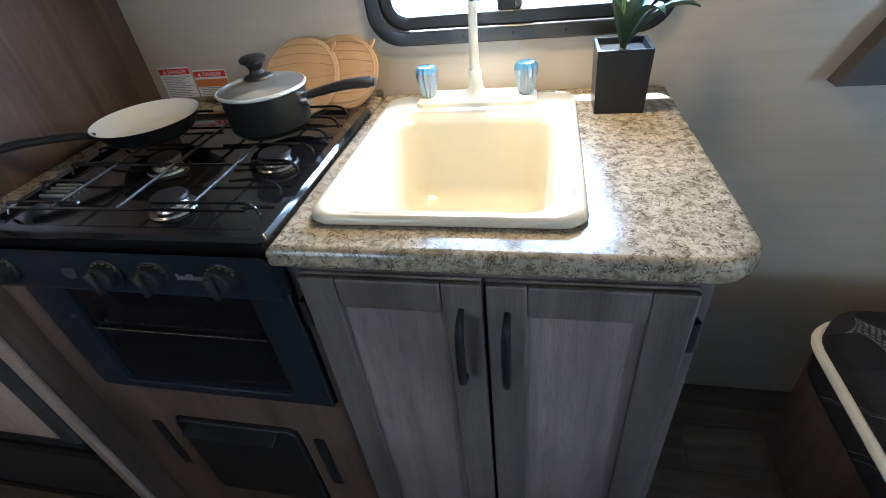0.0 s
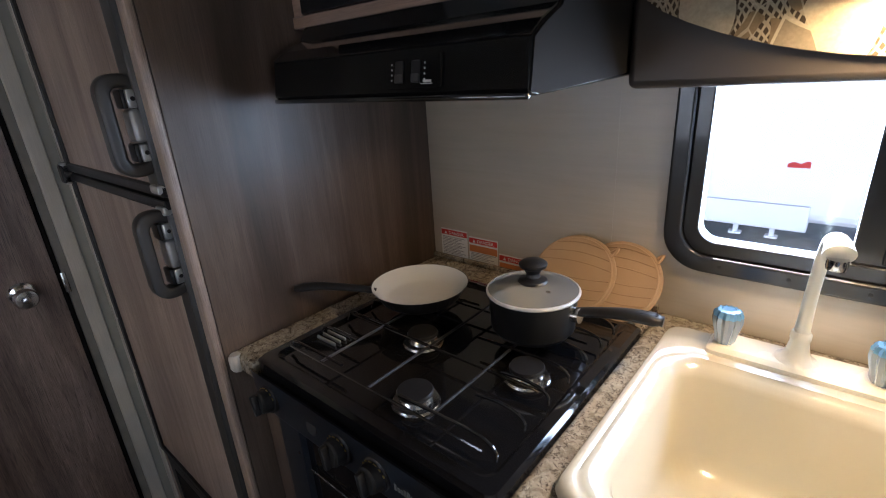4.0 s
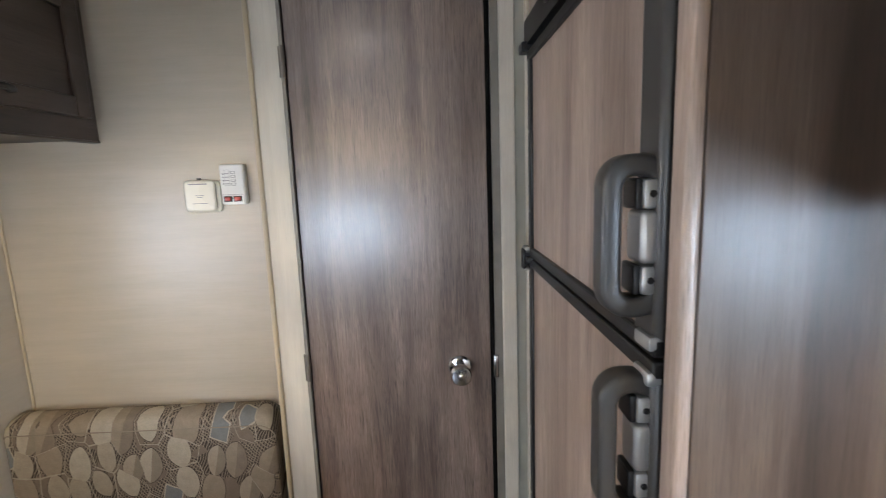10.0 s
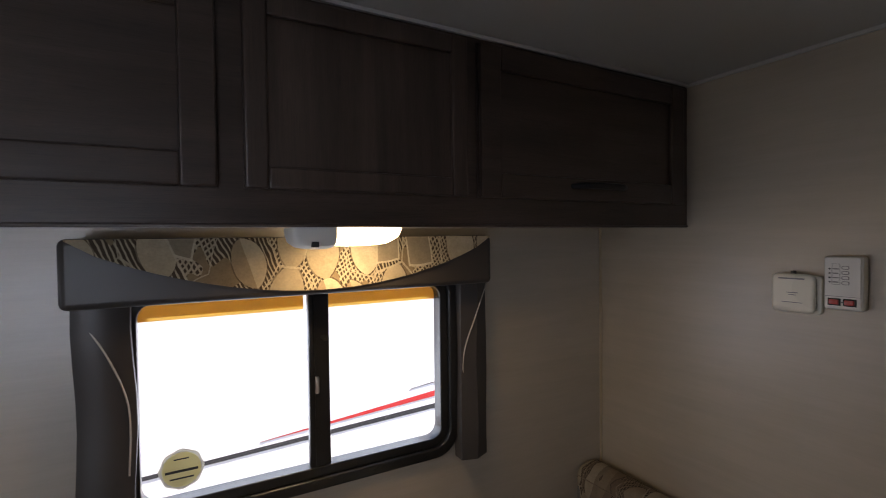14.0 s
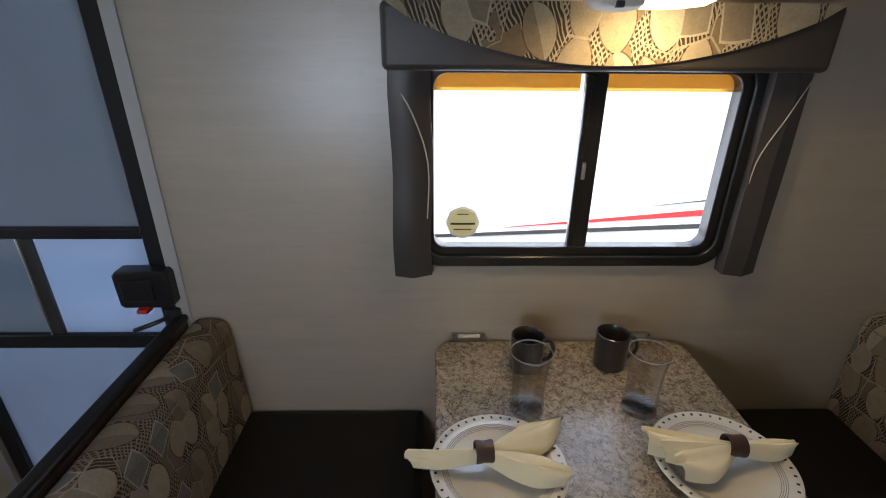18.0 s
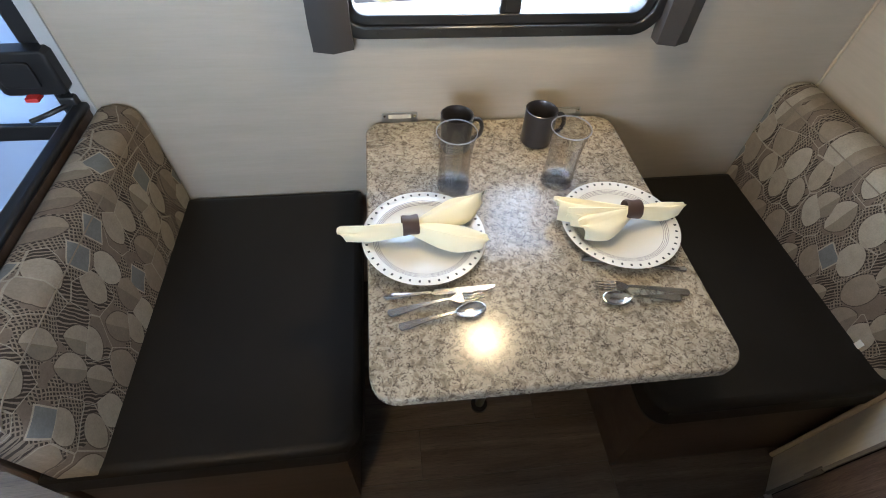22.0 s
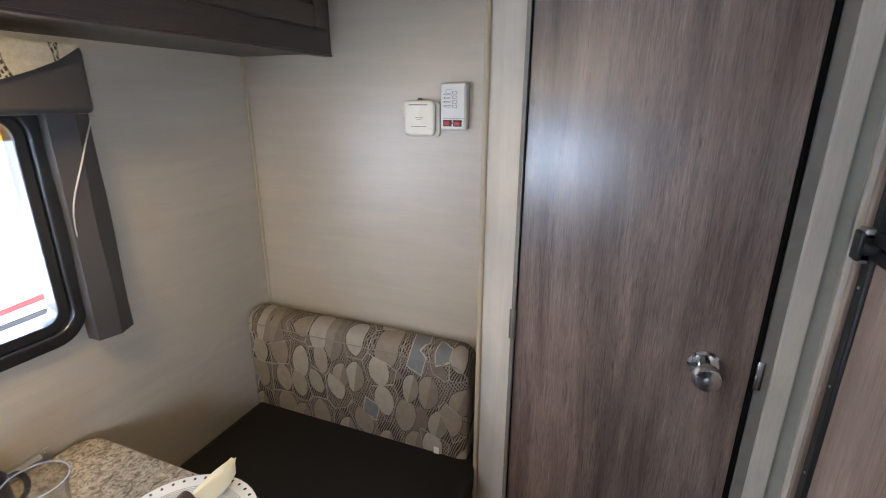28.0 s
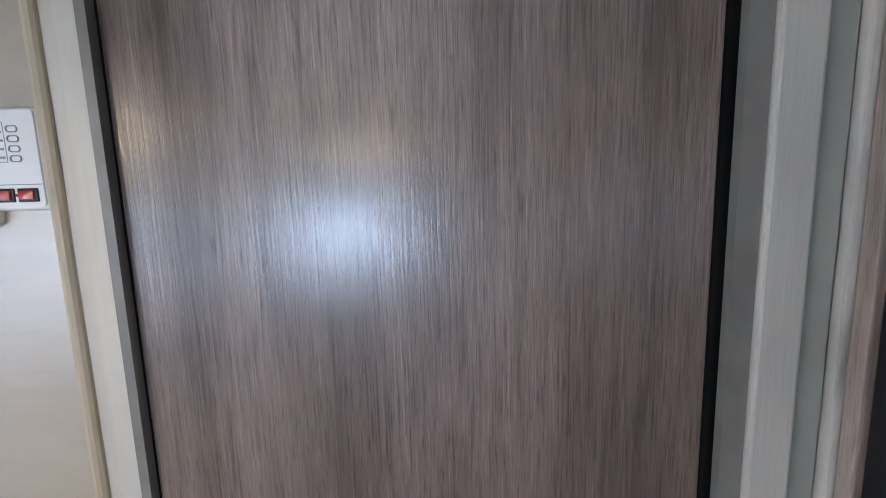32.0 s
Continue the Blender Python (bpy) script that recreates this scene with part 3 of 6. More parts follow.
def slab(outline, axis, a, b, holes=(), bev=0.0):
    """A flat outline with holes, extruded along an axis from a to b. The plane is (y, z), (x, z) or (x, y)."""
    bm = bmesh.new()
    for lp in (outline, *holes):
        vs = [bm.verts.new(in3(axis, u, v, a)) for u, v in lp]
        for i in range(len(vs)):
            bm.edges.new((vs[i], vs[(i + 1) % len(vs)]))
    bmesh.ops.triangle_fill(bm, use_beauty=True, use_dissolve=False, edges=bm.edges[:])
    r = bmesh.ops.extrude_face_region(bm, geom=bm.faces[:])
    bmesh.ops.translate(bm, verts=[e for e in r["geom"] if isinstance(e, bmesh.types.BMVert)], vec=in3(axis, 0, 0, b - a))
    bmesh.ops.recalc_face_normals(bm, faces=bm.faces[:])
    if bev:
        es = [e for e in bm.edges if len(e.link_faces) == 2 and e.calc_face_angle(0) > 0.7 and abs((e.verts[0].co - e.verts[1].co)["xyz".index(axis)]) < 1e-6]
        bmesh.ops.bevel(bm, geom=es, offset=bev, segments=3, profile=0.5, affect="EDGES")
    return bm


ORIGIN = {}


def thing(name, label, category, at=(0, 0, 0), group="", kind=""):
    e = new(name)
    e.empty_display_size = 0.05
    e.location = at
    ORIGIN[e] = Vector(at)
    return tagged(e, label, category, group, kind)


def part(name, bm, material, parent=None, label="", at=None, sharp=0.6):
    """One mesh object under a thing or a part; shapes are given in the room's metres."""
    o = ORIGIN[parent] if parent is not None else Vector(at or (0, 0, 0))
    bm.transform(Matrix.Translation(-o))
    me = bpy.data.meshes.new(name)
    bm.to_mesh(me)
    bm.free()
    me.materials.append(material)
    me.set_sharp_from_angle(angle=sharp)
    for f in me.polygons:
        side = min((me.vertices[a].co - me.vertices[b].co).length for a, b in f.edge_keys)
        f.use_smooth = sharp > 0.6 or side < 0.012 or f.area < 3e-4
    ob = new(name, me)
    if parent is not None:
        ob.parent = parent
    else:
        ob.location = o
    ORIGIN[ob] = o
    if label:
        ob["label"] = label
    return ob


def solid(name, bm, material, label, category, at=(0, 0, 0), group="", kind="", sharp=0.6):
    return tagged(part(name, bm, material, None, "", at, sharp), label, category, group, kind)


def setting(name, bm, material, label="", category=""):
    return solid(name, bm, material, label, category, kind="structure")


def raised_door(name, x0, x1, z0, z1, y, face, parent, frame_mat, panel_mat, w=0.055):
    """Cabinet door: four frame members round a sunken panel. face is -1 when it looks towards -y."""
    d = 0.018 * face
    door = part(name, bx(x0, x1, min(y, y + d * 0.4), max(y, y + d * 0.4), z0, z1), panel_mat, parent)
    ya, yb = sorted((y + d * 0.4, y + d))
    part("stile", bx(x0, x0 + w, ya, yb, z0, z1, 0.004), frame_mat, door)
    part("stile", bx(x1 - w, x1, ya, yb, z0, z1, 0.004), frame_mat, door)
    part("rail", bx(x0 + w, x1 - w, ya, yb, z1 - w, z1, 0.004), frame_mat, door)
    part("rail", bx(x0 + w, x1 - w, ya, yb, z0, z0 + w, 0.004), frame_mat, door)
    return door


def bow_handle(p0, p1, out, r, material, parent, name="handle"):
    """Arched pull between two feet; out is how it stands off."""
    a, b, o = Vector(p0), Vector(p1), Vector(out)
    pts = smoothed([a, a + (b - a) * 0.12 + o, a + (b - a) * 0.5 + o * 1.15, a + (b - a) * 0.88 + o, b], 5)
    k = len(pts)
    return part(name, tube(pts, r, 8, [r * (0.8 + 0.5 * math.sin(math.pi * i / (k - 1))) for i in range(k)]), material, parent)

# ---- structure ----
WT = 0.05
setting("wall_kitchen", slab([(XB - 0.3, -0.02), (XE_END, -0.02), (XE_END, ZC + 0.06), (XB - 0.3, ZC + 0.06)], "y", YK, YK + WT, [rrect(-0.372, 0.182, 1.078, 1.452, 0.05)]), WALL, "beige printed vinyl wall panel behind the kitchen", "wall")
setting("wall_dinette", slab([(XB - 0.3, -0.02), (0.037, -0.02), (0.037, 1.86), (0.667, 1.86), (0.667, -0.02), (XE_END, -0.02), (XE_END, ZC + 0.06), (XB - 0.3, ZC + 0.06)], "y", YD - WT, YD, [rrect(-1.332, -0.615, 0.985, 1.43, 0.05)]), WALL, "beige printed vinyl wall panel with window and entry opening", "wall")
setting("wall_end", slab([(YD, -0.02), (YK, -0.02), (YK, ZC + 0.06), (YD, ZC + 0.06)], "x", XE_END, XE_END + WT, [rrect(-0.97, -0.3, 0.6, 1.2, 0.05)]), WALL, "beige panel wall at the far end", "wall")
setting("wall_rear", bx(XB - WT, XB, YD, -0.16, 0, ZC), WALL, "beige printed vinyl wall behind the bench", "wall")
setting("ceiling", bx(XB - 0.3, XE_END + WT, YD - WT, YK + WT, ZC, ZC + 0.05), CEIL, "off-white ceiling panel", "ceiling")
# bath partition round the door
XP = -1.813
setting("bath_wall_left", slab([(XD, YH - 0.007), (XP, -0.231), (XB - WT, -0.231), (XB - WT, -0.2), (XD - 0.035, YH - 0.007)], "z", 0.0, ZC), PALE, "pale laminate filler beside the bath door", "wall")
setting("bath_wall_right", bx(XD - 0.035, XD, YL + 0.0248, YF + 0.03, 0, ZC), PALE, "pale laminate strip between bath door and fridge", "wall")
setting("bath_wall_head", bx(XD - 0.035, XD, YH - 0.007, YL + 0.0247, ZDT + 0.011, ZC), PALE, "pale laminate above the bath door", "wall")
setting("bath_wall_back", bx(XB - 0.3, XB - 0.25, YD, YK, 0, ZC), WALL, "plain wall behind the bath door", "wall")
solid("corner_bead", lathe([(0.0065, 0.0), (0.0065, ZC)], (XP + 0.002, -0.238, 0), 10), TAN, "tan bead moulding in the corner beside the bath door", "trim", kind="structure")
solid("corner_bead", lathe([(0.004, ZS), (0.004, ZO)], (XB + 0.004, YD + 0.004, 0), 8), TAN, "thin tan bead in the wall corner", "trim", kind="structure")
setting("trim_fridge_side", bx(XD, XD + 0.004, 0.3975, 0.4205, 0, ZC), GREYTRIM, "mottled grey upright trim beside the fridge", "trim")
setting("trim_fridge_side_inner", bx(XD, XD + 0.012, 0.4235, 0.4435, 0, ZC, 0.003), PALE, "pale narrow trim beside the fridge", "trim")
setting("trim_bath_door_right", bx(XD, XD + 0.01, 0.3615, 0.397, 0, ZC, 0.003), PALE, "pale flat trim beside the bath door", "trim")
setting("ceiling_trim_kitchen", bx(XD, XF, YF - 0.012, YF, ZC - 0.012, ZC - 0.002), PALE, "thin ceiling trim above the fridge", "trim")
setting("ceiling_trim_dinette", bx(XB, -0.04, YO + 0.001, YO + 0.008, ZC - 0.008, ZC - 0.001), CEIL, "thin ceiling trim above the overhead cabinets", "trim")
setting("threshold", bx(XD - 0.02, XD + 0.012, YH, YL, 0.0, 0.008), PALE, "pale threshold strip under the bath door", "trim")

setting("ceiling_trim_rear", bx(XB, XB + 0.007, YO, -0.232, ZC - 0.009, ZC - 0.001), CEIL, "thin white ceiling trim on the rear wall", "trim")
setting("ceiling_trim_bath", bx(XD, XD + 0.007, YH - 0.012, YL + 0.02, ZC - 0.009, ZC - 0.001), CEIL, "thin white ceiling trim above the bath door", "trim")

# bath door
door = thing("door_1", "closed brown wood-grain bath door in dark casing", "door", (XD, YH, 0), kind="structure")
part("casing", slab([(YH - 0.006, 0), (YH - 0.006, ZDT + 0.01), (YL + 0.0245, ZDT + 0.01), (YL + 0.0245, 0), (YL + 0.0055, 0), (YL + 0.0055, ZDT - 0.004), (YH + 0.002, ZDT - 0.004), (YH + 0.002, 0)], "x", XD - 0.03, XD + 0.004), CASING, door, "thin mottled grey-brown casing")
part("leaf", bx(XD - 0.028, XD - 0.004, YH + 0.0048, YL - 0.0065, 0.012, ZDT - 0.012, 0.0015), DOORWOOD, door)
# black strips fill the gaps round the leaf in place of their shade
part("gap_shade", bx(XD - 0.03, XD - 0.006, YL - 0.0065, YL + 0.0053, 0.012, ZDT - 0.006), RECESS_SHADE, door, "black strip for the shade in the door gap")
part("gap_shade", bx(XD - 0.03, XD - 0.006, YH + 0.0022, YH + 0.0046, 0.012, ZDT - 0.006), RECESS_SHADE, door, "black strip for the shade in the door gap")
part("gap_shade", bx(XD - 0.03, XD - 0.003, YH + 0.006, YL - 0.007, ZDT - 0.0105, ZDT - 0.006), RECESS_SHADE, door, "black strip for the shade in the door gap")
for hz in (0.22, 0.964, 1.704):
    part("hinge", both(rod((XD + 0.005, YH + 0.001, hz - 0.035), (XD + 0.005, YH + 0.001, hz + 0.035), 0.005, 8), bx(XD, XD + 0.003, YH - 0.01, YH + 0.004, hz - 0.035, hz + 0.035)), GREYEDGE, door)
KY, KZ = 0.25, 0.947
knob = part("door_knob", turned([(0.0305, 0), (0.0305, 0.004), (0.026, 0.009), (0.013, 0.012), (0.011, 0.03), (0.016, 0.036), (0.0255, 0.046), (0.0265, 0.058), (0.022, 0.066), (0.008, 0.068)], (XD - 0.004, KY, KZ), (XD + 1, KY, KZ), 28), CHROME, door, "polished chrome privacy knob")
part("lock_button", turned([(0.008, 0), (0.008, 0.003), (0.005, 0.004)], (XD + 0.063, KY, KZ), (XD + 1, KY, KZ), 14), STEEL, knob)
part("strike_plate", bx(XD - 0.004, XD + 0.0065, YL + 0.0, YL + 0.013, KZ - 0.03, KZ + 0.03, 0.002), STEEL, door)


def window(name, label, x0, x1, z0, z1, y, side, mull, w=0.042):
    """Sliding window: rounded black frame inside, sash bars, two panes. side: which way the room lies."""
    wd = thing(name, label, "window", (x0, y, z0), kind="structure")
    a, b = sorted((y - side * 0.03, y + side * 0.016))
    part("window_frame", slab(rrect(x0, x1, z0, z1, 0.07, 8), "y", a, b, [rrect(x0 + w * 0.55, x1 - w * 0.55, z0 + w * 0.55, z1 - w * 0.55, 0.05, 8)], 0.005), BLACKMETAL, wd, "rounded black metal frame")
    a, b = sorted((y - side * 0.032, y + side * 0.006))
    part("inner_frame", slab(rrect(x0 + w * 0.55, x1 - w * 0.55, z0 + w * 0.55, z1 - w * 0.55, 0.05, 8), "y", a, b, [rrect(x0 + w, x1 - w, z0 + w, z1 - w, 0.03, 8)], 0.003), BLACKMETAL, wd)
    a, b = sorted((y - side * 0.02, y + side * 0.002))
    part("mullion", bx(mull - 0.024, mull + 0.024, a, b, z0 + w, z1 - w, 0.003), BLACKMETAL, wd)
    part("sash_bar", bx(mull + 0.012, mull + 0.026, y - side * 0.004, y + side * 0.008, z0 + w + 0.004, z1 - w - 0.004, 0.003), BLACKMETAL, wd)
    part("latch", bx(mull + 0.003, mull + 0.012, y - side * 0.004, y + side * 0.011, (z0 + z1) / 2 - 0.03, (z0 + z1) / 2 + 0.01, 0.003), SILVER, wd, "small silver latch")
    for p0, p1 in ((x0 + w - 0.006, mull), (mull, x1 - w + 0.006)):
        g = part("pane", bx(p0, p1, y - side * 0.016, y - side * 0.013, z0 + w - 0.006, z1 - w + 0.006), PANE, wd)
        g.visible_shadow = False
    for k in range(5):
        for zz in (z0 + w * 0.28, z1 - w * 0.28):
            xx = x0 + 0.1 + (x1 - x0 - 0.2) * k / 4
            part("screw", turned([(0.0035, 0), (0.0035, 0.002), (0.001, 0.003)], (xx, y + side * 0.015, zz), (xx, y + side, zz), 8), BLACK, wd)
    return wd


window("window_1", "black-framed sliding window above the sink", -0.397, 0.207, 1.053, 1.475, YK, -1, -0.104, 0.056)
win_d = window("window_2", "black-framed sliding window above the dinette table", -1.363, -0.588, 0.951, 1.457, YD, 1, -0.994, 0.05)
win_e = window("window_3", "black-framed window in the far end wall", -0.992, -0.278, 0.578, 1.222, YD, 1, -0.36)
win_e.matrix_basis = Matrix.Translation((XE_END, -0.992, 0.578)) @ Matrix.Rotation(radians(90), 4, "Z")
edge = [((0.041 + 0.0012 * math.cos(radians(8 * q))) * math.cos(radians(q)) - 0.709, (0.041 + 0.0012 * math.cos(radians(8 * q))) * math.sin(radians(q)) + 1.06) for q in range(0, 360, 5)]
d_ = part("decal", slab(edge, "y", YD - 0.012, YD - 0.0095), DECALGREY, win_d, "scalloped dark yellow sticker on the glass")
part("decal_centre", slab([(0.036 * math.cos(radians(q)) - 0.709, 0.036 * math.sin(radians(q)) + 1.06) for q in range(0, 360, 15)], "y", YD - 0.0093, YD - 0.008), GOLDINK, d_)
for h, zb, zt in ((0.03, 1.055, 1.06), (0.022, 1.041, 1.044), (0.014, 1.081, 1.0835)):
    part("decal_bar", bx(-0.709 - h, -0.709 + h, YD - 0.0079, YD - 0.007, zb, zt), DARKINK, d_)
for xa, xb in ((-0.966, -0.634), (-1.316, -1.022)):
    part("rolled_shade", bx(xa, xb, YD - 0.03, YD - 0.027, 1.368, 1.412), SHADE, win_d, "orange translucent shade at the top of the glass")


def valance(name, label, x0, x1, z0, z1, yb, yf, drop, drapes):
    """Padded box valance: charcoal vinyl shell, a scooped print panel in front, and side drapes."""
    v = thing(name, label, "window valance", (x0, yb, z0))
    s = 1 if yf > yb else -1
    a, b = sorted((yb, yf))
    part("shell", bx(x0, x1, a, b, z0, z1, 0.012, 3), DRAPE, v, "charcoal vinyl box")
    arc = [(x0 + 0.012 + (x1 - x0 - 0.024) * k / 20, z1 - 0.004 - drop * math.sin(math.pi * k / 20) ** 0.75) for k in range(21)]
    a, b = sorted((yf + s * 0.001, yf + s * 0.008))
    part("print_panel", slab(arc + [(x1 - 0.012, z1 - 0.001), (x0 + 0.012, z1 - 0.001)], "y", a, b), VALANCE, v, "scooped leaf-print fabric panel")
    for xa, xb, zb in drapes:
        loops = []
        for k in range(9):
            z = zb + (z0 + 0.01 - zb) * k / 8
            w = 0.004 * math.sin(k * 1.1)
            a0, b0 = yb + s * 0.002, yb + s * (0.05 + w)
            loops.append([(xa + w, a0, z), (xb + w * 0.6, a0, z), (xb + w * 0.6, b0 - s * 0.012, z), ((xa + xb) / 2, b0, z), (xa + w, b0 - s * 0.02, z)])
        xo, xi = (xa, xb) if abs(xa - (x0 + x1) / 2) > abs(xb - (x0 + x1) / 2) else (xb, xa)
        part("fold_line", tube(smoothed([(xo, yb + s * 0.036, z0 - 0.01), (xo * 0.45 + xi * 0.55, yb + s * 0.054, z0 - 0.09), (xo * 0.1 + xi * 0.9, yb + s * 0.036, z0 - 0.2), (xo * 0.12 + xi * 0.88, yb + s * 0.036, z0 - 0.33)], 5), 0.0016, 6), PALE, v, "thin pale edge of the folded drape")
        part("drape", loft(loops), DRAPE, v, "stiff charcoal vinyl side drape", sharp=0.7)
    return v


valance("window_valance", "charcoal vinyl window valance with leaf-print front over the table", -1.394, -0.54, 1.418, 1.537, YD, -0.87, 0.104, ((-0.634, -0.543, 0.936), (-1.442, -1.358, 0.94)))
valance("window_valance", "charcoal vinyl window valance with leaf-print front over the sink", -0.43, 0.262, 1.38, 1.508, YK, 0.868, 0.1, ())

# entry screen door
sd = thing("entry_screen_door", "black-framed entry screen door with pale sliding panels, closed", "screen door", (0.0, YD, 0))
YSD = YD - 0.012
part("jamb", bx(-0.036, -0.002, YD, YD + 0.006, 0.0, 1.88, 0.002), JAMB, sd, "pale grey jamb trim")
part("jamb", bx(0.632, 0.66, YD, YD + 0.006, 0.0, 1.88, 0.002), JAMB, sd, "pale grey jamb trim")
part("head", bx(-0.036, 0.66, YD, YD + 0.006, 1.862, 1.89, 0.002), JAMB, sd)
for xa, xb in ((0.001, 0.046), (0.588, 0.629)):
    part("stile", bx(xa, xb, YSD - 0.022, YSD + 0.006, 0.01, 1.858, 0.004), BLACK, sd)
for za, zb in ((0.01, 0.1), (0.69, 0.734), (1.014, 1.044), (1.81, 1.858)):
    part("rail", bx(0.046, 0.588, YSD - 0.02, YSD + 0.004, za, zb, 0.004), BLACK, sd)
part("slide_bar", bx(0.325, 0.355, YSD - 0.012, YSD + 0.001, 0.734, 1.014, 0.003), GREYPLASTIC, sd)
part("bar_edge", bx(0.355, 0.36, YSD - 0.011, YSD + 0.003, 0.734, 1.014, 0.001), SILVER, sd, "bright metal edge")
for xa, xb, za, zb, mt in ((0.046, 0.588, 1.044, 1.81, SCREEN), (0.046, 0.33, 0.734, 1.014, FROST), (0.35, 0.588, 0.734, 1.014, SCREEN), (0.046, 0.588, 0.1, 0.69, FROST)):
    part("panel", bx(xa, xb, YSD - 0.012, YSD - 0.01, za, zb), mt, sd)
lt = part("latch_box", slab([(-0.02, 0.856), (-0.012, 0.846), (0.106, 0.844), (0.116, 0.852), (0.118, 0.936), (0.108, 0.946), (-0.012, 0.948), (-0.02, 0.94)], "y", YSD + 0.004, YSD + 0.05, (), 0.005), BLACK, sd, "black latch box with red tab")
part("paddle", slab(rrect(0.022, 0.1, 0.866, 0.926, 0.008), "y", YSD + 0.048, YSD + 0.056, (), 0.003), BLACK, lt)
part("red_tab", bx(0.04, 0.068, YSD + 0.04, YSD + 0.068, 0.838, 0.849, 0.003), RED, lt)
lv = part("latch_lever", tube(smoothed([(0.0, YSD + 0.02, 0.81), (0.03, YSD + 0.05, 0.806), (0.06, YSD + 0.062, 0.798), (0.088, YSD + 0.064, 0.788)]), 0.006, 8), BLACK, sd)
part("pivot", bx(-0.014, 0.022, YSD + 0.004, YSD + 0.036, 0.786, 0.83, 0.006), BLACK, lv)
part("step_trim", bx(0.0, 0.63, YD - WT, YD, -0.015, 0.004), GREYEDGE, sd)

sd.location.x += 0.037

# fire extinguisher
fe = thing("fire_extinguisher", "small white and red fire extinguisher strapped to the wall", "fire extinguisher", (0.79, YD, 0.2))
FX, FY = 0.79, YD + 0.05
part("cylinder", lathe([(0.01, 0.2), (0.034, 0.203), (0.037, 0.212), (0.037, 0.375), (0.03, 0.4), (0.014, 0.41), (0.012, 0.425)], (FX, FY, 0)), WHITE, fe)
part("red_band", lathe([(0.0378, 0.268), (0.0378, 0.318)], (FX, FY, 0), 28, (False, False)), RED, fe, "red printed band")
part("lower_label", lathe([(0.0376, 0.222), (0.0376, 0.268)], (FX, FY, 0), 28, (False, False)), PAPER, fe, "white label with blue print")
for zz in (0.23, 0.241, 0.252):
    part("label_line", lathe([(0.0379, zz), (0.0379, zz + 0.005)], (FX, FY, 0), 28, (False, False)), BLUEINK, fe)
part("strap", bx(FX - 0.042, FX + 0.042, YD, FY + 0.04, 0.325, 0.348, 0.01), BLACK, fe)
part("valve", both(bx(FX - 0.014, FX + 0.014, FY - 0.012, FY + 0.012, 0.42, 0.455, 0.004), bx(FX - 0.01, FX + 0.05, FY - 0.008, FY + 0.008, 0.45, 0.46, 0.003)), BLACK, fe)
part("lever", bx(FX - 0.01, FX + 0.045, FY - 0.006, FY + 0.006, 0.466, 0.473, 0.002), WHITE, fe)
part("bracket", bx(FX - 0.02, FX + 0.02, YD, FY - 0.03, 0.23, 0.44), BLACK, fe)
fe.location.z -= 0.08
solid("wall_label", bx(0.74, 0.83, YD, YD + 0.002, 0.5, 0.525), PAPER, "small white label on the wall above the extinguisher", "label")

# bed at the far end
bed = thing("bed", "bed with dark patterned spread and white piped edge", "bed", (0.57, 0.3, 0))
part("base", bx(0.6, XE_END, 0.05, 0.86, 0, 0.34), DARKWOOD, bed)
part("mattress", slab(rrect(0.57, XE_END, 0.0, 0.88, 0.09), "z", 0.342, 0.5, (), 0.02), SPREAD, bed, "dark patterned spread")
part("piping", tube([(u, v, 0.44) for u, v in rrect(0.566, XE_END, -0.004, 0.884, 0.09)] , 0.012, 8), PIPING, bed)
solid("drape_end", slab([(0.5, 0.945), (0.62, 0.945), (0.62, 1.12), (0.56, 1.06)], "y", YK - 0.04, YK), DRAPE, "dark grey vinyl drape end on the kitchen wall", "drape")

# ---- fridge ----
fc = thing("fridge_cabinet", "tall dark walnut laminate cabinet round the fridge", "cabinet", (-1.3, YF, 0))
part("side_panel", bx(XF - 0.02, XF, 0.4257, YK, 0.0, ZC, 0.0015), DARKWOOD, fc)
part("edge_band", bx(XF - 0.028, XF + 0.0015, 0.41, 0.4255, 0.0, ZC, 0.006, 4), LIGHTWOOD, fc, "rounded lighter edge banding")
part("top_panel", bx(-1.7035, XF - 0.021, YF - 0.004, YF + 0.02, 1.758, ZC), LIGHTWOOD, fc, "lighter laminate panel above the fridge")
part("top_rail", bx(-1.7035, XF - 0.021, YF - 0.012, YF - 0.004, ZC - 0.05, ZC - 0.012, 0.002), LIGHTWOOD, fc)
part("left_panel", bx(-1.7205, -1.704, YF - 0.002, YK, 0.0, ZC, 0.002), LIGHTWOOD, fc)
part("toe_panel", bx(-1.7035, XF - 0.021, YF + 0.01, YF + 0.025, 0.0, 0.06), DARKWOOD, fc)
fr = thing("refrigerator", "two-door absorption fridge with wood laminate doors and black frame", "refrigerator", (-1.34, YF, 0.3))
L0, L1 = -1.636, -1.02
part("body", bx(-1.703, L1, YF + 0.012, YK - 0.03, 0.31, 1.752), BLACK, fr)
# added black strip: the shade behind the door front, given as colour
part("hinge_side_shade", bx(-1.703, L0 + 0.004, YF + 0.004, YF + 0.012, 0.31, 1.752, 0.002), BLACK, fr, "black strip for the shaded recess beside the hinges")
part("control_bar", slab([(YF - 0.03, 1.694), (YF + 0.01, 1.694), (YF + 0.01, 1.757), (YF - 0.018, 1.757), (YF - 0.03, 1.744)], "x", L0, L1, (), 0.003), BLACK, fr, "black control bar")
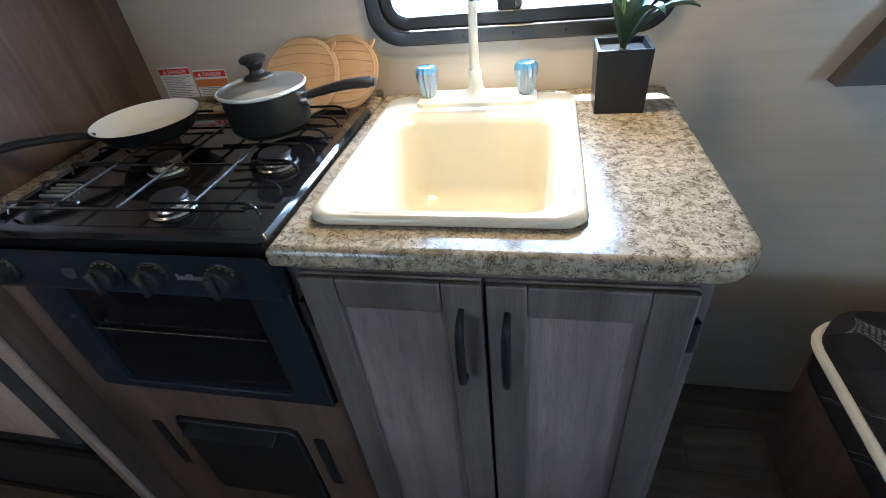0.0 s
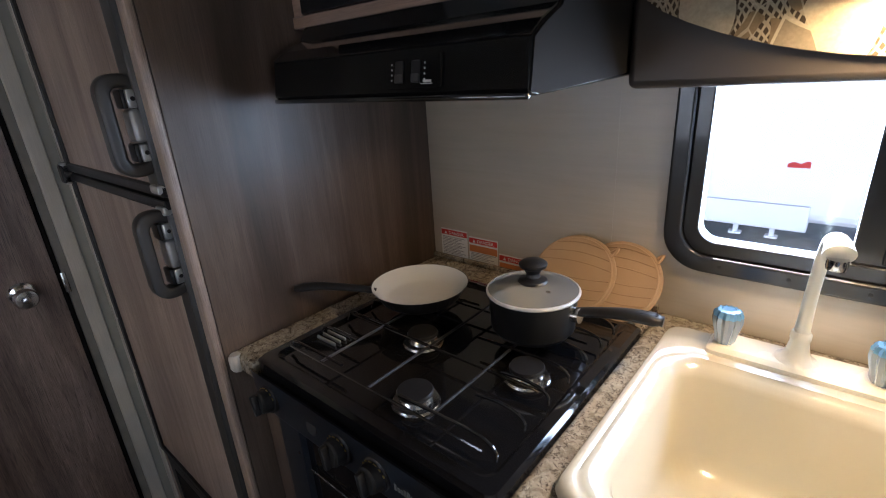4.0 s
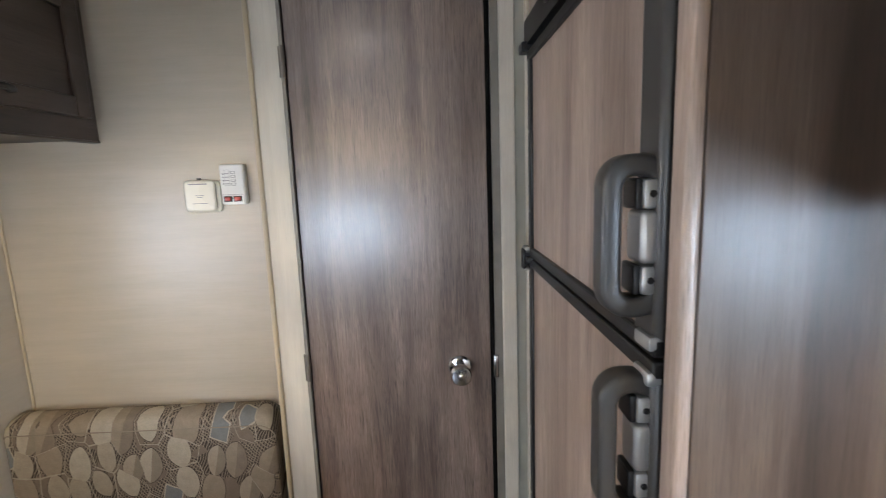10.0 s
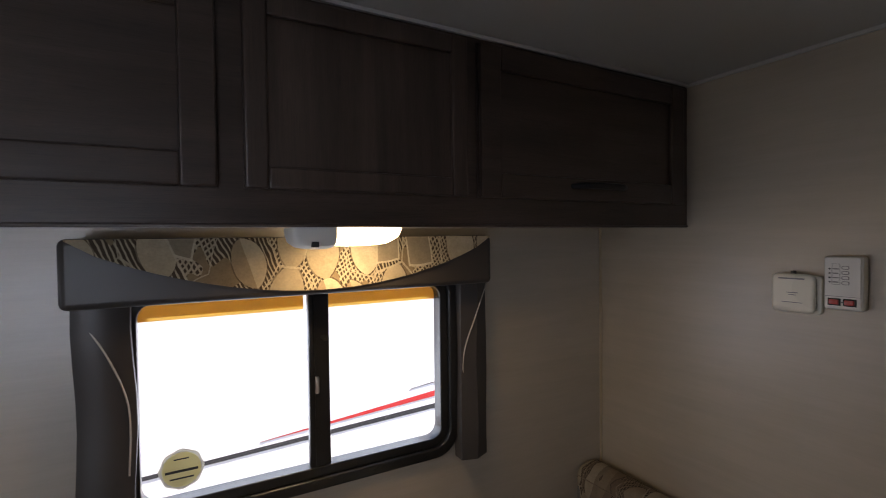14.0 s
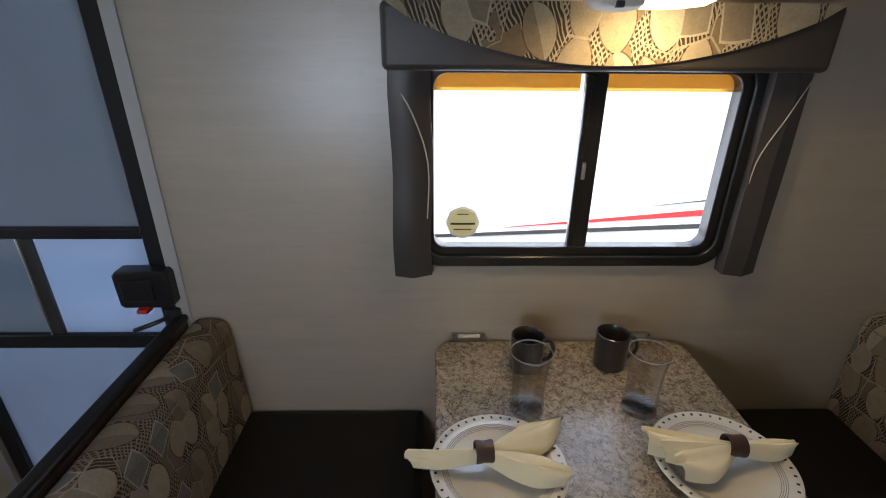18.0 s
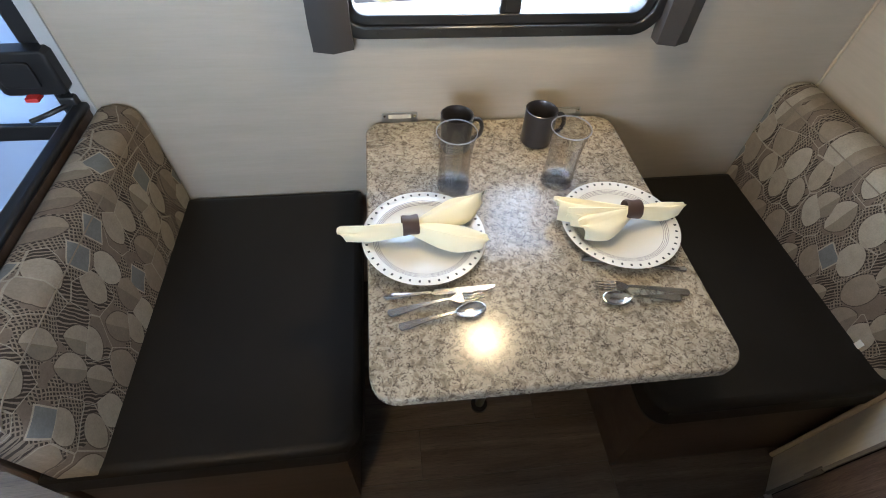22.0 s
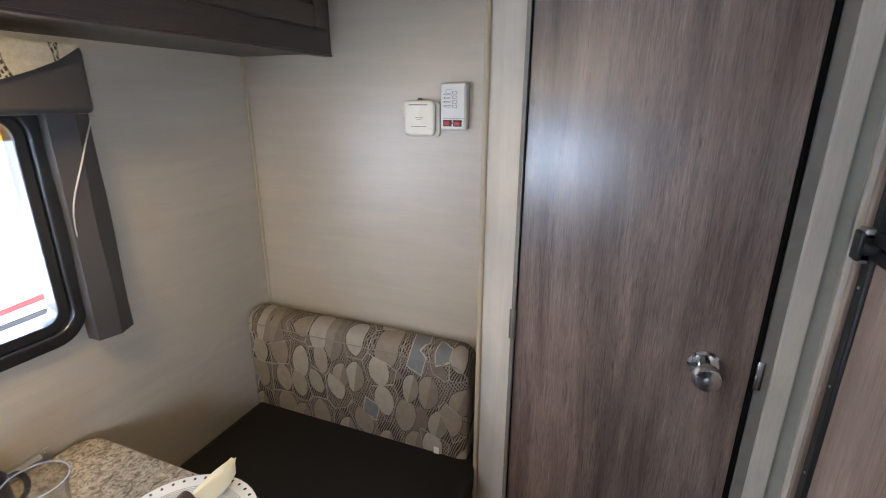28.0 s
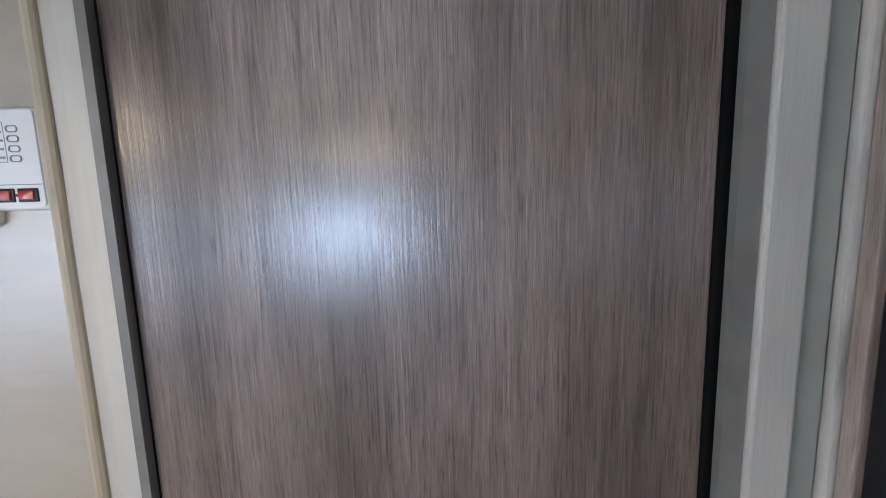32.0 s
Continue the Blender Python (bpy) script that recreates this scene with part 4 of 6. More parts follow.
part("control_window", slab([(0.035 * math.cos(radians(a)) * 1.4 - 1.4, 0.009 * math.sin(radians(a)) + 1.722) for a in range(0, 360, 20)], "y", YF - 0.0325, YF - 0.0295), GREYPLASTIC, fr)
for name_, z0, z1, hz in (("upper_door", 1.268, 1.667, 1.369), ("lower_door", 0.4, 1.228, 1.15)):
    dr = part(name_, bx(L0 + 0.03, L1 - 0.056, YF - 0.018, YF + 0.01, z0, z1, 0.002), LIGHTWOOD, fr, "wood laminate door panel")
    part("left_frame", bx(L0 + 0.004, L0 + 0.03, YF - 0.024, YF + 0.01, z0 - 0.014, z1 + 0.014, 0.004), BLACK, dr)
    part("right_frame", bx(L1 - 0.056, L1 - 0.004, YF - 0.024, YF + 0.01, z0 - 0.014, z1 + 0.014, 0.008, 3), GREYPLASTIC, dr)
    part("top_frame", bx(L0 + 0.004, L1 - 0.004, YF - 0.025, YF + 0.009, z1 - 0.002, z1 + 0.018, 0.003), BLACK, dr)
    part("bottom_frame", bx(L0 + 0.004, L1 - 0.004, YF - 0.025, YF + 0.009, z0 - 0.018, z0 + 0.002, 0.003), BLACK, dr)
    ht, ya, yb, yc = 0.16, YF - 0.074, YF - 0.008, YF - 0.016
    h = slab(rrect(ya, yb, hz - ht / 2, hz + ht / 2, 0.029, 7), "x", -1.062, -1.032, [rrect(ya + 0.02, yb - 0.016, hz - ht / 2 + 0.021, hz + ht / 2 - 0.021, 0.012, 6)], 0.0055)
    hd = part("handle", h, GREYPLASTIC, dr, "charcoal loop handle standing off the door")
    part("handle_core", bx(-1.066, -1.029, yc - 0.022, yc - 0.002, hz - 0.026, hz + 0.026, 0.006, 3), SILVER, hd, "silver sleeve")
    for zz in (hz - 0.042, hz + 0.042):
        part("clamp", bx(-1.065, -1.03, yc - 0.02, yc - 0.003, zz - 0.0145, zz + 0.0145, 0.004), SILVER, hd)
        part("clamp_edge", bx(-1.067, -1.034, yc - 0.026, yc - 0.018, zz - 0.015, zz + 0.015, 0.003), BLACK, hd)
        part("screw", turned([(0.004, 0), (0.003, 0.002)], (-1.0305, yc - 0.011, zz), (0, yc - 0.011, zz), 8), BLACK, hd)
part("silver_cap", bx(L1 - 0.04, L1 - 0.004, YF - 0.03, YF + 0.0, 1.219, 1.235, 0.004), SILVER, fr)
part("silver_cap", bx(L1 - 0.04, L1 - 0.004, YF - 0.03, YF + 0.0, 1.256, 1.272, 0.004), SILVER, fr)
part("mid_hinge", both(bx(L0 - 0.004, L0 + 0.04, YF - 0.034, YF, 1.238, 1.251, 0.003), bx(L0 - 0.004, L0 + 0.022, YF - 0.04, YF - 0.02, 1.221, 1.266, 0.003)), BLACK, fr)
for za, zb in ((1.216, 1.237), (1.253, 1.274)):
    part("hinge_bracket", bx(L0 - 0.003, L0 + 0.022, YF - 0.0365, YF - 0.022, za + 0.002, zb - 0.002, 0.003), ZINC, fr, "silver hinge bracket")
part("top_hinge", bx(L0 - 0.008, L0 + 0.03, YF - 0.04, YF, 1.68, 1.7, 0.003), BLACK, fr)
for k in range(7):
    part("hinge_screw", turned([(0.0028, 0), (0.002, 0.0015)], (L0 + 0.017, YF - 0.024, 0.5 + 0.17 * k), (L0 + 0.017, YF - 1, 0.5 + 0.17 * k), 8), ZINC, fr)
gr = thing("vent_grille", "black plastic heater grille under the fridge", "vent", (-1.33, YF, 0.06))
part("frame", slab([(-1.635, 0.06), (-1.025, 0.06), (-1.025, 0.335), (-1.635, 0.335)], "y", YF - 0.012, YF + 0.008, [[(-1.6, 0.09), (-1.055, 0.09), (-1.055, 0.305), (-1.6, 0.305)]]), BLACK, gr)
part("backing", bx(-1.6, -1.055, YF + 0.006, YF + 0.01, 0.09, 0.305), BLACK, gr)
for k in range(11):
    part("slat", moved(bx(-1.6, -1.055, -0.008, 0.008, -0.0015, 0.0015), Matrix.Translation((0, YF - 0.002, 0.1 + 0.0195 * k)) @ Matrix.Rotation(radians(35), 4, "X")), BLACK, gr)
part("indicator", turned([(0.003, 0), (0.003, 0.002)], (-1.0, YF - 0.014, 0.2), (-1.0, YF - 1, 0.2), 8), LED, fc, "tiny green indicator light")

# ---- base cabinets and counter ----
C1, RX0, RX1 = 0.211, -0.912, -0.392
hole = rrect(-0.33, 0.01, 0.515, 0.945, 0.04)
outer = [(RX1, YK), (RX1, YCF), (C1 - 0.05, YCF)] + [(C1 - 0.045 + 0.058 * math.sin(radians(a)), YCF + 0.058 - 0.058 * math.cos(radians(a))) for a in range(15, 91, 15)] + [(C1, YK)]
ct = thing("countertop", "brown speckled granite-look laminate countertop", "countertop", (-0.1, 0.7, ZK))
part("top", slab(outer, "z", ZK - 0.036, ZK, [hole], 0.011), GRANITE, ct)
part("left_strip", bx(XF, RX0, YCF - 0.006, YK, ZK - 0.036, ZK, 0.008, 3), GRANITE, ct)
part("rear_strip", bx(RX0, RX1, 0.938, YK, ZK - 0.036, ZK, 0.004), GRANITE, ct)
part("backsplash", bx(XF, RX1, YK - 0.012, YK, ZK, ZK + 0.012, 0.003), GRANITE, ct)
part("end_cap", lathe([(0.01, -0.034), (0.014, -0.028), (0.014, -0.006), (0.01, 0.0)], (XF + 0.016, YCF - 0.006, ZK), 16), PALE, ct, "worn pale laminate corner")

sc_ = thing("sink_cabinet", "grey wood-grain sink cabinet with two panelled doors", "cabinet", (-0.13, 0.75, 0))
part("right_side", bx(0.162, 0.177, 0.485, YK, 0.0, ZK - 0.036), GREYPANEL, sc_)
part("left_side", bx(RX1 + 0.004, RX1 + 0.019, 0.485, YK, 0.0, ZK - 0.036), GREYPANEL, sc_)
part("bottom", bx(RX1 + 0.019, 0.162, 0.485, YK, 0.06, 0.075), GREYPANEL, sc_)
part("face_frame", slab([(RX1 + 0.004, 0.0), (0.179, 0.0), (0.179, ZK - 0.037), (RX1 + 0.004, ZK - 0.037)], "y", 0.472, 0.485, [[(-0.352, 0.06), (0.15, 0.06), (0.15, 0.87), (-0.352, 0.87)]]), GREYWOOD, sc_)
dl = raised_door("left_door", -0.366, -0.1045, 0.05, 0.893, 0.472, -1, sc_, GREYWOOD, GREYPANEL)
drr = raised_door("right_door", -0.0985, 0.162, 0.05, 0.893, 0.472, -1, sc_, GREYWOOD, GREYPANEL)
bow_handle((-0.133, 0.454, 0.848), (-0.136, 0.454, 0.708), (0, -0.026, 0), 0.0055, BLACK, dl)
bow_handle((-0.07, 0.454, 0.846), (-0.071, 0.454, 0.706), (0, -0.026, 0), 0.0055, BLACK, drr)
for xx in (0.167, -0.372):
    part("hinge", both(rod((xx, 0.461, 0.79), (xx, 0.461, 0.842), 0.0055, 8), bx(xx - 0.008, xx + 0.004, 0.455, 0.472, 0.79, 0.842, 0.002)), BLACK, sc_)

# sink
sk = thing("sink", "cream plastic drop-in sink with rounded bowl", "sink", (-0.18, 0.74, ZK))
X0, X1, Y0, Y1 = -0.354, 0.031, 0.499, 0.966
ix0, ix1, iy0, iy1 = -0.32, -0.001, 0.523, 0.866


def ring3(x0, x1, y0, y1, r, z):
    return [(u, v, z) for u, v in rrect(x0, x1, y0, y1, r, 7)]


part("bowl", loft([ring3(X0 + 0.004, X1 - 0.004, Y0 + 0.004, Y1 - 0.004, 0.03, ZK + 0.001), ring3(X0, X1, Y0, Y1, 0.032, ZK + 0.006), ring3(X0 + 0.005, X1 - 0.005, Y0 + 0.004, Y1 - 0.005, 0.03, ZK + 0.0165), ring3(X0 + 0.014, X1 - 0.014, Y0 + 0.008, Y1 - 0.084, 0.045, ZK + 0.0175), ring3(X0 + 0.0165, X1 - 0.0165, Y0 + 0.0105, Y1 - 0.0875, 0.047, ZK + 0.0145), ring3(X0 + 0.02, X1 - 0.02, Y0 + 0.0135, Y1 - 0.0905, 0.05, ZK + 0.0165),
    ring3(ix0 - 0.009, ix1 + 0.009, iy0 - 0.006, iy1 + 0.009, 0.06, ZK + 0.0155), ring3(ix0, ix1, iy0, iy1, 0.055, ZK + 0.011), ring3(ix0 + 0.008, ix1 - 0.008, iy0 + 0.008, iy1 - 0.008, 0.05, ZK + 0.003),
    ring3(ix0 + 0.014, ix1 - 0.014, iy0 + 0.014, iy1 - 0.016, 0.045, ZK - 0.004), ring3(ix0 + 0.026, ix1 - 0.026, iy0 + 0.024, iy1 - 0.026, 0.05, ZK - 0.13), ring3(ix0 + 0.06, ix1 - 0.06, iy0 + 0.06, iy1 - 0.06, 0.05, ZK - 0.152), ring3(ix0 + 0.11, ix1 - 0.11, iy0 + 0.12, iy1 - 0.12, 0.03, ZK - 0.157)], False, True), CREAM, sk, sharp=1.2)
part("drain", lathe([(0.036, 0), (0.036, 0.003), (0.028, 0.001), (0.012, -0.004)], (-0.165, 0.7, ZK - 0.157), 24), CHROME, sk)
fa = thing("faucet", "cream plastic two-handle faucet with clear blue-capped knobs", "faucet", (-0.182, 0.93, ZK))
part("base_plate", loft([[(u, v, ZK + 0.0165) for u, v in rrect(-0.282, -0.045, 0.893, 0.963, 0.012)], [(u, v, ZK + 0.024) for u, v in rrect(-0.281, -0.046, 0.894, 0.962, 0.012)], [(u, v, ZK + 0.03) for u, v in rrect(-0.275, -0.052, 0.902, 0.956, 0.012)]]), CREAMF, fa)
part("spout_base", lathe([(0.03, 0.029), (0.021, 0.034), (0.0155, 0.044), (0.012, 0.062), (0.0135, 0.066), (0.0135, 0.074), (0.0115, 0.078)], (-0.164, 0.928, ZK), 24), CREAMF, fa)
SP = smoothed([(-0.164, 0.928, ZK + 0.07), (-0.163, 0.924, ZK + 0.13), (-0.16, 0.912, ZK + 0.195), (-0.155, 0.894, ZK + 0.23), (-0.149, 0.87, ZK + 0.238), (-0.145, 0.85, ZK + 0.229)])
part("spout", tube(SP, 0.012, 16, [0.0105 - 0.0022 * math.sin(math.pi * min(1, i / 18)) + (0.007 if i > 20 else 0) * (i - 20) / 10 for i in range(len(SP))]), CREAMF, fa)
part("aerator", lathe([(0.0105, 0), (0.0115, 0.003), (0.0115, 0.014)], (-0.145, 0.85, ZK + 0.21), 18), CHROME, fa, "chrome aerator")


def fluted(at, rows, n=48, lobes=12, depth=0.07):
    """Turned knob with upright flutes; rows of radius and height."""
    return loft([[(at[0] + r * (1 + depth * math.cos(lobes * 6.283185 * i / n)) * math.cos(6.283185 * i / n), at[1] + r * (1 + depth * math.cos(lobes * 6.283185 * i / n)) * math.sin(6.283185 * i / n), at[2] + z) for i in range(n)] for r, z in rows])


for xx in (-0.259, -0.066):
    hb = part("handle", fluted((xx, 0.922, ZK), [(0.011, 0.029), (0.0145, 0.036), (0.0165, 0.05), (0.0195, 0.062), (0.021, 0.071), (0.0205, 0.079)]), CLEARACRYL, fa, "clear fluted acrylic knob")
    part("cap", fluted((xx, 0.922, ZK), [(0.0206, 0.0787), (0.02, 0.084), (0.016, 0.089), (0.0105, 0.0905), (0.0095, 0.089), (0.002, 0.0885)]), CRYSTAL_BLUE, hb, "blue-tinted acrylic cap")

# plant
pt = thing("potted_plant", "small artificial orchid leaves in a square black pot", "plant", (0.072, 0.945, ZK))


def square_ring(cx, cy, h, z):
    return [(cx - h, cy - h, z), (cx + h, cy - h, z), (cx + h, cy + h, z), (cx - h, cy + h, z)]


part("pot", loft([square_ring(0.072, 0.945, 0.043, ZK), square_ring(0.072, 0.945, 0.046, ZK + 0.112), square_ring(0.072, 0.945, 0.041, ZK + 0.112), square_ring(0.072, 0.945, 0.039, ZK + 0.1)]), BLACK, pt)
part("soil", bx(0.036, 0.108, 0.909, 0.981, ZK + 0.095, ZK + 0.102), SOIL, pt)


def leaf(base, tip, lift, w, curl):
    b, t = Vector(base), Vector(tip)
    side = (t - b).cross(Vector((0, 0, 1))).normalized()
    rows = []
    for k in range(9):
        s = k / 8
        p = b.lerp(t, s) + Vector((0, 0, lift * math.sin(math.pi * s * 0.8)))
        hw = w * (math.sin(math.pi * min(1, s * 0.92 + 0.08)) ** 0.7)
        rows.append([p - side * hw + Vector((0, 0, curl * hw)), p, p + side * hw + Vector((0, 0, curl * hw)), p + Vector((0, 0, -0.0025))])
    return loft(rows)


for tip, lift, w, curl in (((0.175, 0.9, ZK + 0.15), 0.04, 0.014, 0.5), ((0.15, 0.98, ZK + 0.19), 0.03, 0.013, 0.4), ((0.03, 0.93, ZK + 0.24), 0.0, 0.012, 0.3), ((0.085, 0.88, ZK + 0.2), 0.02, 0.013, 0.6), ((0.12, 0.87, ZK + 0.14), 0.05, 0.014, 0.4), ((0.06, 0.99, ZK + 0.21), 0.0, 0.012, 0.4), ((0.045, 0.9, ZK + 0.18), 0.01, 0.009, 0.4)):
    part("leaf", leaf((0.072, 0.945, ZK + 0.105), tip, lift, w, curl), LEAF, pt)
part("stem", tube(smoothed([(0.075, 0.945, ZK + 0.1), (0.078, 0.94, ZK + 0.2), (0.09, 0.95, ZK + 0.29)]), 0.0035, 8), STEM, pt)
part("stem", tube(smoothed([(0.07, 0.95, ZK + 0.1), (0.064, 0.95, ZK + 0.2), (0.05, 0.96, ZK + 0.27)]), 0.003, 8), STEM, pt)
part("price_tag", bx(0.113, 0.1155, 0.93, 0.945, ZK + 0.06, ZK + 0.11), PAPER, pt)

pt.location += Vector((0.031, -0.022, 0.0))

# ---- range ----
rg = thing("gas_range", "black three-burner gas range with oven below", "gas range", (-0.68, 0.7, 0.6))
RY0, RY1, RZ = 0.462, 0.938, ZK + 0.004
part("cooktop", loft([[(u, v, RZ - 0.03) for u, v in rrect(RX0, RX1, RY0 - 0.012, RY1, 0.012)], [(u, v, RZ) for u, v in rrect(RX0, RX1, RY0 - 0.012, RY1, 0.012)], [(u, v, RZ + 0.006) for u, v in rrect(RX0 + 0.006, RX1 - 0.006, RY0 - 0.006, RY1 - 0.006, 0.012)], [(u, v, RZ + 0.006) for u, v in rrect(RX0 + 0.022, RX1 - 0.022, RY0 + 0.012, RY1 - 0.02, 0.02)], [(u, v, RZ - 0.002) for u, v in rrect(RX0 + 0.03, RX1 - 0.03, RY0 + 0.02, RY1 - 0.03, 0.02)]]), GLOSSBLACK, rg)
for k in range(4):
    part("vent_slot", bx(RX0 + 0.03, RX0 + 0.085, RY0 + 0.1 + 0.012 * k, RY0 + 0.105 + 0.012 * k, RZ - 0.002, RZ + 0.005, 0.002), SILVER, rg)
for bxx, byy in ((-0.594, 0.537), (-0.7, 0.67), (-0.489, 0.686)):
    bu = part("burner", lathe([(0.038, -0.001), (0.036, 0.003), (0.027, 0.004), (0.023, 0.013), (0.02, 0.017)], (bxx, byy, RZ), 26), STEEL, rg, "pressed steel burner bowl")
    part("burner_cap", lathe([(0.027, 0.014), (0.029, 0.018), (0.027, 0.022), (0.01, 0.023)], (bxx, byy, RZ), 22), BLACK, bu)
ZG = RZ + 0.022
gt = part("grate", both(*[rod((x, RY0 + 0.035, ZG), (x, RY1 - 0.05, ZG), 0.0025, 6) for x in (-0.775, -0.655, -0.535)]), BLACK, rg, "black wire cooking grate")
for k, yy in enumerate((0.508, 0.576, 0.642, 0.706, 0.77, 0.828, 0.884)):
    inner = -0.6 if k % 3 == 0 else -0.51
    part("grate_bar", tube(smoothed([(-0.425, yy - 0.004, RZ + 0.004), (-0.427, yy, ZG - 0.008), (-0.44, yy + 0.002, ZG + 0.001), (-0.475, yy + 0.006, ZG + 0.002), (inner, yy + 0.002, ZG + 0.002)], 5), 0.0026, 7), GLOSSBLACK, gt)
    part("grate_bar", tube(smoothed([(-0.88, yy - 0.004, RZ + 0.004), (-0.876, yy, ZG - 0.008), (-0.863, yy + 0.002, ZG + 0.001), (-0.775 if k % 2 else -0.735, yy + 0.002, ZG + 0.002)], 5), 0.0026, 7), GLOSSBLACK, gt)
for yy in (0.497, 0.64, 0.8):
    part("grate_bar", rod((-0.863, yy, ZG - 0.001), (-0.44, yy, ZG - 0.001), 0.0025, 6), GLOSSBLACK, gt)
part("body", bx(RX0 + 0.004, RX1 - 0.004, 0.478, RY1, 0.562, RZ - 0.03), BLUEBLACK, rg)
part("control_panel", slab([(0.4755, 0.852), (0.4755, 0.923), (0.444, 0.923), (0.436, 0.94), (0.442, 0.86), (0.446, 0.852)], "x", RX0, RX1, (), 0.002), BLUEBLACK, rg, "blue-black sloped control panel")
NORM = Vector((0, -1, 0.12)).normalized()
for kx, kz in ((-0.862, 0.898), (-0.664, 0.898), (-0.582, 0.899), (-0.468, 0.9)):
    p0 = Vector((kx, 0.4405, kz))
    kn = part("control_knob", turned([(0.026, 0), (0.026, 0.006), (0.0225, 0.008), (0.02, 0.022), (0.017, 0.025), (0.004, 0.026)], p0, p0 + NORM, 26), BLACK, rg, "black burner knob")
    part("grip", moved(bx(-0.005, 0.005, -0.012, 0.0, -0.019, 0.019, 0.003), Matrix.Translation(p0 + NORM * 0.024) @ Matrix.Rotation(radians(-12), 4, "Y")), BLACK, kn)
    for a in range(-60, 61, 24):
        q = p0 + Vector((0.0225 * math.sin(radians(a)), -0.0078, 0.0225 * math.cos(radians(a))))
        part("mark", bx(q.x - 0.003, q.x + 0.003, q.y - 0.001, q.y + 0.0004, q.z - 0.0014, q.z + 0.0014), BRASS, kn)
    part("panel_mark", bx(kx - 0.012, kx + 0.016, 0.4375, 0.4405, kz + 0.0275, kz + 0.0297), PALEINK, rg)
part("panel_hole", turned([(0.014, 0), (0.014, 0.0015), (0.011, 0.0015)], (-0.739, 0.4395, 0.898), Vector((-0.739, 0.4395, 0.898)) + NORM, 22), DARKINK, rg, "empty round igniter hole")
part("maker_mark", both(*[bx(-0.548 + 0.0062 * k, -0.5438 + 0.0062 * k, 0.438, 0.4425, 0.892, 0.903 if k in (0, 3, 4) else 0.899) for k in range(8)]), SILVER, rg, "pale printed maker's mark")
ov = part("oven_door", slab([(RX0 + 0.01, 0.567), (RX1 - 0.002, 0.567), (RX1 - 0.002, 0.85), (RX0 + 0.01, 0.85)], "y", 0.462, 0.478, [[(RX0 + 0.08, 0.59), (RX1 - 0.074, 0.59), (RX1 - 0.074, 0.842), (RX0 + 0.08, 0.842)]], 0.003), BLUEBLACK, rg, "blue-black oven door frame")
part("oven_glass", bx(RX0 + 0.08, RX1 - 0.074, 0.474, 0.477, 0.59, 0.842), OVENGLASS, ov)
part("door_bar", rod((RX0 + 0.088, 0.468, 0.735), (RX1 - 0.082, 0.468, 0.735), 0.0022, 8), CHROME, ov, "thin steel rail with notches")
for k in range(9):
    part("notch", bx(RX0 + 0.1 + 0.04 * k, RX0 + 0.104 + 0.04 * k, 0.4645, 0.4675, 0.736, 0.741), STEEL, ov)
for q in ((RX0 + 0.07, 0.77), (RX0 + 0.06, 0.61), (-0.65, 0.577)):
    part("screw", turned([(0.003, 0), (0.003, 0.002)], (q[0], 0.462, q[1]), (q[0], 0, q[1]), 8), STEEL, ov)
bc = thing("range_base_cabinet", "brown wood-grain panel with small black hatch under the range", "cabinet", (-0.68, 0.7, 0))
part("panel", slab([(XF, 0.0), (RX1 + 0.002, 0.0), (RX1 + 0.002, 0.56), (XF, 0.56)], "y", 0.478, 0.496, [rrect(-0.813, -0.512, 0.145, 0.45, 0.02)]), DARKWOOD, bc)
part("filler", bx(XF, RX0, 0.478, 0.496, 0.56, ZK - 0.037), DARKWOOD, bc)
part("hatch", slab(rrect(-0.808, -0.517, 0.15, 0.445, 0.02), "y", 0.468, 0.49, (), 0.004), BLACK, bc, "black hatch door")
part("hatch_pull", slab([(0.468, 0.415), (0.468, 0.443), (0.44, 0.436), (0.444, 0.423)], "x", -0.77, -0.555, (), 0.003), BLACK, bc)
for xx in (-0.87, -0.472):
    part("louvre", bx(xx - 0.012, xx + 0.012, 0.474, 0.478, 0.24, 0.42, 0.003), BLACK, bc)
part("toe_kick", bx(XF, 0.16, 0.52, 0.53, 0.0, 0.06), DARKWOOD, bc)

# pans
fp = thing("frying_pan", "black frying pan with white ceramic inside", "frying pan", (-0.788, 0.763, ZG))
FPX, FPY, FPZ = -0.788, 0.762, ZG + 0.004
part("pan", lathe([(0.005, 0.0), (0.07, 0.0), (0.082, 0.008), (0.099, 0.036), (0.101, 0.037), (0.0985, 0.036), (0.078, 0.0095), (0.068, 0.005), (0.004, 0.005)], (FPX, FPY, FPZ), 40), PANBLACK, fp)
part("lining", lathe([(0.0995, 0.037), (0.096, 0.034), (0.079, 0.011), (0.068, 0.006), (0.004, 0.006)], (FPX, FPY, FPZ), 40, (False, True)), CERAMIC, fp, "white ceramic lining", sharp=1.2)
part("handle", flat_bar(smoothed([(FPX - 0.066, FPY - 0.063, FPZ + 0.026), (FPX - 0.09, FPY - 0.084, FPZ + 0.034), (FPX - 0.15, FPY - 0.134, FPZ + 0.044), (FPX - 0.192, FPY - 0.17, FPZ + 0.042)], 6), 0.0125, 0.0075), BLACK, fp)
sp_ = thing("saucepan", "black saucepan with steel-rimmed glass lid", "saucepan", (-0.55, 0.785, ZG))
PX, PY, PZ = -0.537, 0.787, ZG + 0.004
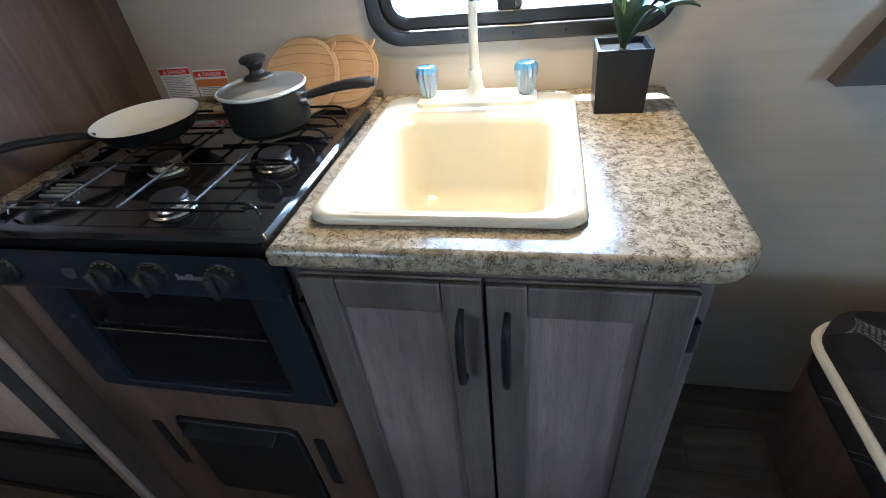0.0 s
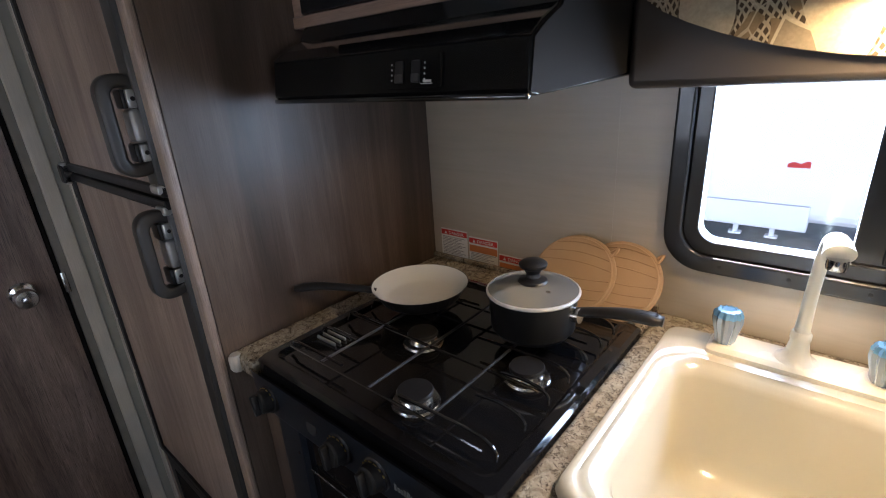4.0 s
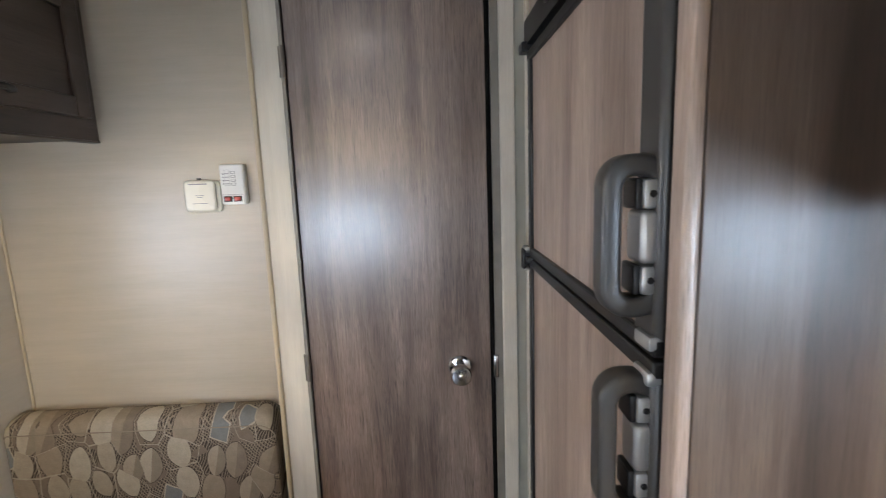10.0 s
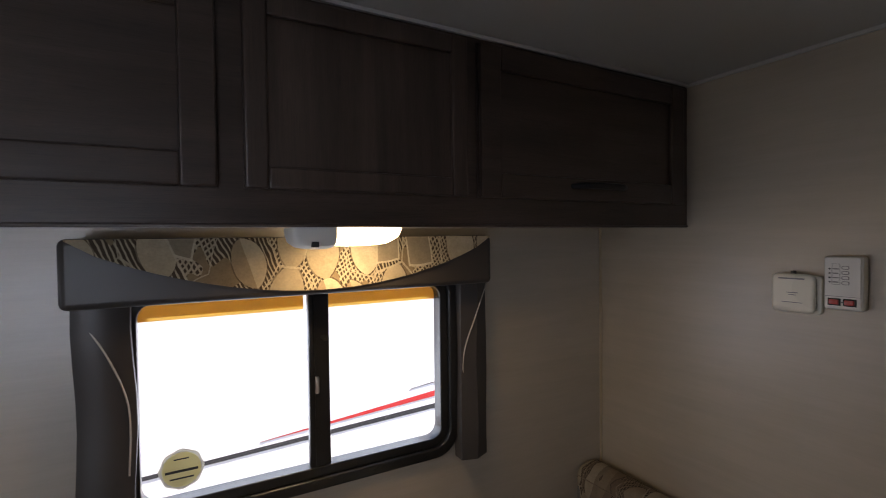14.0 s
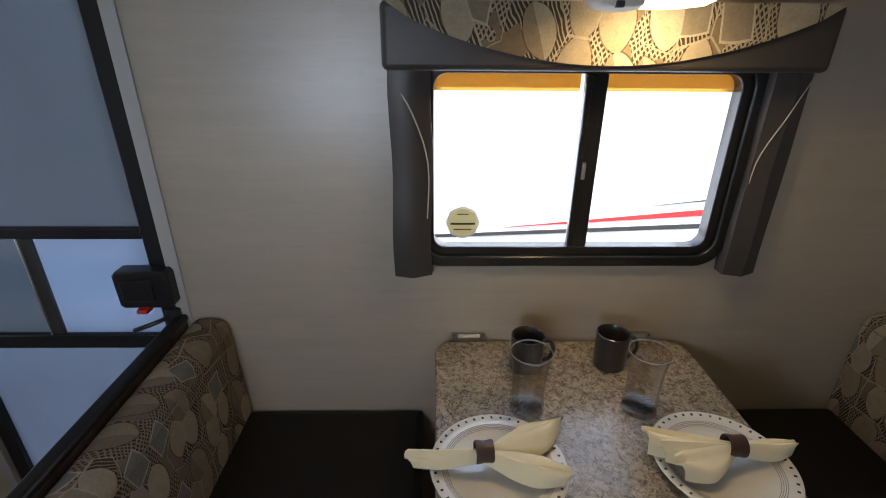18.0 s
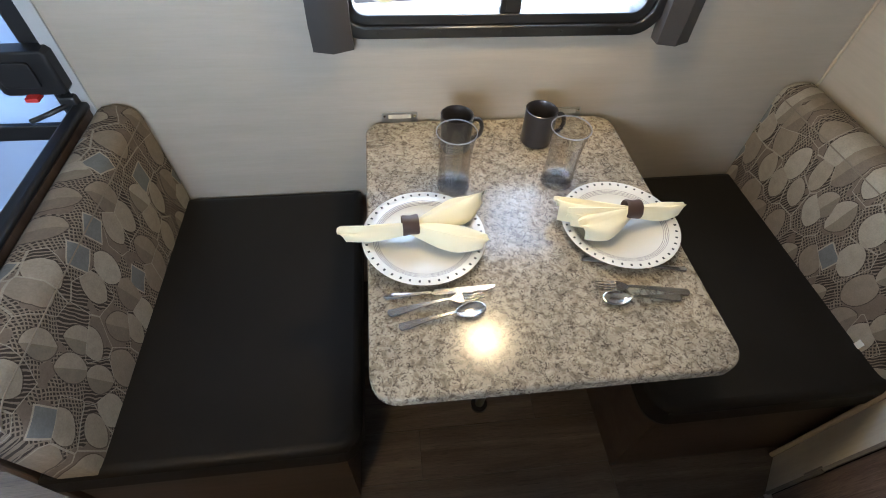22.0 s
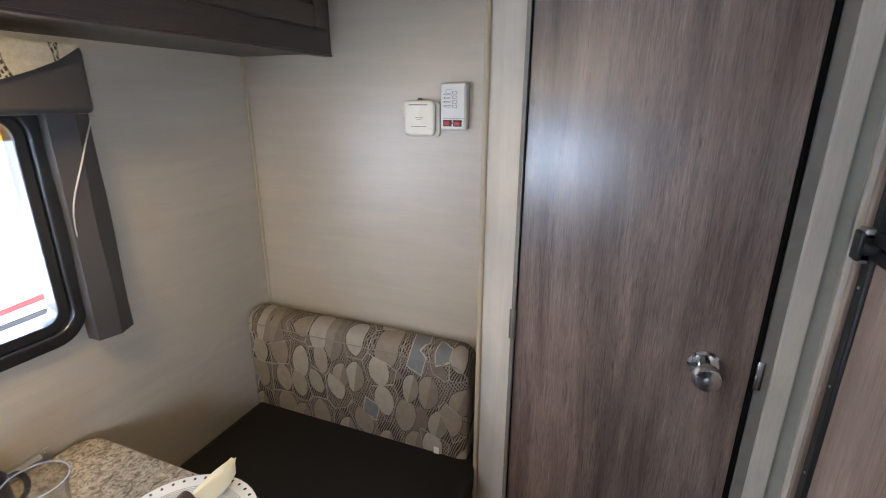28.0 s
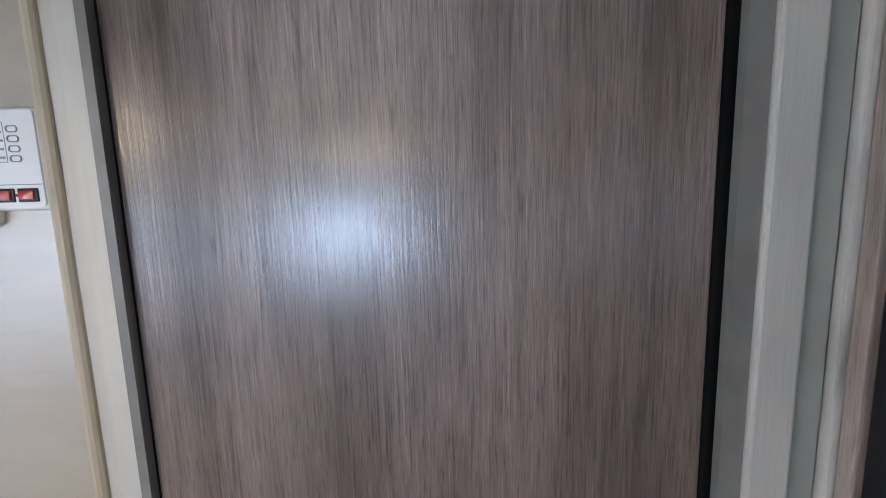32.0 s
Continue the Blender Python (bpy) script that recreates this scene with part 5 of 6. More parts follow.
part("pan", lathe([(0.005, 0.0), (0.066, 0.0), (0.074, 0.01), (0.077, 0.072), (0.079, 0.073), (0.075, 0.072), (0.071, 0.012), (0.06, 0.006), (0.004, 0.006)], (PX, PY, PZ), 40), PANBLACK, sp_)
part("lining", lathe([(0.0752, 0.071), (0.0705, 0.013), (0.06, 0.0075), (0.004, 0.0075)], (PX, PY, PZ), 40, (False, True)), CERAMIC, sp_, "pale ceramic lining", sharp=1.2)
ld = part("lid", lathe([(0.079, 0.077), (0.07, 0.083), (0.045, 0.09), (0.012, 0.094)], (PX, PY, PZ), 40, (False, True)), LIDGLASS, sp_, "domed glass lid greyed for the lit lining below", sharp=1.2)
part("lid_rim", lathe([(0.0775, 0.0735), (0.0812, 0.0742), (0.0818, 0.0765), (0.0808, 0.0788), (0.0782, 0.0798)], (PX, PY, PZ), 40, (False, False)), BRIGHTRIM, ld, "steel rim")
part("knob", lathe([(0.024, 0.0905), (0.0265, 0.0935), (0.024, 0.097), (0.013, 0.101), (0.0115, 0.108), (0.016, 0.116), (0.0235, 0.121), (0.0245, 0.126), (0.02, 0.13), (0.006, 0.132)], (PX, PY, PZ), 26), BLACK, ld, "black waisted lid knob")
part("vent", lathe([(0.004, 0.088), (0.004, 0.0905)], (PX + 0.04, PY - 0.02, PZ), 10), STEEL, ld)
part("handle", flat_bar(smoothed([(PX + 0.072, PY, PZ + 0.054), (PX + 0.1, PY + 0.004, PZ + 0.06), (PX + 0.16, PY + 0.012, PZ + 0.07), (PX + 0.212, PY + 0.019, PZ + 0.07)], 6), 0.0145, 0.0085), BLACK, sp_)
# hole in the grip, drawn as a flat patch in the black of its shade
part("hanging_slot", moved(slab(rrect(-0.014, 0.014, -0.0055, 0.0055, 0.005), "z", 0.0, 0.0012), Matrix.Translation((PX + 0.19, PY + 0.0162, PZ + 0.0781)) @ Matrix.Rotation(0.13, 4, "Z")), RECESS_SHADE, sp_)
part("handle_collar", turned([(0.013, 0), (0.013, 0.016)], (PX + 0.074, PY - 0.002, PZ + 0.051), (PX + 0.2, PY - 0.004, PZ + 0.06), 14), STEEL, sp_)


def hot_pad(cx, r, y, z, lean):
    """Quilted round pad leaning on the wall, with a bound edge and stitched channels."""
    hp = thing("pot_holder", "round tan quilted pot holder leaning on the wall", "pot holder", (cx, y, z), "pot holders on the counter")
    rings = []
    for s, d in ((1.0, -0.004), (1.0, 0.004), (0.96, 0.007), (0.9, 0.006), (0.7, 0.0075), (0.4, 0.008), (0.05, 0.008)):
        rings.append([(cx + r * s * math.cos(6.2832 * k / 40), -d, r * s * math.sin(6.2832 * k / 40)) for k in range(40)])
    m = Matrix.Translation((0, y, z)) @ Matrix.Rotation(radians(-lean), 4, "X") @ Matrix.Translation((0, 0, r))
    body = part("pad", moved(loft(rings), m), PAD, hp)
    part("binding", moved(tube([(cx + r * math.cos(6.2832 * k / 40), 0, r * math.sin(6.2832 * k / 40)) for k in range(41)], 0.005, 8), m), PAD, hp)
    for k in range(-3, 4):
        z0 = k * r * 0.25
        h = 0.93 * math.sqrt(max(0, r * r - z0 * z0))
        part("quilting", moved(tube([(cx + h * (q / 8 - 1), -0.0078 + 0.0012 * abs(q / 8 - 1), z0 + 0.09 * r * math.sin(math.pi * q / 16) * (1 if k > 0 else -1)) for q in range(17)], 0.0011, 6), m), PADSEAM, body)
    part("loop", moved(tube(smoothed([(cx + r * 0.7, 0, r * 0.7), (cx + r * 0.9, -0.004, r * 0.85), (cx + r * 0.8, -0.004, r * 0.6)]), 0.003, 6), m), PAD, hp)


hot_pad(-0.462, 0.08, 0.93, ZK + 0.005, 40)
hot_pad(-0.545, 0.083, 0.906, ZK + 0.005, 40)


def sticker(x0, x1, z0, z1, band):
    """Warning sticker: red band with the word on it, and rows of small print as bars."""
    st = thing("warning_sticker", "white danger sticker with red band and fine print", "sticker", (x0, YK, z0), "warning stickers behind the range")
    y = YK - 0.0008
    part("paper", bx(x0, x1, y, YK, z0, z1), PAPER, st)
    part("red_band", bx(x0 + 0.001, x1 - 0.001, y - 0.0004, y - 0.0001, z1 - 0.017, z1 - 0.003), RED, st)
    cv = bpy.data.curves.new("word", "FONT")
    cv.body, cv.size, cv.extrude = "DANGER", 0.0125, 0.0001
    w = new("word", cv)
    cv.materials.append(PAPER)
    w.parent = st
    w.matrix_basis = Matrix.Translation((0.026, -0.0016, z1 - z0 - 0.0145)) @ Matrix.Rotation(radians(90), 4, "X")
    part("triangle", slab([(x0 + 0.012, z1 - 0.0145), (x0 + 0.021, z1 - 0.0145), (x0 + 0.0165, z1 - 0.0065)], "y", y - 0.0008, y - 0.0005), PAPER, st)
    z, k = z1 - 0.022, 0
    while z > z0 + 0.004:
        if band and z1 - 0.042 < z < z1 - 0.02:
            z -= 0.004
            continue
        part("print_line", bx(x0 + 0.005, x1 - 0.006 - (k * 7 % 5) * 0.006, y - 0.0003, y - 0.0001, z - 0.0016, z), INK, st)
        z, k = z - 0.0042, k + 1
    if band:
        part("orange_band", bx(x0 + 0.001, x1 - 0.001, y - 0.0004, y - 0.0001, z1 - 0.04, z1 - 0.022), ORANGE, st)


sticker(-0.959, -0.872, ZK + 0.006, 1.034, False)
sticker(-0.866, -0.778, ZK + 0.006, 1.025, True)
sticker(-0.774, -0.69, ZK + 0.006, 0.995, True)
solid("wall_seam", bx(-0.502, -0.497, YK - 0.0005, YK, ZK, 1.4), WALL, "narrow wall panel seam strip", "trim", kind="structure")

# ---- upper cabinet, microwave, hood ----
ZU, YU, U1 = 1.511, 0.69, 0.32
uc = thing("upper_cabinet", "light brown wood-grain wall cabinet over range and sink", "cabinet", (-0.35, 0.85, ZU))
part("bottom", bx(XF, U1, YU + 0.012, YK, ZU, ZU + 0.02), TRIMWOOD, uc)
part("face", slab([(XF, ZU), (U1, ZU), (U1, ZC), (XF, ZC)], "y", YU, YU + 0.02, [[(-0.955, 1.53), (-0.438, 1.53), (-0.438, 1.862), (-0.955, 1.862)]], 0.002), TRIMWOOD, uc)
part("bottom_edge", bx(XF, U1, YU - 0.004, YU + 0.001, ZU, ZU + 0.02, 0.002), TRIMWOOD, uc)
part("end", bx(U1 - 0.015, U1, YU + 0.02, YK, ZU + 0.02, ZC), TRIMWOOD, uc)
raised_door("door", -0.416, -0.06, 1.62, 1.9, YU - 0.002, -1, uc, LIGHTWOOD, LIGHTWOOD, 0.05)
raised_door("door", -0.05, 0.3, 1.62, 1.9, YU - 0.002, -1, uc, LIGHTWOOD, LIGHTWOOD, 0.05)
raised_door("drawer_front", -0.404, -0.06, 1.551, 1.604, YU - 0.002, -1, uc, TRIMWOOD, LIGHTWOOD, 0.008)
raised_door("drawer_front", -0.05, 0.3, 1.551, 1.604, YU - 0.002, -1, uc, TRIMWOOD, LIGHTWOOD, 0.008)
mw = thing("microwave", "black built-in microwave oven with keypad", "microwave", (-0.7, 0.8, 1.52))
M0, M1, YM = -0.948, -0.444, 0.677
part("body", bx(M0, M1, YM + 0.03, 0.98, 1.532, 1.858), BLACK, mw)
part("lower_trim", bx(M0, M1, YM + 0.004, YM + 0.03, 1.532, 1.574, 0.003), GLOSSBLACK, mw)
# slot openings laid on as black pieces, their inner shade in the colour
for k in range(6):
    part("vent_slot", slab(rrect(-0.9 + 0.074 * k, -0.846 + 0.074 * k, 1.55, 1.559, 0.004, 3), "y", YM + 0.0025, YM + 0.006), RECESS_SHADE, mw)
part("upper_trim", bx(M0, M1, YM + 0.012, YM + 0.03, 1.834, 1.86, 0.003), BLACK, mw)
for k in range(9):
    part("vent_slot", bx(-0.94 + 0.054 * k, -0.894 + 0.054 * k, YM + 0.009, YM + 0.013, 1.846, 1.852), BLACKMETAL, mw)
md = part("door", bx(M0 + 0.002, -0.562, YM - 0.012, YM + 0.03, 1.58, 1.832, 0.01, 3), GLOSSBLACK, mw, "gloss black door")
part("door_window", slab(rrect(-0.89, -0.63, 1.636, 1.8, 0.006), "y", YM - 0.0135, YM - 0.0118), OVENGLASS, md)
part("inner_window", slab(rrect(-0.828, -0.636, 1.642, 1.796, 0.004), "y", YM - 0.0145, YM - 0.0134), plain("smoked_glass", (0.05, 0.052, 0.055), 0.03, coat=0.6, fine=0.0), md)
part("maker_mark", both(slab([(0.018 * math.cos(radians(a)) - 0.752, 0.0045 * math.sin(radians(a)) + 1.617 + 0.004 * math.cos(radians(a))) for a in range(0, 360, 20)], "y", YM - 0.0135, YM - 0.012), bx(-0.772, -0.744, YM - 0.0135, YM - 0.012, 1.622, 1.6245)), SILVER, md, "small silver maker's mark")
cp = part("control_panel", bx(-0.559, M1 + 0.004, YM - 0.012, YM + 0.03, 1.58, 1.832, 0.008, 3), GLOSSBLACK, mw)
part("seam", bx(-0.5615, -0.5595, YM - 0.008, YM + 0.02, 1.582, 1.83), BLACK, mw)
part("dial_ring", turned([(0.031, 0), (0.031, 0.006), (0.026, 0.007), (0.026, 0.0)], (-0.51, YM - 0.012, 1.789), (-0.51, -5, 1.789), 32, (False, False)), CHROME, cp, "chrome dial ring")
part("dial", turned([(0.026, 0), (0.026, 0.009), (0.02, 0.011), (0.003, 0.011)], (-0.51, YM - 0.012, 1.789), (-0.51, -5, 1.789), 28), GLOSSBLACK, cp)
for r_ in range(6):
    for c_ in range(3):
        x, z = -0.54 + 0.026 * c_, 1.745 - 0.0125 * r_
        if r_ < 2:
            part("print", bx(x - 0.006, x + 0.006, YM - 0.0125, YM - 0.0118, z - 0.001, z + 0.002), PALEINK, cp)
        elif r_ < 4:
            part("key", slab(rrect(x - 0.0105, x + 0.0105, z - 0.0045, z + 0.0045, 0.004, 4), "y", YM - 0.0128, YM - 0.0118, [rrect(x - 0.0095, x + 0.0095, z - 0.0036, z + 0.0036, 0.0034, 4)]), PALEINK, cp)
            part("print", bx(x - 0.006, x + 0.006, YM - 0.0125, YM - 0.0118, z - 0.001, z + 0.001), PALEINK, cp)
for k, ch in enumerate("123456789"):
    cv = bpy.data.curves.new("digit", "FONT")
    cv.body, cv.size, cv.extrude = ch, 0.008, 0.0001
    cv.materials.append(PAPER)
    dg = new("digit", cv)
    dg.parent = cp
    dg.matrix_basis = Matrix.Translation(Vector((-0.542 + 0.026 * (k % 3), YM - 0.0125, 1.678 - 0.0125 * (k // 3))) - ORIGIN[cp]) @ Matrix.Rotation(radians(90), 4, "X")
for x in (-0.538, -0.487):
    part("key", slab(rrect(x - 0.012, x + 0.012, 1.63, 1.643, 0.005, 4), "y", YM - 0.0128, YM - 0.0118, [rrect(x - 0.0106, x + 0.0106, 1.6314, 1.6416, 0.0042, 4)]), PALEINK, cp)
part("door_button", slab(rrect(-0.55, -0.452, 1.59, 1.618, 0.004), "y", YM - 0.0135, YM - 0.011), BLACK, cp, "flat black door-release bar")
part("print", bx(-0.519, -0.505, YM - 0.0125, YM - 0.0118, 1.634, 1.638), INK, cp)

hd_ = thing("range_hood", "black steel range hood with two rocker switches", "range hood", (-0.7, 0.8, 1.38))
H1 = -0.434
part("shell", slab([(0.595, 1.398), (0.603, 1.45), (0.626, 1.466), (0.664, 1.484), (0.678, 1.509), (YK, 1.509), (YK, 1.404), (0.617, 1.389), (0.602, 1.39)], "x", -0.938, H1, (), 0.004), HOODBLACK, hd_)
part("end_plate", slab([(0.597, 1.395), (0.605, 1.449), (0.628, 1.464), (0.666, 1.482), (0.68, 1.507), (YK - 0.1, 1.507), (YK - 0.1, 1.406), (0.619, 1.391)], "x", H1, H1 + 0.002), MATTBLACK, hd_, "matt black end plate")
part("top_slope", slab([(0.6045, 1.4515), (0.6265, 1.4668), (0.6645, 1.4848), (0.6785, 1.5085), (0.6765, 1.5095), (0.6625, 1.4865), (0.6255, 1.469), (0.603, 1.4535)], "x", -0.936, H1 - 0.002), GLOSSBLACK, hd_, "glossy curved top of the hood")
part("lip", bx(-0.938, H1, 0.593, 0.601, 1.386, 1.394, 0.003), GLOSSBLACK, hd_)
TILT = Matrix.Rotation(-math.atan2(0.008, 0.052), 4, "X")
sp2 = part("switch_plate", moved(slab(rrect(-0.051, 0.051, -0.0205, 0.0205, 0.004), "y", -0.0025, 0.0, (), 0.0008), Matrix.Translation((-0.606, 0.5986, 1.4225)) @ TILT), HOODBLACK, hd_, "flush black switch plate")
for x in (-0.022, 0.008):
    at = Matrix.Translation((-0.606, 0.5986, 1.4225)) @ TILT
    rk = part("rocker", moved(bx(x - 0.0075, x + 0.0075, -0.005, -0.0024, -0.0135, 0.0135, 0.0015), at), BLACK, sp2, "black rocker switch")
    part("rocker_tip", moved(bx(x - 0.0065, x + 0.0065, -0.0068, -0.0048, -0.0125, -0.003, 0.001), at), GREYPLASTIC, rk)
    for q in range(4):
        xx = x - 0.0145 if x < 0 else x + 0.0145
        part("mark", moved(bx(xx - 0.001, xx + 0.001, -0.0031, -0.0024, -0.0105 + 0.0065 * q, -0.0085 + 0.0065 * q), at), PALEINK, sp2)
part("maker_mark", moved(both(bx(0.016, 0.036, -0.0031, -0.0024, -0.0155, -0.0145), bx(0.02, 0.034, -0.0031, -0.0024, -0.0135, -0.0105)), Matrix.Translation((-0.606, 0.5986, 1.4225)) @ TILT), PALEINK, sp2)

# ---- dinette ----
tb = thing("dinette_table", "speckled granite-look dinette table fixed to the wall", "table", (-0.92, -0.6, 0))
part("tabletop", slab(rrect(-1.313, -0.641, YD + 0.012, -0.226, 0.05, 8), "z", ZT - 0.03, ZT, (), 0.006), GRANITE, tb)
part("leg", tube(smoothed([(-0.95, -0.42, ZT - 0.03), (-0.945, -0.45, 0.4), (-0.935, -0.48, 0.012)]), 0.013, 12), GREYPLASTIC, tb, "grey metal folding leg")
part("leg_foot", lathe([(0.026, 0), (0.026, 0.012), (0.02, 0.016)], (-0.935, -0.48, 0.0), 16), BLACK, tb)
part("leg_plate", bx(-1.0, -0.9, -0.47, -0.37, ZT - 0.036, ZT - 0.03), ZINC, tb)
for xx in (-0.7325, -1.186):
    br = part("wall_bracket", slab(rrect(xx - 0.048, xx + 0.048, ZT - 0.014, ZT + 0.021, 0.006), "y", YD, YD + 0.004), ZINC, tb, "galvanised wall bracket")
    part("bracket_hook", slab([(YD + 0.004, ZT + 0.016), (YD + 0.004, ZT + 0.012), (YD + 0.009, ZT + 0.008), (YD + 0.009, ZT - 0.006), (YD + 0.0115, ZT - 0.006), (YD + 0.0115, ZT + 0.009)], "x", xx - 0.03, xx + 0.03), ZINC, br)
    for q in (-0.04, 0.04):
        part("screw", turned([(0.004, 0), (0.003, 0.002)], (xx + q, YD + 0.004, ZT + 0.012), (xx + q, 0, ZT + 0.012), 8), STEEL, br)


def bench(name, label, base_x, seat, front, back, lean):
    """Built-in bench: base box, vinyl seat cushion, leaning printed backrest with vinyl edges."""
    b = thing(name, label, "dinette bench", ((seat[0] + seat[1]) / 2, -0.6, 0))
    part("base", bx(min(base_x), max(base_x), YD, front - 0.02, 0.0, ZS - 0.1), DARKWOOD_X, b)
    t0, t1, r = seat[0], seat[1], 0.055
    d = -1 if t1 > t0 else 1
    corner = [(t0 - d * r * (1 - math.cos(radians(a))), front - r * (1 - math.sin(radians(a)))) for a in range(90, -1, -15)]
    outline = [(t1, YD + 0.002), (t1, front)] + corner + [(t0, YD + 0.002)]
    part("seat_cushion", slab(outline, "z", ZS - 0.1, ZS, (), 0.02), VINYL, b, "dark brown vinyl seat cushion")
    part("seam", tube([(x, front - 0.005, ZS - 0.022) for x in (min(seat) + 0.03, (min(seat) + max(seat)) / 2, max(seat) - 0.03)], 0.0028, 6), VINYL, b, "stitched front seam of the cushion")
    x0, x1, ztop, thick = back
    s = 1 if x1 > x0 else -1
    y0, y1, r = YD + 0.004, front - lean, 0.045
    loops, welt = [], []
    for y in [y0, y0 + 0.006] + [y0 + 0.02 + (y1 - r - y0 - 0.02) * k / 6 for k in range(7)] + [y1 - r + r * math.sin(radians(a)) for a in (15, 30, 45, 60, 72, 82, 88)]:
        q = max(0.0, y - (y1 - r)) / r
        z = ztop - r * (1 - math.sqrt(max(0.0, 1 - q * q))) - (0.006 if y < y0 + 0.003 else 0.0)
        th = thick - 0.016 * q ** 4
        e = x1 + s * (thick - th) * 0.5
        loops.append([(x0 + s * (thick - th) * 0.5, y, ZS - 0.03), (x0 + s * th, y, ZS - 0.03), (e + s * th, y, z - 0.026), (e + s * (th - 0.006), y, z - 0.009), (e + s * (th - 0.02), y, z), (e + s * th * 0.5, y, z + 0.004), (e + s * 0.025, y, z), (e + s * 0.007, y, z - 0.01), (e, y, z - 0.03)])
        welt.append((e - s * 0.0005, y, z - 0.034))
    rest = part("backrest", loft(loops), FABRIC, b, "leaf-print upholstered backrest", sharp=0.9)
    part("welt", tube(welt, 0.0016, 6), WELT, rest, "brown stitched welt under the top edge")
    return b


bA = bench("dinette_bench", "dark vinyl dinette bench with leaf-print backrest beside the entry door", (-0.56, 0.01), (-0.607, 0.01), -0.232, (-0.11, -0.094, 0.795, 0.096), 0.004)
part("end_panel", bx(0.014, 0.032, YD + 0.004, -0.24, 0.0, 0.79, 0.004), DARKWOOD, bA, "dark end panel")
part("end_rail", bx(0.007, 0.04, YD + 0.004, -0.235, 0.79, 0.81, 0.008, 3), BLACK, bA, "dark vinyl-edged top rail")
bench("dinette_bench", "dark vinyl dinette bench with leaf-print backrest against the wall", (-1.3, XB), (-1.25, XB), -0.24, (-1.806, -1.8065, 0.806, 0.1), 0.026)
solid("white_tag", bx(-1.8055, -1.8025, -0.36, -0.345, ZS, ZS + 0.02), PAPER, "tiny white tag at the seam of the cushion", "tag")

oc = thing("overhead_cabinet", "dark walnut overhead cabinet above the dinette", "cabinet", (-0.98, -0.85, ZO))
OX0, OX1 = XB, -0.04
part("carcass", bx(OX0, OX1, YD, YO - 0.018, ZO + 0.003, ZC), DARKWOOD_X, oc)
part("face_frame", slab([(OX0, ZO), (OX1, ZO), (OX1, ZC), (OX0, ZC)], "y", YO - 0.018, YO, [[(-0.7, 1.63), (-0.13, 1.63), (-0.13, 1.88), (-0.7, 1.88)], [(-1.86, 1.63), (-1.27, 1.63), (-1.27, 1.88), (-1.86, 1.88)]]), DARKWOOD_X, oc)
d1 = raised_door("door", -0.768, -0.1, 1.612, 1.918, YO, 1, oc, DARKWOOD_X, DARKWOOD_X, 0.05)
raised_door("centre_panel", -1.21, -0.806, 1.612, 1.918, YO, 1, oc, OVERWOOD, OVERWOOD, 0.035)
d3 = raised_door("door", -1.88, -1.24, 1.612, 1.918, YO, 1, oc, DARKWOOD_X, DARKWOOD_X, 0.05)
bow_handle((-0.352, YO + 0.018, 1.643), (-0.508, YO + 0.018, 1.643), (0, 0.026, 0), 0.0065, BLACK, d1)
bow_handle((-1.48, YO + 0.018, 1.643), (-1.635, YO + 0.018, 1.643), (0, 0.026, 0), 0.0065, BLACK, d3)
part("light_rail", bx(OX0, OX1, YO - 0.02, YO + 0.004, ZO - 0.006, ZO + 0.0, 0.002), DARKWOOD_X, oc)
lp = thing("cabinet_lamp", "lit oblong reading lamp under the overhead cabinet", "lamp", (-0.97, -0.72, ZO))
def lamp_shell(xs, y0, y1, ztop, drop):
    """Rounded lamp moulding along x: (x, how far it hangs, how much its sides draw in)."""
    loops = []
    for x, d, q in xs:
        a, b, h = y0 + q, y1 - q, drop * d
        loops.append([(x, a, ztop), (x, a + 0.001, ztop - h * 0.55), (x, a + 0.01, ztop - h * 0.9), (x, a + 0.024, ztop - h), (x, b - 0.024, ztop - h), (x, b - 0.008, ztop - h * 0.85), (x, b - 0.001, ztop - h * 0.5), (x, b, ztop)])
    return loft(loops)


part("housing", lamp_shell([(-0.881, 0.45, 0.008), (-0.885, 0.75, 0.003), (-0.895, 0.95, 0), (-0.915, 1.05, 0), (-0.94, 1.05, 0), (-0.9555, 0.96, 0)], YO - 0.1, YO - 0.01, ZO - 0.006, 0.036), WHITE, lp, "off-white lamp housing", sharp=0.7)
part("lens", lamp_shell([(-0.956, 0.95, 0.003), (-0.98, 0.98, 0.003), (-1.03, 0.95, 0.004), (-1.06, 0.85, 0.007), (-1.078, 0.62, 0.012), (-1.086, 0.3, 0.02)], YO - 0.1, YO - 0.01, ZO - 0.006, 0.034), BULB, lp, "glowing warm lens", sharp=0.7)
part("switch", bx(-0.925, -0.912, YO - 0.025, YO - 0.012, ZO - 0.04, ZO - 0.03, 0.002), GREYPLASTIC, lp)
area("cabinet_lamp_light", (-1.0, YO - 0.05, ZO - 0.045), (-1.0, YO - 0.1, 0), 0.1, 0.05, 0.26, (1.0, 0.71, 0.33))

sl = thing("cabinet_lamp", "lit oblong reading lamp under the cabinet above the sink", "lamp", (-0.2, 0.8, ZU))
part("housing", lamp_shell([(-0.239, 0.45, 0.008), (-0.234, 0.75, 0.003), (-0.222, 0.95, 0), (-0.2, 1.05, 0), (-0.1645, 0.96, 0)], 0.773, 0.862, ZU, 0.036), WHITE, sl, "off-white lamp housing", sharp=0.7)
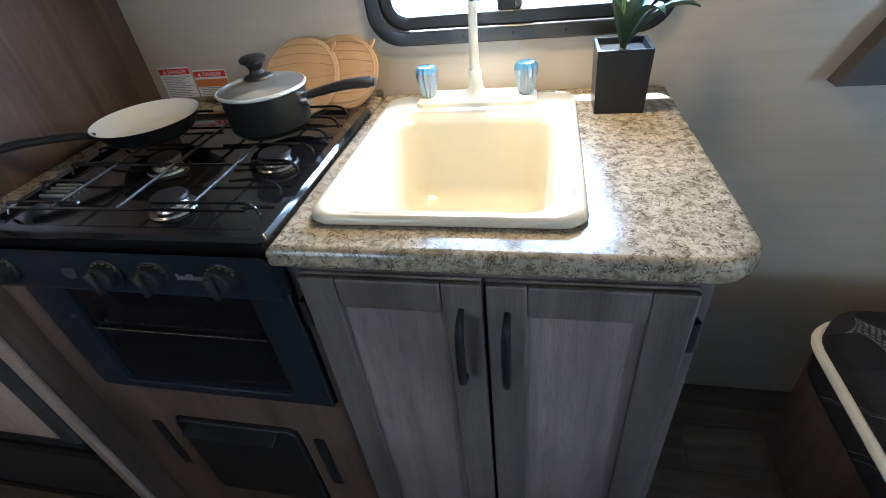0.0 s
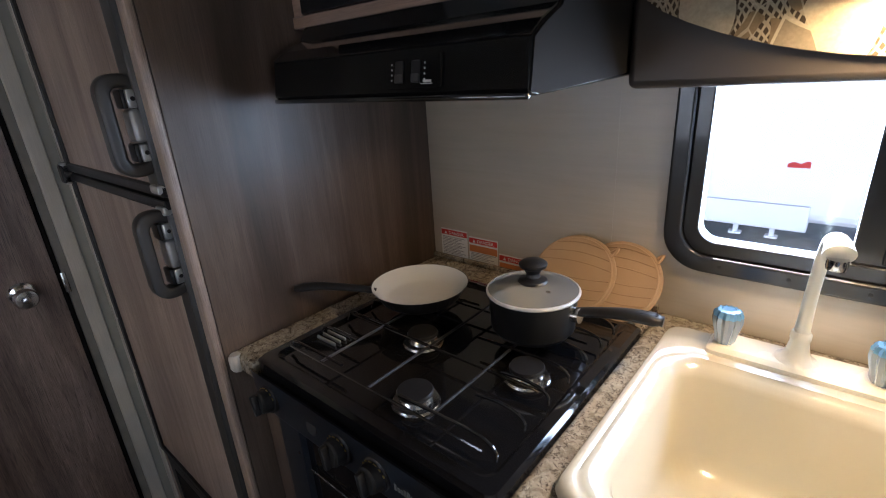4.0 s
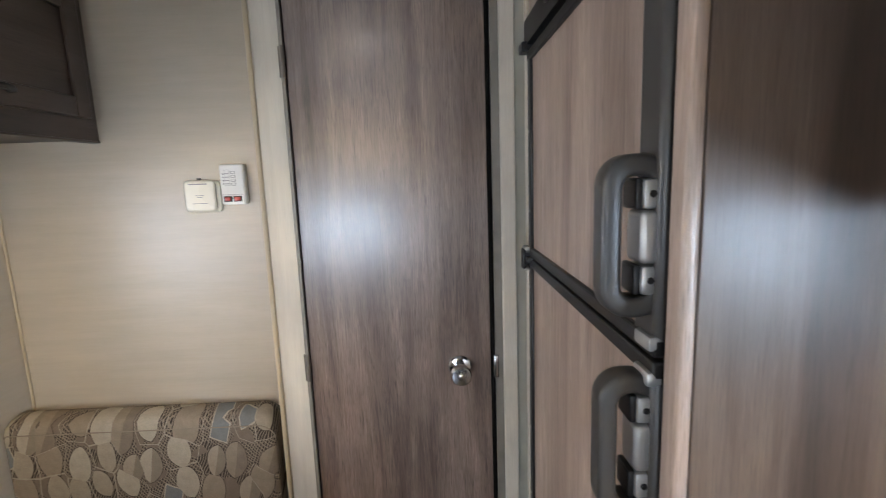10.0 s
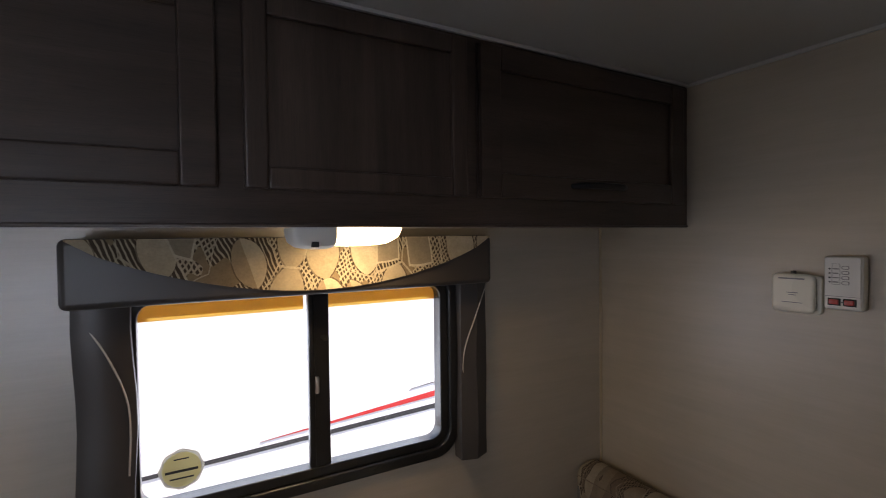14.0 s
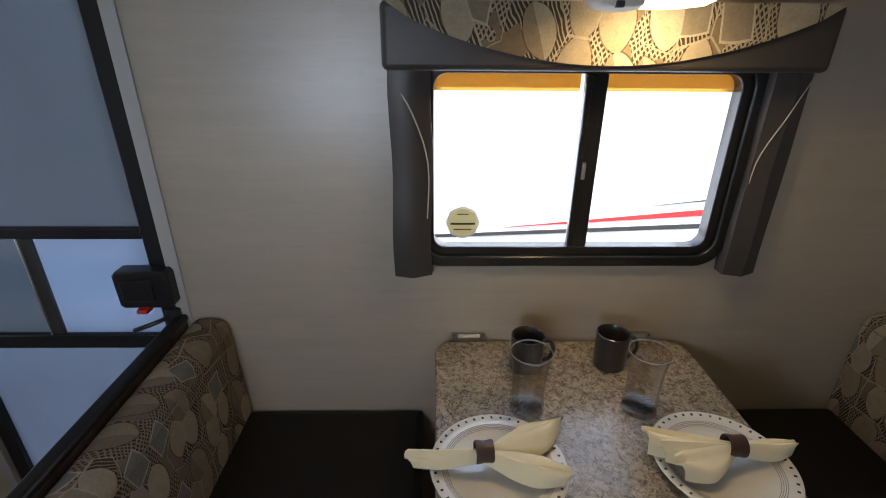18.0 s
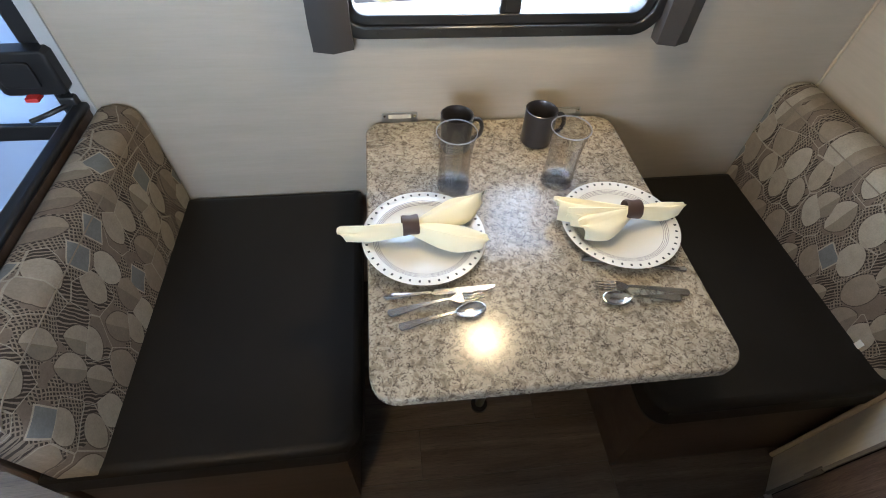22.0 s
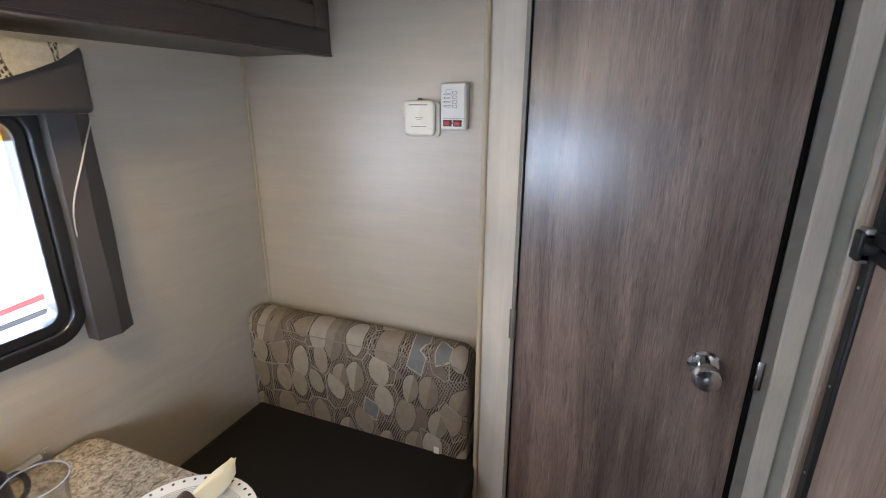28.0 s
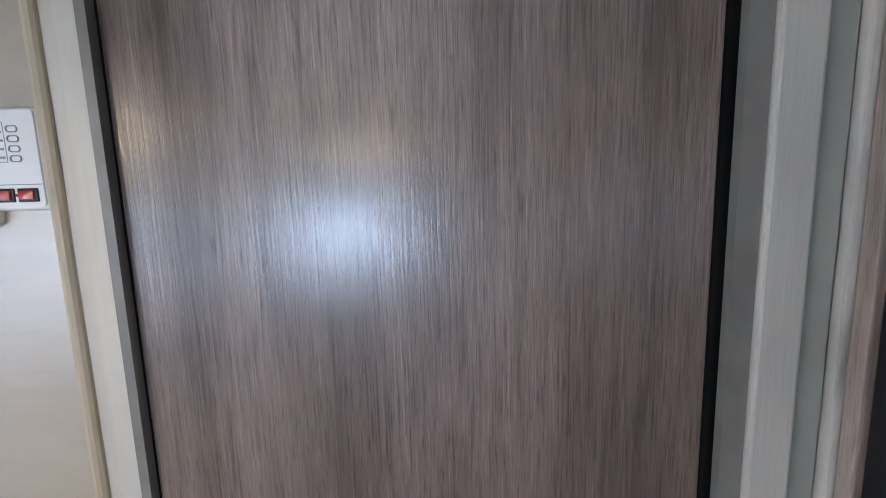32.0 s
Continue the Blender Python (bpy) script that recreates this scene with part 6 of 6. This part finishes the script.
part("lens", lamp_shell([(-0.164, 0.95, 0.003), (-0.12, 0.98, 0.003), (-0.075, 0.92, 0.004), (-0.055, 0.75, 0.008), (-0.046, 0.35, 0.018)], 0.773, 0.862, ZU, 0.034), BULB, sl, "glowing warm lens", sharp=0.7)
area("sink_lamp_light", (-0.107, 0.817, ZU - 0.042), (-0.107, 0.8, 0), 0.1, 0.06, 0.62, (1.0, 0.71, 0.36))
el = thing("wall_lamp", "small warm lamp high on the far end wall", "lamp", (XE_END, -0.45, 1.68))
part("housing", slab(rrect(-0.65, -0.47, 1.58, 1.69, 0.015), "x", XE_END - 0.03, XE_END, (), 0.006), WHITE, el)
part("lens", slab(rrect(-0.64, -0.48, 1.59, 1.68, 0.015), "x", XE_END - 0.06, XE_END - 0.03, (), 0.01), ENDBULB, el, "glowing warm lens")
# wall devices
th = thing("thermostat", "cream plastic thermostat on the wall", "thermostat", (XB, -0.41, 1.37))
part("case", slab(rrect(-0.456, -0.372, 1.335, 1.42, 0.012), "x", XB + 0.0125, XB + 0.027, (), 0.006), CREAMF, th, "rounded cream cover")
# black sheet painted for the shadow between cover and plate
part("shadow_gap", slab(rrect(-0.45, -0.374, 1.338, 1.416, 0.01), "x", XB + 0.0105, XB + 0.013), RECESS_SHADE, th)
part("base_plate", slab(rrect(-0.452, -0.364, 1.332, 1.417, 0.01), "x", XB, XB + 0.011, (), 0.003), CREAMF, th, "cream plate behind the cover")
part("lever_slot", bx(XB + 0.0265, XB + 0.0285, -0.44, -0.39, 1.408, 1.411), INK, th)
part("lever", bx(XB + 0.01, XB + 0.02, -0.42, -0.412, 1.418, 1.426, 0.001), GREYPLASTIC, th)
part("mark", both(bx(XB + 0.0265, XB + 0.0278, -0.424, -0.402, 1.378, 1.3795), bx(XB + 0.0265, XB + 0.0278, -0.42, -0.407, 1.373, 1.3745), bx(XB + 0.0265, XB + 0.0278, -0.434, -0.394, 1.3565, 1.358)), INK, th)
mp = thing("monitor_panel", "white tank monitor panel with two red rocker switches", "control panel", (XB, -0.31, 1.41))
part("case", slab(rrect(-0.348, -0.282, 1.352, 1.462, 0.006), "x", XB, XB + 0.024, (), 0.004), WHITE, mp)
part("face", slab(rrect(-0.345, -0.286, 1.356, 1.459, 0.004), "x", XB + 0.024, XB + 0.0265), PAPER, mp)
for q in (-0.329, -0.303):
    sw = part("rocker_surround", bx(XB + 0.0255, XB + 0.0285, q - 0.011, q + 0.011, 1.361, 1.376, 0.001), BLACK, mp)
    part("rocker", bx(XB + 0.027, XB + 0.031, q - 0.008, q + 0.008, 1.3635, 1.3735, 0.001), REDSW, sw, "dark red rocker")
for k in range(4):
    part("lamp_dot", turned([(0.0018, 0), (0.0018, 0.001)], (XB + 0.0262, -0.337, 1.409 + 0.009 * k), (0, -0.337, 1.409 + 0.009 * k), 8), DARKINK, mp)
    part("print", bx(XB + 0.0262, XB + 0.0272, -0.332, -0.322, 1.408 + 0.009 * k, 1.4105 + 0.009 * k), INK, mp)
    part("key", slab(rrect(-0.317, -0.304, 1.404 + 0.0105 * k, 1.4115 + 0.0105 * k, 0.0035, 4), "x", XB + 0.0262, XB + 0.0275, [rrect(-0.3158, -0.3052, 1.4052 + 0.0105 * k, 1.4103 + 0.0105 * k, 0.0025, 4)]), INK, mp)
part("print_table", slab(rrect(-0.3335, -0.3195, 1.404, 1.447, 0.001, 2), "x", XB + 0.0262, XB + 0.0268, [rrect(-0.3327, -0.3203, 1.4048, 1.4462, 0.0008, 2)]), INK, mp)
part("fascia_line", bx(XB + 0.0262, XB + 0.0268, -0.344, -0.287, 1.3795, 1.3805), INK, mp)
part("fascia_dot", turned([(0.0016, 0), (0.0016, 0.001)], (XB + 0.0262, -0.316, 1.3685), (0, -0.316, 1.3685), 8), DARKINK, mp)
th.location += Vector((0, -0.022, 0.024))
mp.location += Vector((0, -0.03, 0.0225))
cl = thing("ceiling_lamp", "small oblong ceiling lamp with frosted lens", "ceiling light", (-1.1, -0.04, ZC))
part("base", slab(rrect(-1.16, -1.04, -0.08, 0.0, 0.02), "z", ZC - 0.012, ZC, (), 0.003), WHITE, cl)
part("lens", slab(rrect(-1.15, -1.05, -0.072, -0.008, 0.018), "z", ZC - 0.034, ZC - 0.012, (), 0.008), BULBCLEAR, cl)

# ---- table setting ----


def plate(cx, cy, r):
    p = thing("dinner_plate", "white dinner plate with dotted and ringed rim", "plate", (cx, cy, ZT), "place settings")
    part("dish", lathe([(0.02, 0.0), (r * 0.6, 0.0), (r * 0.7, 0.004), (r * 0.98, 0.016), (r, 0.018), (r * 0.985, 0.0195), (r * 0.72, 0.0085), (r * 0.62, 0.0045), (0.01, 0.004)], (cx, cy, ZT), 48), CERAMIC, p, sharp=1.2)
    for s in (0.74, 0.765, 0.79, 0.815):
        z0 = 0.0085 + (s - 0.72) / 0.265 * 0.011
        part("ring", lathe([(r * s, z0 + 0.0005), (r * (s + 0.009), z0 + 0.0008)], (cx, cy, ZT), 48, (False, False)), INK, p)
    dots = []
    for k in range(40):
        a = 6.2832 * k / 40
        dots.append(moved(bx(-0.0026, 0.0026, -0.002, 0.002, -0.0004, 0.0006), Matrix.Translation((cx + r * 0.93 * math.cos(a), cy + r * 0.93 * math.sin(a), ZT + 0.018)) @ Matrix.Rotation(a, 4, "Z")))
    tagged(part("rim_dots", both(*dots), DARKINK, p), kind="stuff")
    return p


R = 0.129
plate(-0.76, -0.567, R)
plate(-1.189, -0.572, R)


def petal(c, yaw, ln, w, h, tip, seed, lift=0.0):
    """One flared fold of a napkin, from the ring outwards: arched, rippled, tapering to its tip."""
    ca, sa, loops = math.cos(yaw), math.sin(yaw), []
    for k in range(17):
        s = k / 16
        half = 0.012 + (w - 0.012) * math.sin(min(1, s / 0.72) * math.pi / 2) ** 1.3
        if s > 0.62:
            half *= 1 - tip * ((s - 0.62) / 0.38) ** 1.6
        arch = 0.012 + (h - 0.012) * s
        base = c[2] - 0.014 + (ZT + 0.0225 - c[2] + 0.014) * min(1, s * 1.6) + lift * s * s
        top, under = [], []
        for q in range(13):
            v = q / 6 - 1
            z = base + arch * (1 - v * v) ** 0.7 * 1.6 + (0.0035 * s + 0.0015) * math.sin(6 * v + seed + 2.5 * s) + 0.002 * s * math.sin(13 * v + seed * 2)
            u = s * ln - 0.014 * s * v * v * (1 - tip) + 0.004 * s * math.sin(4 * v + seed)
            x, y = c[0] + u * ca - v * half * sa, c[1] + u * sa + v * half * ca
            z = max(z, ZT + 0.0225)
            top.append((x, y, z))
            under.append((x, y, z - 0.0022))
        loops.append(top + under[::-1])
    return loft(loops)


def napkin(ring_at, axis, petals):
    """Cloth napkin drawn through a ring, its folds flared at both ends."""
    npk = thing("napkin", "cream cloth napkin pulled through a dark ring", "napkin", ring_at, "place settings")
    for a, *rest in petals:
        part("fold", petal(ring_at, radians(a), *rest), NAPKIN, npk, sharp=1.0)
    ax_, c = Vector((math.cos(radians(axis)), math.sin(radians(axis)), 0)), Vector(ring_at)
    part("ring", turned([(0.0205, 0), (0.0215, 0.003), (0.0195, 0.017), (0.0215, 0.031), (0.0205, 0.034), (0.0185, 0.031), (0.0175, 0.017), (0.0185, 0.003)], c - ax_ * 0.017, c + ax_, 24, (False, False)), RINGBROWN, npk, "dark turned napkin ring")


napkin((-0.732, -0.572, ZT + 0.045), 4, [(1, 0.145, 0.022, 0.016, 0.3, 0.4), (204, 0.178, 0.036, 0.02, 0.97, 1.1, 0.006), (164, 0.16, 0.034, 0.015, 0.6, 3.0)])
napkin((-1.21, -0.582, ZT + 0.045), -4, [(17, 0.138, 0.042, 0.022, 0.55, 1.3), (-9, 0.168, 0.03, 0.022, 0.3, 2.6, 0.006), (4, 0.15, 0.028, 0.026, 0.6, 0.7, 0.004), (184, 0.126, 0.022, 0.014, 0.5, 2.2)])


def knife(p0, p1):
    a, b = Vector(p0), Vector(p1)
    d = (b - a)
    yaw = math.atan2(d.y, d.x)
    n = d.length
    k = thing("table_knife", "stainless steel table knife with hammered handle", "knife", tuple(a), "place settings")
    m = Matrix.Translation((a.x, a.y, ZT + 0.004)) @ Matrix.Rotation(yaw, 4, "Z")
    part("handle", moved(tube([(n * s, 0, 0) for s in (0, 0.02, 0.1, 0.25, 0.38, 0.42)], 0.004, 8, [0.002, 0.0075, 0.0065, 0.005, 0.004, 0.0038]), m @ Matrix.Diagonal((1, 1, 0.5, 1))), STEEL, k)
    part("blade", moved(slab([(n * 0.42, -0.004), (n * 0.44, -0.008), (n * 0.9, -0.0085), (n * 0.98, -0.004), (n, 0.004), (n * 0.45, 0.006)], "z", -0.0008, 0.0008), m), STEEL, k)


def fork(p0, p1, spoon):
    a, b = Vector(p0), Vector(p1)
    d = (b - a)
    yaw, n = math.atan2(d.y, d.x), d.length
    k = thing("spoon" if spoon else "fork", "small stainless steel teaspoon on the table" if spoon else "stainless steel dinner fork", "spoon" if spoon else "fork", tuple(a), "place settings")
    m = Matrix.Translation((a.x, a.y, ZT + 0.003)) @ Matrix.Rotation(yaw, 4, "Z")
    loops = []
    for s, w, z in ((0, 0.003, 0.0), (0.02, 0.0085, 0.0), (0.12, 0.0085, 0.001), (0.35, 0.0045, 0.006), (0.6, 0.003, 0.008), (0.66, 0.003, 0.006)):
        loops.append([(n * s, -w, z), (n * s, w, z), (n * s, w * 0.8, z + 0.0022), (n * s, -w * 0.8, z + 0.0022)])
    part("handle", moved(loft(loops), m), STEEL, k)
    if spoon:
        rings = []
        for q, dz in ((1.0, 0.004), (0.93, 0.0045), (0.8, 0.002), (0.5, -0.0005), (0.05, -0.0012)):
            rings.append([(n * 0.82 + n * 0.18 * q * math.cos(t_), 0.0165 * q * math.sin(t_) * (1 + 0.15 * math.cos(t_)), dz + 0.002) for t_ in [6.2832 * i / 28 for i in range(28)]])
        part("bowl", moved(loft(rings, False, True), m), STEEL, k)
    else:
        part("neck", moved(slab([(n * 0.65, -0.003), (n * 0.72, -0.011), (n * 0.78, -0.0115), (n * 0.78, 0.0115), (n * 0.72, 0.011), (n * 0.65, 0.003)], "z", 0.005, 0.0068), m), STEEL, k)
        for q in (-0.0095, -0.0032, 0.0032, 0.0095):
            part("tine", moved(tube(smoothed([(n * 0.775, q, 0.006), (n * 0.88, q, 0.0035), (n, q * 0.95, 0.0055)], 4), 0.0014, 6), m), STEEL, k)


knife((-0.671, -0.428, 0), (-0.89, -0.436, 0))
fork((-0.677, -0.391, 0), (-0.862, -0.418, 0), False)
fork((-0.696, -0.36, 0), (-0.861, -0.388, 0), True)
knife((-1.291, -0.444, 0), (-1.078, -0.487, 0))
fork((-1.27, -0.388, 0), (-1.085, -0.419, 0), False)
fork((-1.248, -0.378, 0), (-1.09, -0.386, 0), True)


def tumbler(cx, cy):
    g = thing("tumbler", "tall smoked clear plastic tumbler", "glass", (cx, cy, ZT), "place settings")
    part("glass", lathe([(0.034, 0.0), (0.0375, 0.003), (0.0375, 0.012), (0.035, 0.05), (0.0355, 0.09), (0.039, 0.13), (0.044, 0.154), (0.0425, 0.154), (0.0375, 0.13), (0.034, 0.09), (0.0335, 0.05), (0.034, 0.018), (0.01, 0.016)], (cx, cy, ZT), 36), SMOKE, g, sharp=1.0)
    part("base", lathe([(0.033, 0.0012), (0.0365, 0.0042), (0.0364, 0.008), (0.033, 0.0095), (0.01, 0.0094)], (cx, cy, ZT), 30), SMOKEBASE, g, "darker thick base")
    part("rim", lathe([(0.0424, 0.1535), (0.0442, 0.1538), (0.0444, 0.1552), (0.0434, 0.1564), (0.0422, 0.1552)], (cx, cy, ZT), 36, (False, False)), RIM_GLINT, g, "rim with its pale glint in the colour")


def mug(cx, cy, a):
    g = thing("mug", "charcoal stoneware coffee mug", "mug", (cx, cy, ZT), "place settings")
    part("cup", lathe([(0.034, 0.0), (0.0385, 0.004), (0.039, 0.05), (0.04, 0.095), (0.0385, 0.096), (0.0355, 0.09), (0.035, 0.01), (0.01, 0.008)], (cx, cy, ZT), 32), MUGBLACK, g)
    c, s = math.cos(a), math.sin(a)
    part("handle", tube(smoothed([(cx + c * r_, cy + s * r_, ZT + z) for r_, z in ((0.037, 0.08), (0.055, 0.078), (0.064, 0.055), (0.057, 0.032), (0.037, 0.022))]), 0.0055, 8), MUGBLACK, g)


tumbler(-0.842, -0.728)
tumbler(-1.091, -0.728)
mug(-0.866, -0.876, radians(180))
mug(-1.078, -0.886, radians(180))

# ---- outside ----
setting("ground", slab([(-400, -400), (400, -400), (400, 400), (-400, 400)], "z", -0.66, -0.62), ASPHALT, "grey gravel lot", "ground")
setting("trailer_underside", bx(XB - 0.3, XE_END + WT, YD - WT, YK + WT, -0.1, -0.025), GREYEDGE, "dark underside of the trailer floor", "floor")


def parked_trailer(name, label, x0, x1, y0, y1, z1, stripes):
    t_ = thing(name, label, "travel trailer", ((x0 + x1) / 2, (y0 + y1) / 2, -0.62), "parked trailers")
    part("body", bx(x0, x1, y0, y1, -0.25, z1, 0.12, 3), GELCOAT, t_, "white gelcoat body")
    part("roof", bx(x0 + 0.1, x1 - 0.1, y0 + 0.1, y1 - 0.1, z1, z1 + 0.06, 0.03), GELCOAT, t_)
    face = y1 if y1 < 0 else y0
    s = 1 if y1 < 0 else -1
    for poly, mt in stripes:
        a, b = sorted((face, face + s * 0.006))
        part("stripe", slab(poly, "y", a, b), mt, t_)
    for xx in (x0 * 0.55 + x1 * 0.45, x0 * 0.42 + x1 * 0.58):
        w = part("wheel", turned([(0.1, 0), (0.33, 0.01), (0.34, 0.05), (0.34, 0.2), (0.32, 0.22), (0.1, 0.22)], (xx, face - s * 0.24, -0.28), (xx, face + s, -0.28), 24), BLACK, t_)
        part("rim", turned([(0.2, 0), (0.18, 0.012), (0.05, 0.02)], (xx, face - s * 0.02, -0.28), (xx, face + s, -0.28), 20), SILVER, w)
    return t_


parked_trailer("parked_trailer", "white parked travel trailer with red and black swooshes", -5.5, 3.5, -5.6, -3.4, 2.6, [
    ([(-1.17, 0.112), (-3.7, 0.354), (-3.7, 0.272)], RED), ([(0.6, -0.001), (-3.7, 0.186), (-3.7, 0.142), (0.6, -0.021)], DARKINK), ([(-2.33, 0.294), (-3.7, 0.449), (-3.7, 0.421)], DARKINK)])
far = parked_trailer("parked_trailer", "white parked travel trailer with a red mark", -6.5, 0.6, 6.0, 8.2, 2.5, [([(-0.61, 0.33), (-0.42, 0.33), (-0.42, 0.39), (-0.45, 0.4), (-0.5, 0.37), (-0.56, 0.39), (-0.61, 0.37)], RED)])
skirt = part("skirt", bx(-6.2, -0.35, 5.98, 6.3, -0.33, -0.05, 0.012), GELCOAT, far, "white lower skirt panel")
part("panel_line", bx(-6.1, -0.36, 5.9765, 5.9805, -0.058, -0.05), INK, skirt)
for xx in (-0.98, -0.64, -1.55):
    part("jack", both(bx(xx - 0.025, xx + 0.025, 6.02, 6.07, -0.42, -0.32, 0.006), bx(xx - 0.06, xx + 0.06, 5.99, 6.1, -0.44, -0.42, 0.006)), GELCOAT, far, "white stabiliser jack")

# ---- floor planks ----
setting("floor", bx(XB - 0.3, XE_END, YD - 0.05, YK + 0.05, -0.025, -0.0035), GREYEDGE, "brown wood-look vinyl plank floor", "floor")
fl = bpy.data.objects["floor"]
plank_me = {}
for r_ in range(14):
    y0 = YD + r_ * 0.1454
    off = (r_ * 0.37) % 0.92
    x = XB - 0.3
    first = True
    while x < XE_END - 0.01:
        ln = min((off if first and off > 0.1 else 0.92), XE_END - x)
        key = (round(ln, 3),)
        if key not in plank_me:
            b_ = bx(0.0008, ln - 0.0008, 0.0008, 0.1446, -0.0035, 0.0, 0.001, 1)
            me = bpy.data.meshes.new("plank")
            b_.to_mesh(me)
            b_.free()
            me.materials.append(FLOORWOOD)
            plank_me[key] = me
        pk = new("plank", plank_me[key])
        pk.parent = fl
        pk.location = (x, y0, 0)
        x += ln
        first = False
